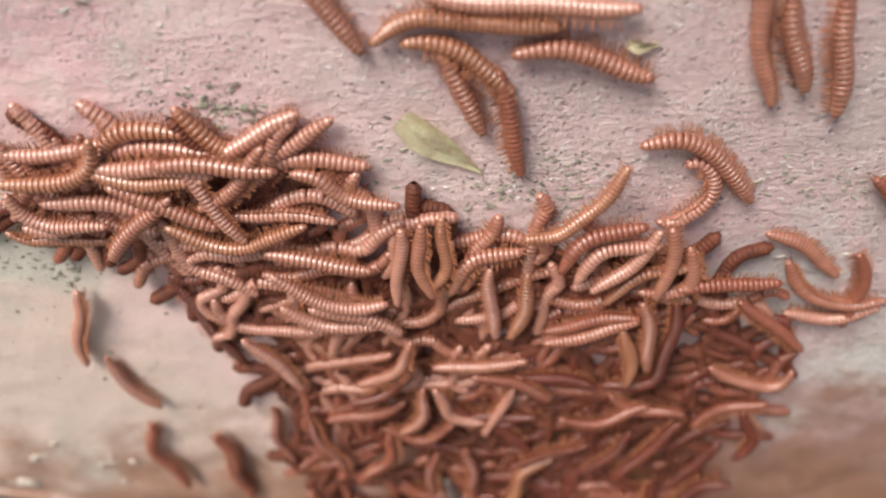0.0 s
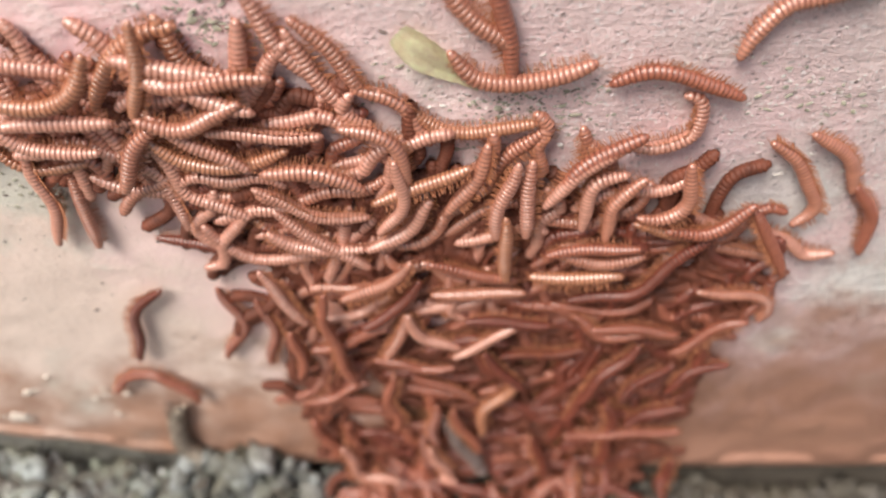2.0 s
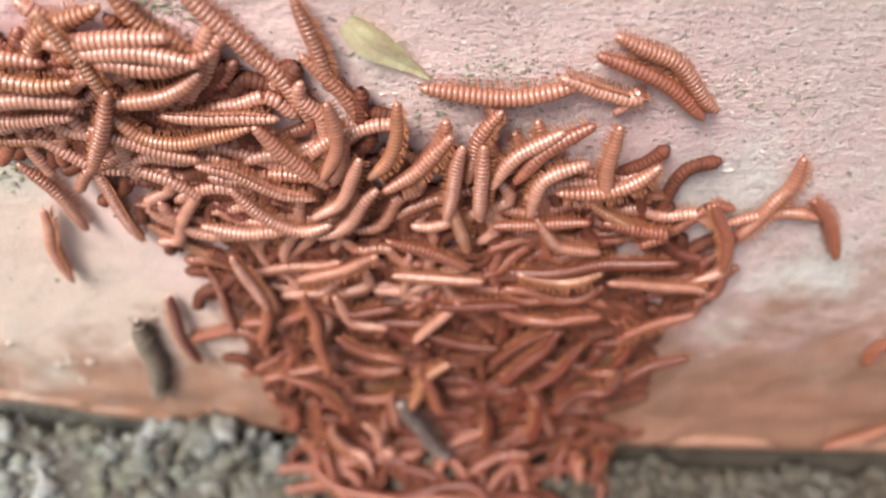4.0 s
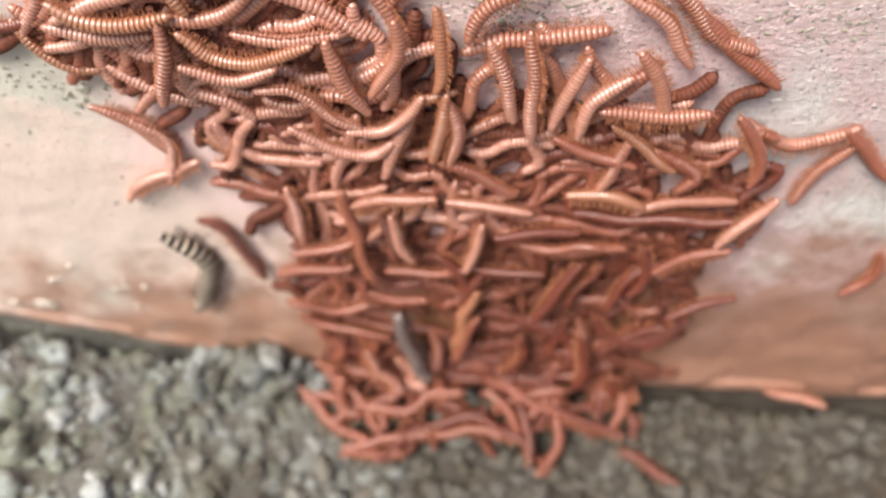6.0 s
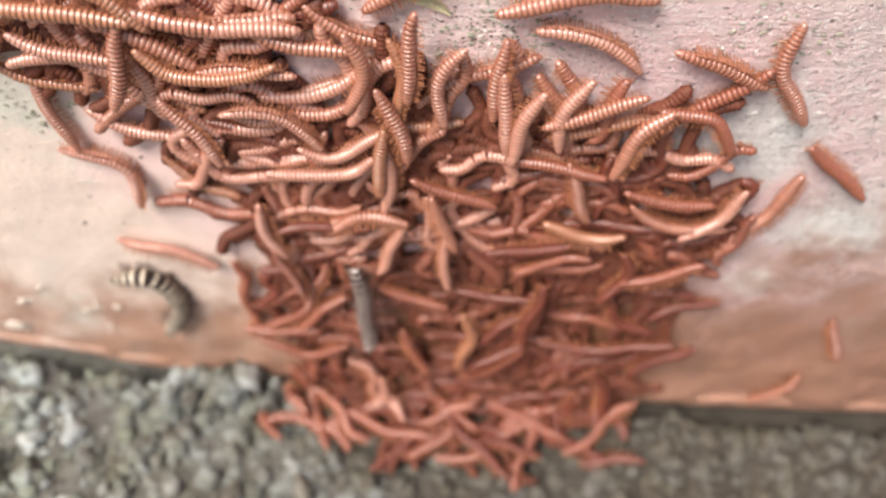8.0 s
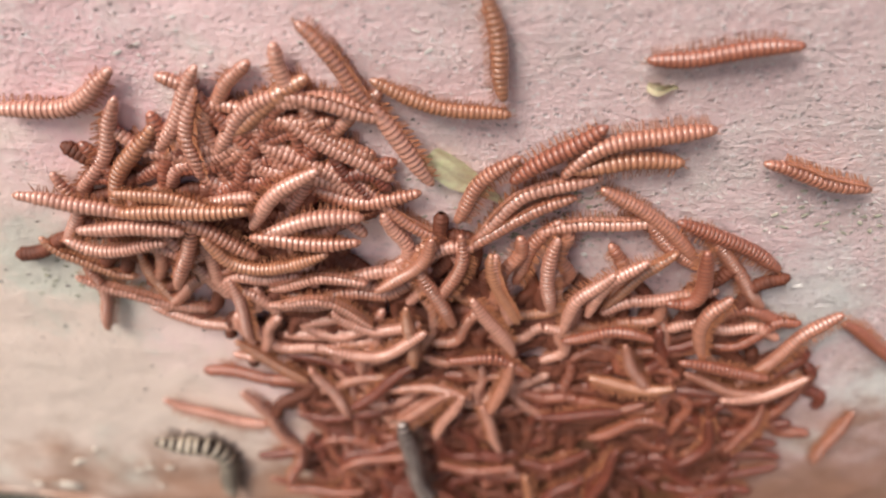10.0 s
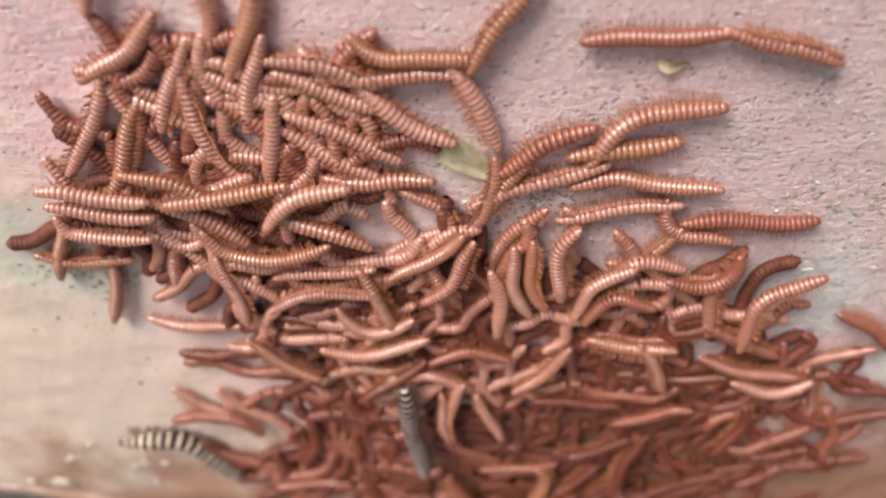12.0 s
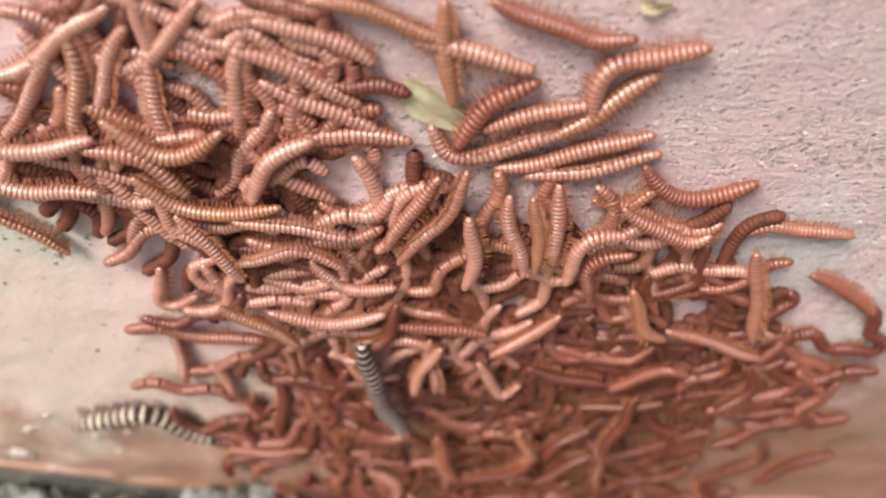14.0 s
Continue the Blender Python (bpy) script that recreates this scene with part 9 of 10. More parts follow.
millipede(1.95, 42.5, 1, -30, [
    (0, 3.6, -37.6, 78.4, -36.8, 68.4, -36, 58.4, -35.3, 48.4, -34.7, 38.3),
    (1, 3.6, -40.9, 106.7, -40.1, 96.7, -39.3, 86.7, -38.6, 76.7, -38, 66.7),
    (2, 3.6, -41.2, 75.6, -40.4, 65.6, -39.6, 55.6, -38.9, 45.6, -38.3, 35.6),
    (6.2, 3.6, -39.9, 100.8, -39.1, 90.8, -38.3, 80.8, -37.6, 70.8, -37, 60.8),
    (8.5, 3.6, -41.2, 75.6, -40.4, 65.6, -39.6, 55.6, -38.9, 45.6, -38.3, 35.6),
    (9, 3.4, -64.5, 85, -63.7, 75, -62.9, 65, -62.2, 55, -61.6, 45),
    (11.5, 3.4, -79.6, 81.1, -73.4, 74.9, -67.3, 68.5, -62.2, 61.3, -57.4, 53.9),
    (14, 3.4, -71.3, 77.3, -69.2, 67.5, -66.8, 57.8, -60.6, 50.2, -51.3, 46.6)])
millipede(1.83, 26.0, 4, -15, [
    (0, 3.6, -29, 43.1, -33, 44, -37, 44.9, -41, 45.8, -44.9, 46.6),
    (1, 3.6, -27.5, 30.8, -31.5, 31.7, -35.4, 32.6, -39.4, 33.4, -43.4, 34.3),
    (8.5, 3.6, -27.5, 30.8, -31.5, 31.7, -35.4, 32.6, -39.4, 33.4, -43.4, 34.3),
    (9, 3.4, -50, 25.9, -54, 26.8, -58, 27.7, -62, 28.5, -66, 29.4),
    (12.5, 3.4, -54.6, 29.9, -59.3, 30.9, -64, 31.9, -68.7, 32.9, -73.5, 33.9),
    (14, 3.4, -61.1, 31.6, -64.8, 32.7, -68.5, 33.8, -72.2, 34.9, -75.9, 36)])
millipede(2.32, 26.0, 0, -30, [
    (0, 3.4, -68.8, 276.1, -70.5, 273, -72.5, 270, -75, 267.4, -77.5, 264.8),
    (9, 3.4, -68.8, 276.1, -70.5, 273, -72.5, 270, -75, 267.4, -77.5, 264.8),
    (11.5, 3.4, -68.8, 216.9, -70.5, 213.7, -72.5, 210.8, -75, 208.2, -77.5, 205.6),
    (12.5, 3.4, -68.9, 209.7, -73.8, 206.2, -79, 203.3, -84.6, 201.2, -90.3, 199.1),
    (14, 3.4, -68.9, 276.4, -73.8, 272.9, -79, 270, -84.6, 267.8, -90.3, 265.7)])
millipede(2.39, 28.6, 1, -15, [
    (0, 3.4, -56.4, 283.1, -58.1, 276.6, -59.4, 270, -59.5, 263.3, -59.2, 256.5),
    (9, 3.4, -56.4, 283.1, -58.1, 276.6, -59.4, 270, -59.5, 263.3, -59.2, 256.5),
    (11.5, 3.4, -56.4, 225.9, -58.1, 219.4, -59.4, 212.8, -59.5, 206, -59.2, 199.3),
    (12.5, 3.4, -56.4, 283.1, -58.1, 276.6, -59.4, 270, -59.5, 263.3, -59.2, 256.5),
    (14, 3.4, -56.4, 283.1, -58.1, 276.6, -59.4, 270, -59.5, 263.3, -59.2, 256.5)])
millipede(2.16, 26.0, 0, 45, [
    (0, 3.4, -41.7, 261, -40.3, 265.5, -38.7, 270, -36.7, 274.3, -34.4, 278.5),
    (9, 3.4, -41.7, 261, -40.3, 265.5, -38.7, 270, -36.7, 274.3, -34.4, 278.5),
    (11.5, 3.4, -41.7, 208.1, -40.3, 212.6, -38.7, 217.1, -36.7, 221.4, -34.4, 225.6),
    (12.5, 3.4, -41.7, 261, -40.3, 265.5, -38.7, 270, -36.7, 274.3, -34.4, 278.5),
    (14, 3.4, -41.7, 261, -40.3, 265.5, -38.7, 270, -36.7, 274.3, -34.4, 278.5)])
millipede(2.32, 26.0, 1, 75, [
    (0, 3.4, -14.6, 261.4, -15.7, 265.6, -16.6, 270, -16.7, 274.4, -16.6, 278.9),
    (9, 3.4, -14.6, 261.4, -15.7, 265.6, -16.6, 270, -16.7, 274.4, -16.6, 278.9),
    (11.5, 3.4, -14.6, 207.8, -15.7, 212.1, -16.6, 216.4, -16.7, 220.9, -16.6, 225.3),
    (12.5, 3.4, -14.6, 261.4, -15.7, 265.6, -16.6, 270, -16.7, 274.4, -16.6, 278.9),
    (14, 3.4, -14.6, 261.4, -15.7, 265.6, -16.6, 270, -16.7, 274.4, -16.6, 278.9)])
millipede(2.38, 26.0, 1, -50, [
    (0, 3.4, -2.3, 276.7, -2.9, 273.3, -3.7, 270, -5, 266.8, -6.3, 263.7),
    (9, 3.4, -2.3, 276.7, -2.9, 273.3, -3.7, 270, -5, 266.8, -6.3, 263.7),
    (11.5, 3.4, -2.3, 197.2, -2.9, 193.8, -3.7, 190.5, -5, 187.3, -6.3, 184.1),
    (12.5, 3.4, -3, 193.7, 0.7, 193.1, 4.3, 192.2, 7.6, 190.6, 10.8, 188.7),
    (14, 3.4, 0.5, 192.4, 2.8, 191.7, 5.1, 190.9, 7.5, 190.2, 9.8, 189.5)])
millipede(2.16, 34.1, 1, -15, [
    (0, 3.4, -63.6, 283.6, -69.5, 277.2, -74.6, 270, -78, 261.9, -81.2, 253.7),
    (11.5, 3.4, -63.6, 283.6, -69.5, 277.2, -74.6, 270, -78, 261.9, -81.2, 253.7),
    (12.5, 3.4, -63.6, 204.7, -69.5, 198.3, -74.6, 191.1, -78, 183.1, -81.2, 174.9),
    (14, 3.4, -69.2, 201.8, -75.1, 197.5, -81, 193.1, -87.1, 189.1, -93.9, 186.5)])
millipede(2.20, 26.0, 4, 0, [
    (0, 7, -31.6, 69.4, -28, 69.7, -24.6, 70.7, -21.5, 72.5, -18.5, 74.5),
    (2, 7, -36, 69.4, -32.4, 69.7, -29, 70.7, -25.9, 72.5, -22.9, 74.5),
    (5, 7, -48, 69.4, -44.5, 69.7, -41.1, 70.7, -38, 72.5, -35, 74.5),
    (7.5, 7, -55.2, 30.9, -52.1, 30.8, -49, 30.6, -46, 30.2, -43, 29.8),
    (9, 7, -56.4, 30.9, -53.3, 30.8, -50.3, 30.6, -47.3, 30.2, -44.2, 29.8),
    (14, 7, -67.8, 30.9, -64.7, 30.8, -61.7, 30.6, -58.6, 30.2, -55.6, 29.8)])
millipede(2.20, 44.0, 1, 15, [
    (0, 10, -4.7, 16.4, 3.7, 1, 7.2, -16.1, 9.8, -33.5, 13.2, -50.7),
    (2, 10, -11.4, 16.4, -3.1, 1, 0.5, -16.1, 3, -33.5, 6.5, -50.7),
    (5, 10, -24, 16.4, -15.6, 1, -12.1, -16.1, -9.5, -33.5, -6.1, -50.7),
    (7.5, 10, -17.9, 10.3, -15.4, -6.1, -13.5, -22.7, -11, -39.1, -2.5, -53),
    (9, 10, -16.1, 10.3, -13.5, -6.1, -11.6, -22.7, -9.2, -39.1, -0.7, -53),
    (14, 10, -16.7, 10.3, -14.1, -6.1, -12.2, -22.7, -9.8, -39.1, -1.3, -53)])
millipede(2.20, 44.0, 4, -20, [
    (0, 10, -14.3, -47.5, -9.3, -51.4, -3.6, -54.3, 2.6, -55.4, 8.9, -56.3),
    (2, 10, -20.4, -47.5, -15.3, -51.4, -9.7, -54.3, -3.4, -55.4, 2.9, -56.3),
    (5, 10, -32.8, -47.5, -27.8, -51.4, -22.1, -54.3, -15.8, -55.4, -9.5, -56.3),
    (7.5, 10, -1.9, -45.5, 8, -41.5, 12.9, -31.6, 17.2, -21.4, 21.2, -11.1),
    (9, 10, 1.9, -45.5, 11.8, -41.5, 16.7, -31.6, 21, -21.4, 25, -11.1),
    (14, 10, 8.2, -45.5, 18, -41.5, 23, -31.6, 27.3, -21.4, 31.2, -11.1)])
millipede(2.20, 26.0, 3, 30, [
    (0, 8, 15.7, 67, 17.6, 64.5, 19.3, 61.9, 20.9, 59.2, 22.4, 56.5),
    (2, 8, 7.9, 67, 9.8, 64.5, 11.5, 61.9, 13.1, 59.2, 14.6, 56.5),
    (5, 8, -4.8, 67, -2.9, 64.5, -1.2, 61.9, 0.3, 59.2, 1.9, 56.5),
    (7.5, 8, 33, 22.5, 28.6, 19.4, 24.5, 15.9, 21.1, 11.7, 17.9, 7.3),
    (9, 8, 38, 22.5, 33.6, 19.4, 29.5, 15.9, 26.1, 11.7, 22.8, 7.3),
    (14, 8, 48.2, 22.5, 43.8, 19.4, 39.7, 15.9, 36.3, 11.7, 33, 7.3)])
millipede(2.20, 26.0, 3, 0, [
    (0, 8, 7, 69.9, 10.6, 71, 14.3, 71.6, 18, 71.2, 21.7, 70.6),
    (2, 8, -0.4, 69.9, 3.1, 71, 6.9, 71.6, 10.6, 71.2, 14.3, 70.6),
    (5, 8, -13.1, 69.9, -9.5, 71, -5.8, 71.6, -2.1, 71.2, 1.6, 70.6),
    (7.5, 8, 29.1, 42, 26.2, 37.8, 23.4, 33.6, 20.5, 29.4, 17.7, 25.2),
    (9, 8, 33.9, 42, 31, 37.8, 28.1, 33.6, 25.3, 29.4, 22.5, 25.2),
    (14, 8, 43.7, 42, 40.8, 37.8, 37.9, 33.6, 35.1, 29.4, 32.3, 25.2)])
millipede(2.10, 36.9, 2, 15, [
    (0, 10, 30, 44.5, 26.4, 39.3, 23.8, 33.6, 22.5, 27.4, 21.5, 21.2),
    (2, 10, 21.8, 44.5, 18.2, 39.3, 15.6, 33.6, 14.3, 27.4, 13.2, 21.2),
    (5, 10, 9, 44.5, 5.4, 39.3, 2.7, 33.6, 1.5, 27.4, 0.4, 21.2),
    (7.5, 10, 12.7, 46.6, 15.2, 37.8, 15.6, 28.6, 13.6, 19.6, 11.3, 10.6),
    (9, 10, 16.7, 46.6, 19.2, 37.8, 19.5, 28.6, 17.5, 19.6, 15.3, 10.6),
    (14, 10, 23.6, 46.6, 26.1, 37.8, 26.4, 28.6, 24.5, 19.6, 22.2, 10.6)])
millipede(2.20, 26.0, 4, 30, [
    (0, 10, 52.8, 81.7, 55.9, 78.8, 59.4, 76.4, 63.6, 75.8, 67.9, 75.6),
    (2, 10, 41.9, 81.7, 45, 78.8, 48.5, 76.4, 52.7, 75.8, 57, 75.6),
    (5, 10, 28.5, 81.7, 31.6, 78.8, 35.1, 76.4, 39.3, 75.8, 43.6, 75.6),
    (7.5, 10, 29.1, 72.9, 34.4, 75.8, 39.2, 79.4, 44.1, 82.8, 50, 81.6),
    (9, 10, 35.2, 72.9, 40.5, 75.8, 45.3, 79.4, 50.2, 82.8, 56.1, 81.6),
    (14, 10, 49.6, 72.9, 54.9, 75.8, 59.7, 79.4, 64.6, 82.8, 70.5, 81.6)])
millipede(2.20, 36.5, 3, 0, [
    (0, 11, 71.6, 70.2, 68.5, 61.6, 63.4, 54, 59.7, 45.8, 57.1, 37),
    (2, 11, 60.3, 70.2, 57.3, 61.6, 52.2, 54, 48.4, 45.8, 45.9, 37),
    (5, 11, 46.9, 70.2, 43.9, 61.6, 38.7, 54, 35, 45.8, 32.4, 37),
    (7.5, 11, 38.1, 63, 36.7, 55.8, 35.3, 48.6, 34.4, 41.3, 33.6, 34),
    (9, 11, 43.9, 63, 42.5, 55.8, 41.1, 48.6, 40.2, 41.3, 39.4, 34),
    (14, 11, 57.2, 63, 55.8, 55.8, 54.4, 48.6, 53.5, 41.3, 52.7, 34)])
millipede(2.10, 27.9, 3, 15, [
    (0, 10, 93, 71.9, 95.4, 67.1, 97.2, 62, 96.7, 56.6, 95.6, 51.3),
    (2, 10, 79.3, 71.9, 81.8, 67.1, 83.5, 62, 83.1, 56.6, 81.9, 51.3),
    (5, 10, 65.4, 71.9, 67.8, 67.1, 69.6, 62, 69.1, 56.6, 68, 51.3),
    (7.5, 10, 61.3, 82.6, 63.3, 75.9, 62.8, 69.1, 60, 62.7, 56.3, 56.8),
    (9, 10, 69.2, 82.6, 71.2, 75.9, 70.7, 69.1, 67.8, 62.7, 64.1, 56.8),
    (14, 10, 89.9, 82.6, 91.9, 75.9, 91.4, 69.1, 88.5, 62.7, 84.8, 56.8)])
millipede(2.20, 44.0, 3, -20, [
    (0, 9, 67.7, 34.9, 71.7, 22.3, 72.8, 9.1, 72.5, -4.2, 70.4, -17.3),
    (2, 9, 56, 34.9, 59.9, 22.3, 61, 9.1, 60.7, -4.2, 58.6, -17.3),
    (5, 9, 42.4, 34.9, 46.3, 22.3, 47.5, 9.1, 47.2, -4.2, 45.1, -17.3),
    (7.5, 9, 55.8, 16, 64.5, 2, 69.3, -13.5, 69, -30, 68.3, -46.5),
    (9, 9, 64.1, 16, 72.8, 2, 77.6, -13.5, 77.3, -30, 76.6, -46.5),
    (14, 9, 86.1, 16, 94.8, 2, 99.6, -13.5, 99.3, -30, 98.6, -46.5)])
millipede(2.20, 44.0, 3, 30, [
    (0, 10, 104.2, -3.4, 103.2, -18.3, 102, -33.1, 100.8, -47.9, 98.1, -62.5),
    (2, 10, 90.1, -3.4, 89, -18.3, 87.9, -33.1, 86.7, -47.9, 83.9, -62.5),
    (5, 10, 76.1, -3.4, 75, -18.3, 73.9, -33.1, 72.7, -47.9, 69.9, -62.5),
    (7.5, 10, 59.2, -8.4, 57.7, -19.4, 56.1, -30.5, 53.8, -41.5, 50.6, -52.2),
    (9, 10, 66.7, -8.4, 65.2, -19.4, 63.6, -30.5, 61.2, -41.5, 58.1, -52.2),
    (14, 10, 85.8, -8.4, 84.3, -19.4, 82.7, -30.5, 80.3, -41.5, 77.2, -52.2)])
millipede(2.20, 26.0, 1, 0, [
    (0, 10, -2.6, 84.1, -1.6, 80.1, -0.2, 76.3, 3, 73.8, 6.8, 72.2),
    (2, 10, -9, 84.1, -8, 80.1, -6.6, 76.3, -3.4, 73.8, 0.4, 72.2),
    (5, 10, -21.5, 84.1, -20.4, 80.1, -19.1, 76.3, -15.9, 73.8, -12, 72.2),
    (7.5, 10, -6.3, 92.7, -8.1, 87.8, -9.7, 83, -11.3, 78.1, -12.8, 73.3),
    (9, 10, -4.3, 92.7, -6, 87.8, -7.7, 83, -9.2, 78.1, -10.8, 73.3),
    (14, 10, -4.2, 92.7, -5.9, 87.8, -7.6, 83, -9.1, 78.1, -10.7, 73.3)])
millipede(2.20, 26.0, 0, 15, [
    (0, 9, -14.1, 63.2, -10.1, 67.9, -8, 73.8, -7.3, 80, -6.7, 86.2),
    (2, 9, -19.7, 63.2, -15.7, 67.9, -13.6, 73.8, -12.9, 80, -12.3, 86.2),
    (5, 9, -32, 63.2, -28, 67.9, -25.9, 73.8, -25.2, 80, -24.6, 86.2),
    (7.5, 9, -22.2, 96.6, -18.1, 97.3, -14.1, 97.3, -10.3, 95.8, -6.6, 93.9),
    (9, 9, -20.5, 96.6, -16.5, 97.3, -12.4, 97.3, -8.6, 95.8, -5, 93.9),
    (14, 9, -21.8, 96.6, -17.7, 97.3, -13.7, 97.3, -9.9, 95.8, -6.2, 93.9)])
millipede(2.20, 30.4, 3, -20, [
    (0, 8, 79.6, 7.4, 81.8, 14.7, 84.5, 21.8, 90.6, 25.8, 98.1, 26.7),
    (2, 8, 66.6, 7.4, 68.8, 14.7, 71.5, 21.8, 77.6, 25.8, 85.1, 26.7),
    (5, 8, 52.8, 7.4, 55, 14.7, 57.7, 21.8, 63.8, 25.8, 71.3, 26.7),
    (7.5, 8, 76.6, 6.3, 80.2, 11, 84.3, 15.2, 88.5, 19.3, 92.8, 23.4),
    (9, 8, 86.5, 6.3, 90.1, 11, 94.2, 15.2, 98.4, 19.3, 102.7, 23.4),
    (14, 8, 114.1, 6.3, 117.7, 11, 121.7, 15.2, 126, 19.3, 130.3, 23.4)])
millipede(2.20, 44.0, 3, 0, [
    (0, 9, 14.4, -59.5, 25, -55.8, 35.5, -51.6, 45.9, -53.3, 54.1, -61),
    (2, 9, 5.4, -59.5, 16, -55.8, 26.5, -51.6, 36.9, -53.3, 45.1, -61),
    (5, 9, -7.6, -59.5, 3, -55.8, 13.5, -51.6, 23.9, -53.3, 32.1, -61),
    (7.5, 9, 12, -47, 14.4, -50.4, 17, -53.7, 19.9, -56.7, 23, -59.6),
    (9, 9, 16.2, -47, 18.7, -50.4, 21.3, -53.7, 24.2, -56.7, 27.2, -59.6),
    (14, 9, 24.2, -47, 26.7, -50.4, 29.2, -53.7, 32.2, -56.7, 35.2, -59.6)])
millipede(2.20, 44.0, 4, 15, [
    (0, 9, -22.8, -7, -21.6, -21.2, -20.3, -35.3, -16.8, -48.9, -5.1, -56.3),
    (2, 9, -27.7, -7, -26.6, -21.2, -25.3, -35.3, -21.8, -48.9, -10.1, -56.3),
    (5, 9, -39.9, -7, -38.8, -21.2, -37.5, -35.3, -34, -48.9, -22.3, -56.3),
    (7.5, 9, -53.8, 0.2, -52.6, -12.9, -51.4, -25.9, -48.9, -38.7, -38, -44.8),
    (9, 9, -55, 0.2, -53.8, -12.9, -52.7, -25.9, -50.2, -38.7, -39.2, -44.8),
    (14, 9, -66.3, 0.2, -65.2, -12.9, -64, -25.9, -61.5, -38.7, -50.6, -44.8)])
millipede(2.20, 44.0, 4, -20, [
    (0, 3.4, -74.9, 51.3, -74.2, 42.3, -73.5, 33.2, -73, 24.1, -72.6, 15),
    (2, 3.4, -4.8, 39.6, -3, 26.4, -0, 13.5, 4.9, 1.2, 10.2, -10.9),
    (5, 5.4, 40.9, -47, 35.4, -44.3, 30.3, -40.7, 26, -36.2, 22, -31.6),
    (7.5, 5.4, 45.9, -47, 40.3, -44.3, 35.2, -40.7, 31, -36.2, 26.9, -31.6),
    (9, 5.4, 51.7, -47, 46.1, -44.3, 41, -40.7, 36.8, -36.2, 32.7, -31.6),
    (14, 5.4, 65.1, -47, 59.5, -44.3, 54.4, -40.7, 50.2, -36.2, 46.1, -31.6)])


# ---- small things on the wall ----
def crumbs(name, places, count, size, material, label, category):
    """Loose crumbs stuck to the wall: (x, z, spread) heaps with uneven little lumps."""
    rnd = random.Random(len(name) + count)
    base = bmesh.new()
    bmesh.ops.create_icosphere(base, subdivisions=1, radius=1)
    dirs = [v.co.copy() for v in base.verts]
    tri = [[v.index for v in fc.verts] for fc in base.faces]
    base.free()
    verts, faces = [], []
    for k in range(count):
        x, z, w = rnd.choice(places)
        c = Vector((rnd.gauss(x, w), 0, rnd.gauss(z, w * 0.55)))
        if c.z < foot(c.x) + 0.012:
            continue
        r = size * 0.65 * rnd.lognormvariate(0.2, 0.38)
        c.y = -0.25 * r + 0.0010 * lump(c.x, 0, c.z, 0.06)
        seed, o = rnd.uniform(0, 90), len(verts)
        flat = Vector((rnd.uniform(0.9, 2.2), rnd.uniform(0.28, 0.6), rnd.uniform(0.5, 1.1)))
        turn = Euler((0, rnd.uniform(-0.7, 0.7), rnd.uniform(-0.3, 0.3))).to_matrix()
        for d in dirs:
            q = 1 + 0.8 * noise.noise(d * 1.8 + Vector((seed, 0, 0)))
            verts.append(c + turn @ Vector((d.x * flat.x, d.y * flat.y, d.z * flat.z)) * (r * q))
        faces += [[i + o for i in t] for t in tri]
    me = bpy.data.meshes.new(name)
    me.from_pydata(verts, [], faces)
    me.materials.append(material)
    return tagged(new(name, me), label, category, kind="stuff")


MOSSY = [(-0.056, 0.184, 0.006), (-0.046, 0.182, 0.005), (0.024, 0.166, 0.007), (0.014, 0.160, 0.006), (0.006, 0.150, 0.006),
         (-0.112, 0.136, 0.007), (-0.100, 0.130, 0.005), (-0.02, 0.165, 0.008), (0.03, 0.158, 0.008), (0.087, 0.16, 0.01)]
crumbs("moss_crumbs", MOSSY, 420, 0.0005, MOSS, "grey-green moss crumbs stuck to the pink wall", "moss")
crumbs("dark_grit", [(0.0, 0.12, 0.09), (0.06, 0.17, 0.04), (-0.06, 0.17, 0.05), (-0.09, 0.11, 0.03), *MOSSY[:4]], 420, 0.00032, GRIT, "tiny dark grit grains on the pink wall", "grit")
crumbs("paint_flakes", [(0.07, 0.165, 0.03), (0.11, 0.14, 0.03), (0.0, 0.15, 0.05), (0.02, 0.163, 0.012), (-0.05, 0.20, 0.03)], 700, 0.00032, FLAKE, "small whitish paint flakes on the wall", "flakes")
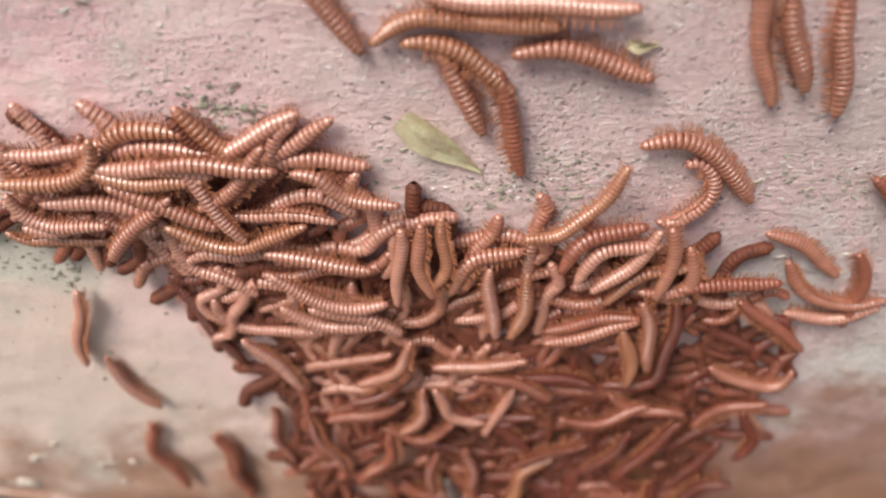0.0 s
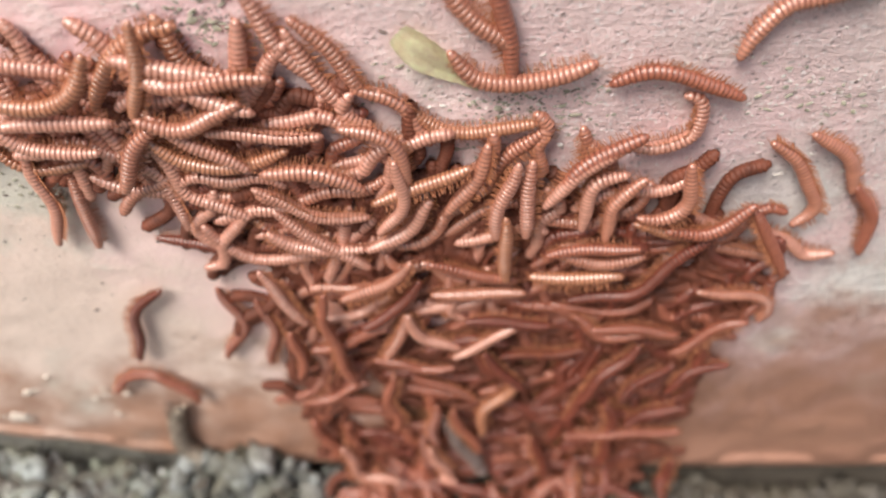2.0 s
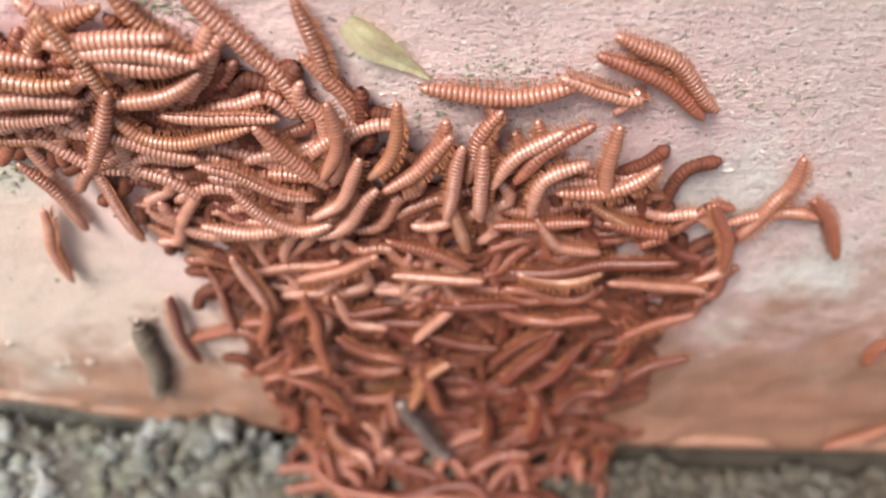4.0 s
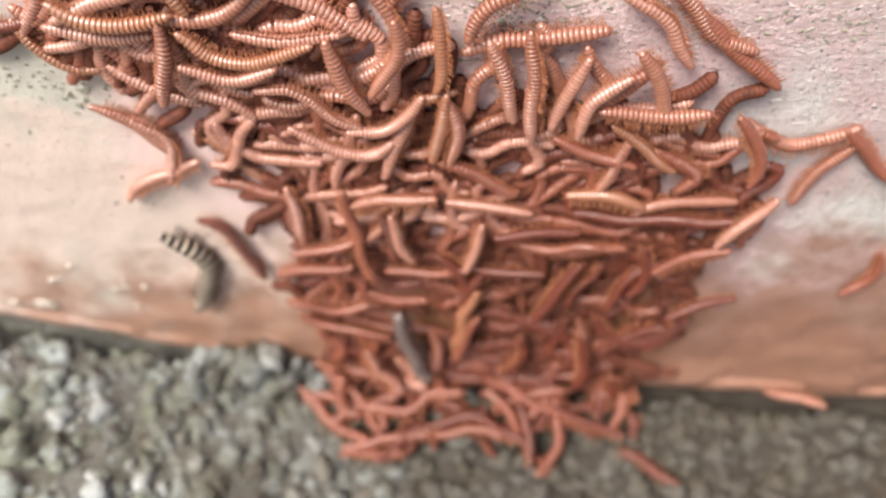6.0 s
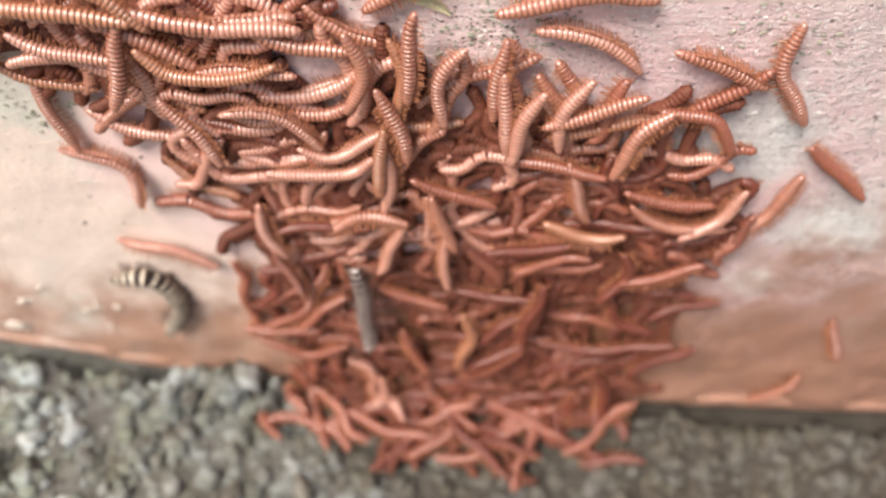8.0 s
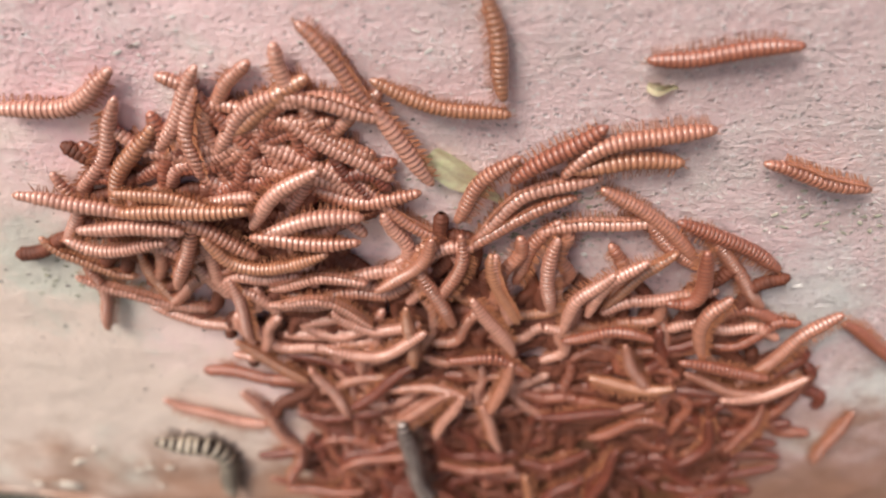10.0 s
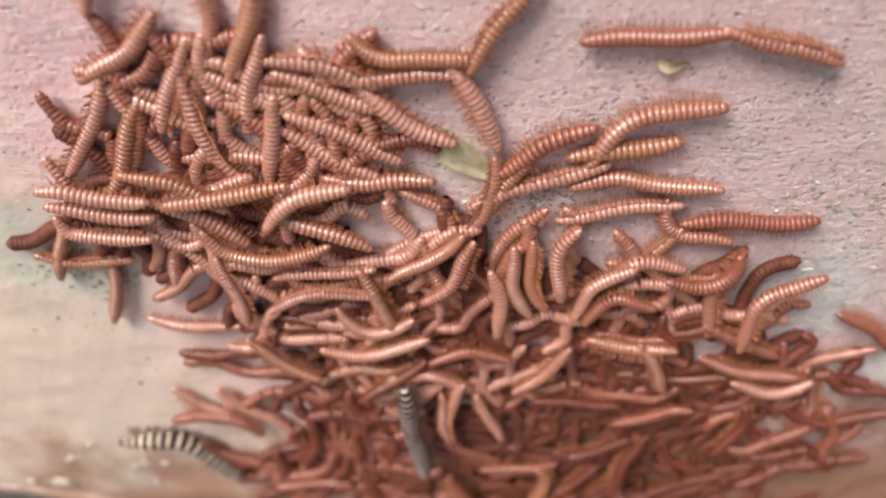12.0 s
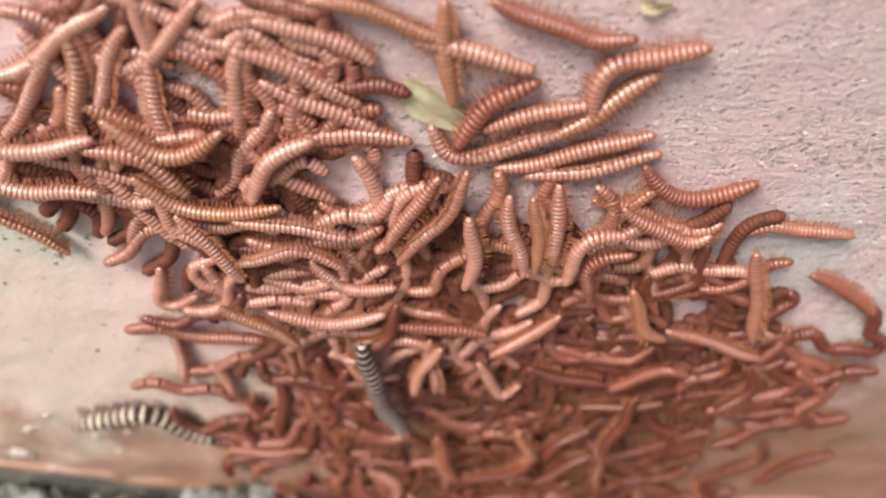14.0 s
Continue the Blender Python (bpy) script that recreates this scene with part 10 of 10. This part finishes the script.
crumbs("pale_grit", [(-0.148, 0.040, 0.006), (-0.125, 0.032, 0.008), (-0.15, 0.02, 0.008)], 14, 0.0017, PALE_GRIT, "pale stones caught on the rounded wall foot", "stones")


def dry_leaf(name, x, z, length, width, angle, label):
    """A thin curled blade with a raised midrib."""
    bm = bmesh.new()
    rows = []
    for i in range(15):
        u = i / 14
        w = width * (0.85 * math.sin(math.pi * min(1, 0.12 + u * 0.9)) ** 0.7 * (1 - 0.75 * u) + 0.05)
        row = []
        for j in range(9):
            v = j / 4 - 1
            rag = 0.05 * width * lump(u * 3, v, 7, 0.3) if abs(v) == 1 else 0
            lift = 0.0012 * v * v + 0.0010 * math.sin(u * 5) + 0.0006 * math.exp(-(v / 0.16) ** 2)
            row.append(bm.verts.new((length * (u - 0.5), v * w + rag, 0.0005 + lift)))
        rows.append(row)
    for a, b in zip(rows, rows[1:]):
        for j in range(8):
            bm.faces.new((a[j], a[j + 1], b[j + 1], b[j]))
    bmesh.ops.solidify(bm, geom=bm.faces[:], thickness=0.0003)
    bmesh.ops.recalc_face_normals(bm, faces=bm.faces)
    me = bpy.data.meshes.new(name)
    bm.to_mesh(me)
    bm.free()
    me.materials.append(LEAF)
    for p in me.polygons:
        p.use_smooth = True
    ob = tagged(new(name, me), label, "leaf")
    ob.matrix_world = pose(x, -0.0004, z, 90, 0, 0) @ pose(0, 0, 0, 0, 0, angle)
    return ob


dry_leaf("dry_leaf", -0.001, 0.1735, 0.025, 0.0062, -42, "pale yellowish dry leaf scrap stuck to the pink wall")
dry_leaf("leaf_flake", 0.0415, 0.2005, 0.007, 0.0022, -10, "small whitish leaf flake on the pink wall")


def motions():
    for thing, pieces, step, roll, table, phase, wriggle in SWARM:
        body, limbs = [], [[] for _ in pieces]
        for t in TIMES:
            at = poses(step, len(pieces), roll, table, phase, wriggle, t)
            base = at[len(at) // 2]
            body.append((t, base))
            back = base.inverted()
            for rows, m in zip(limbs, at):
                rows.append((t, back @ m))
        walk(thing, body)
        for ob, rows in zip(pieces, limbs):
            walk(ob, rows)


motions()
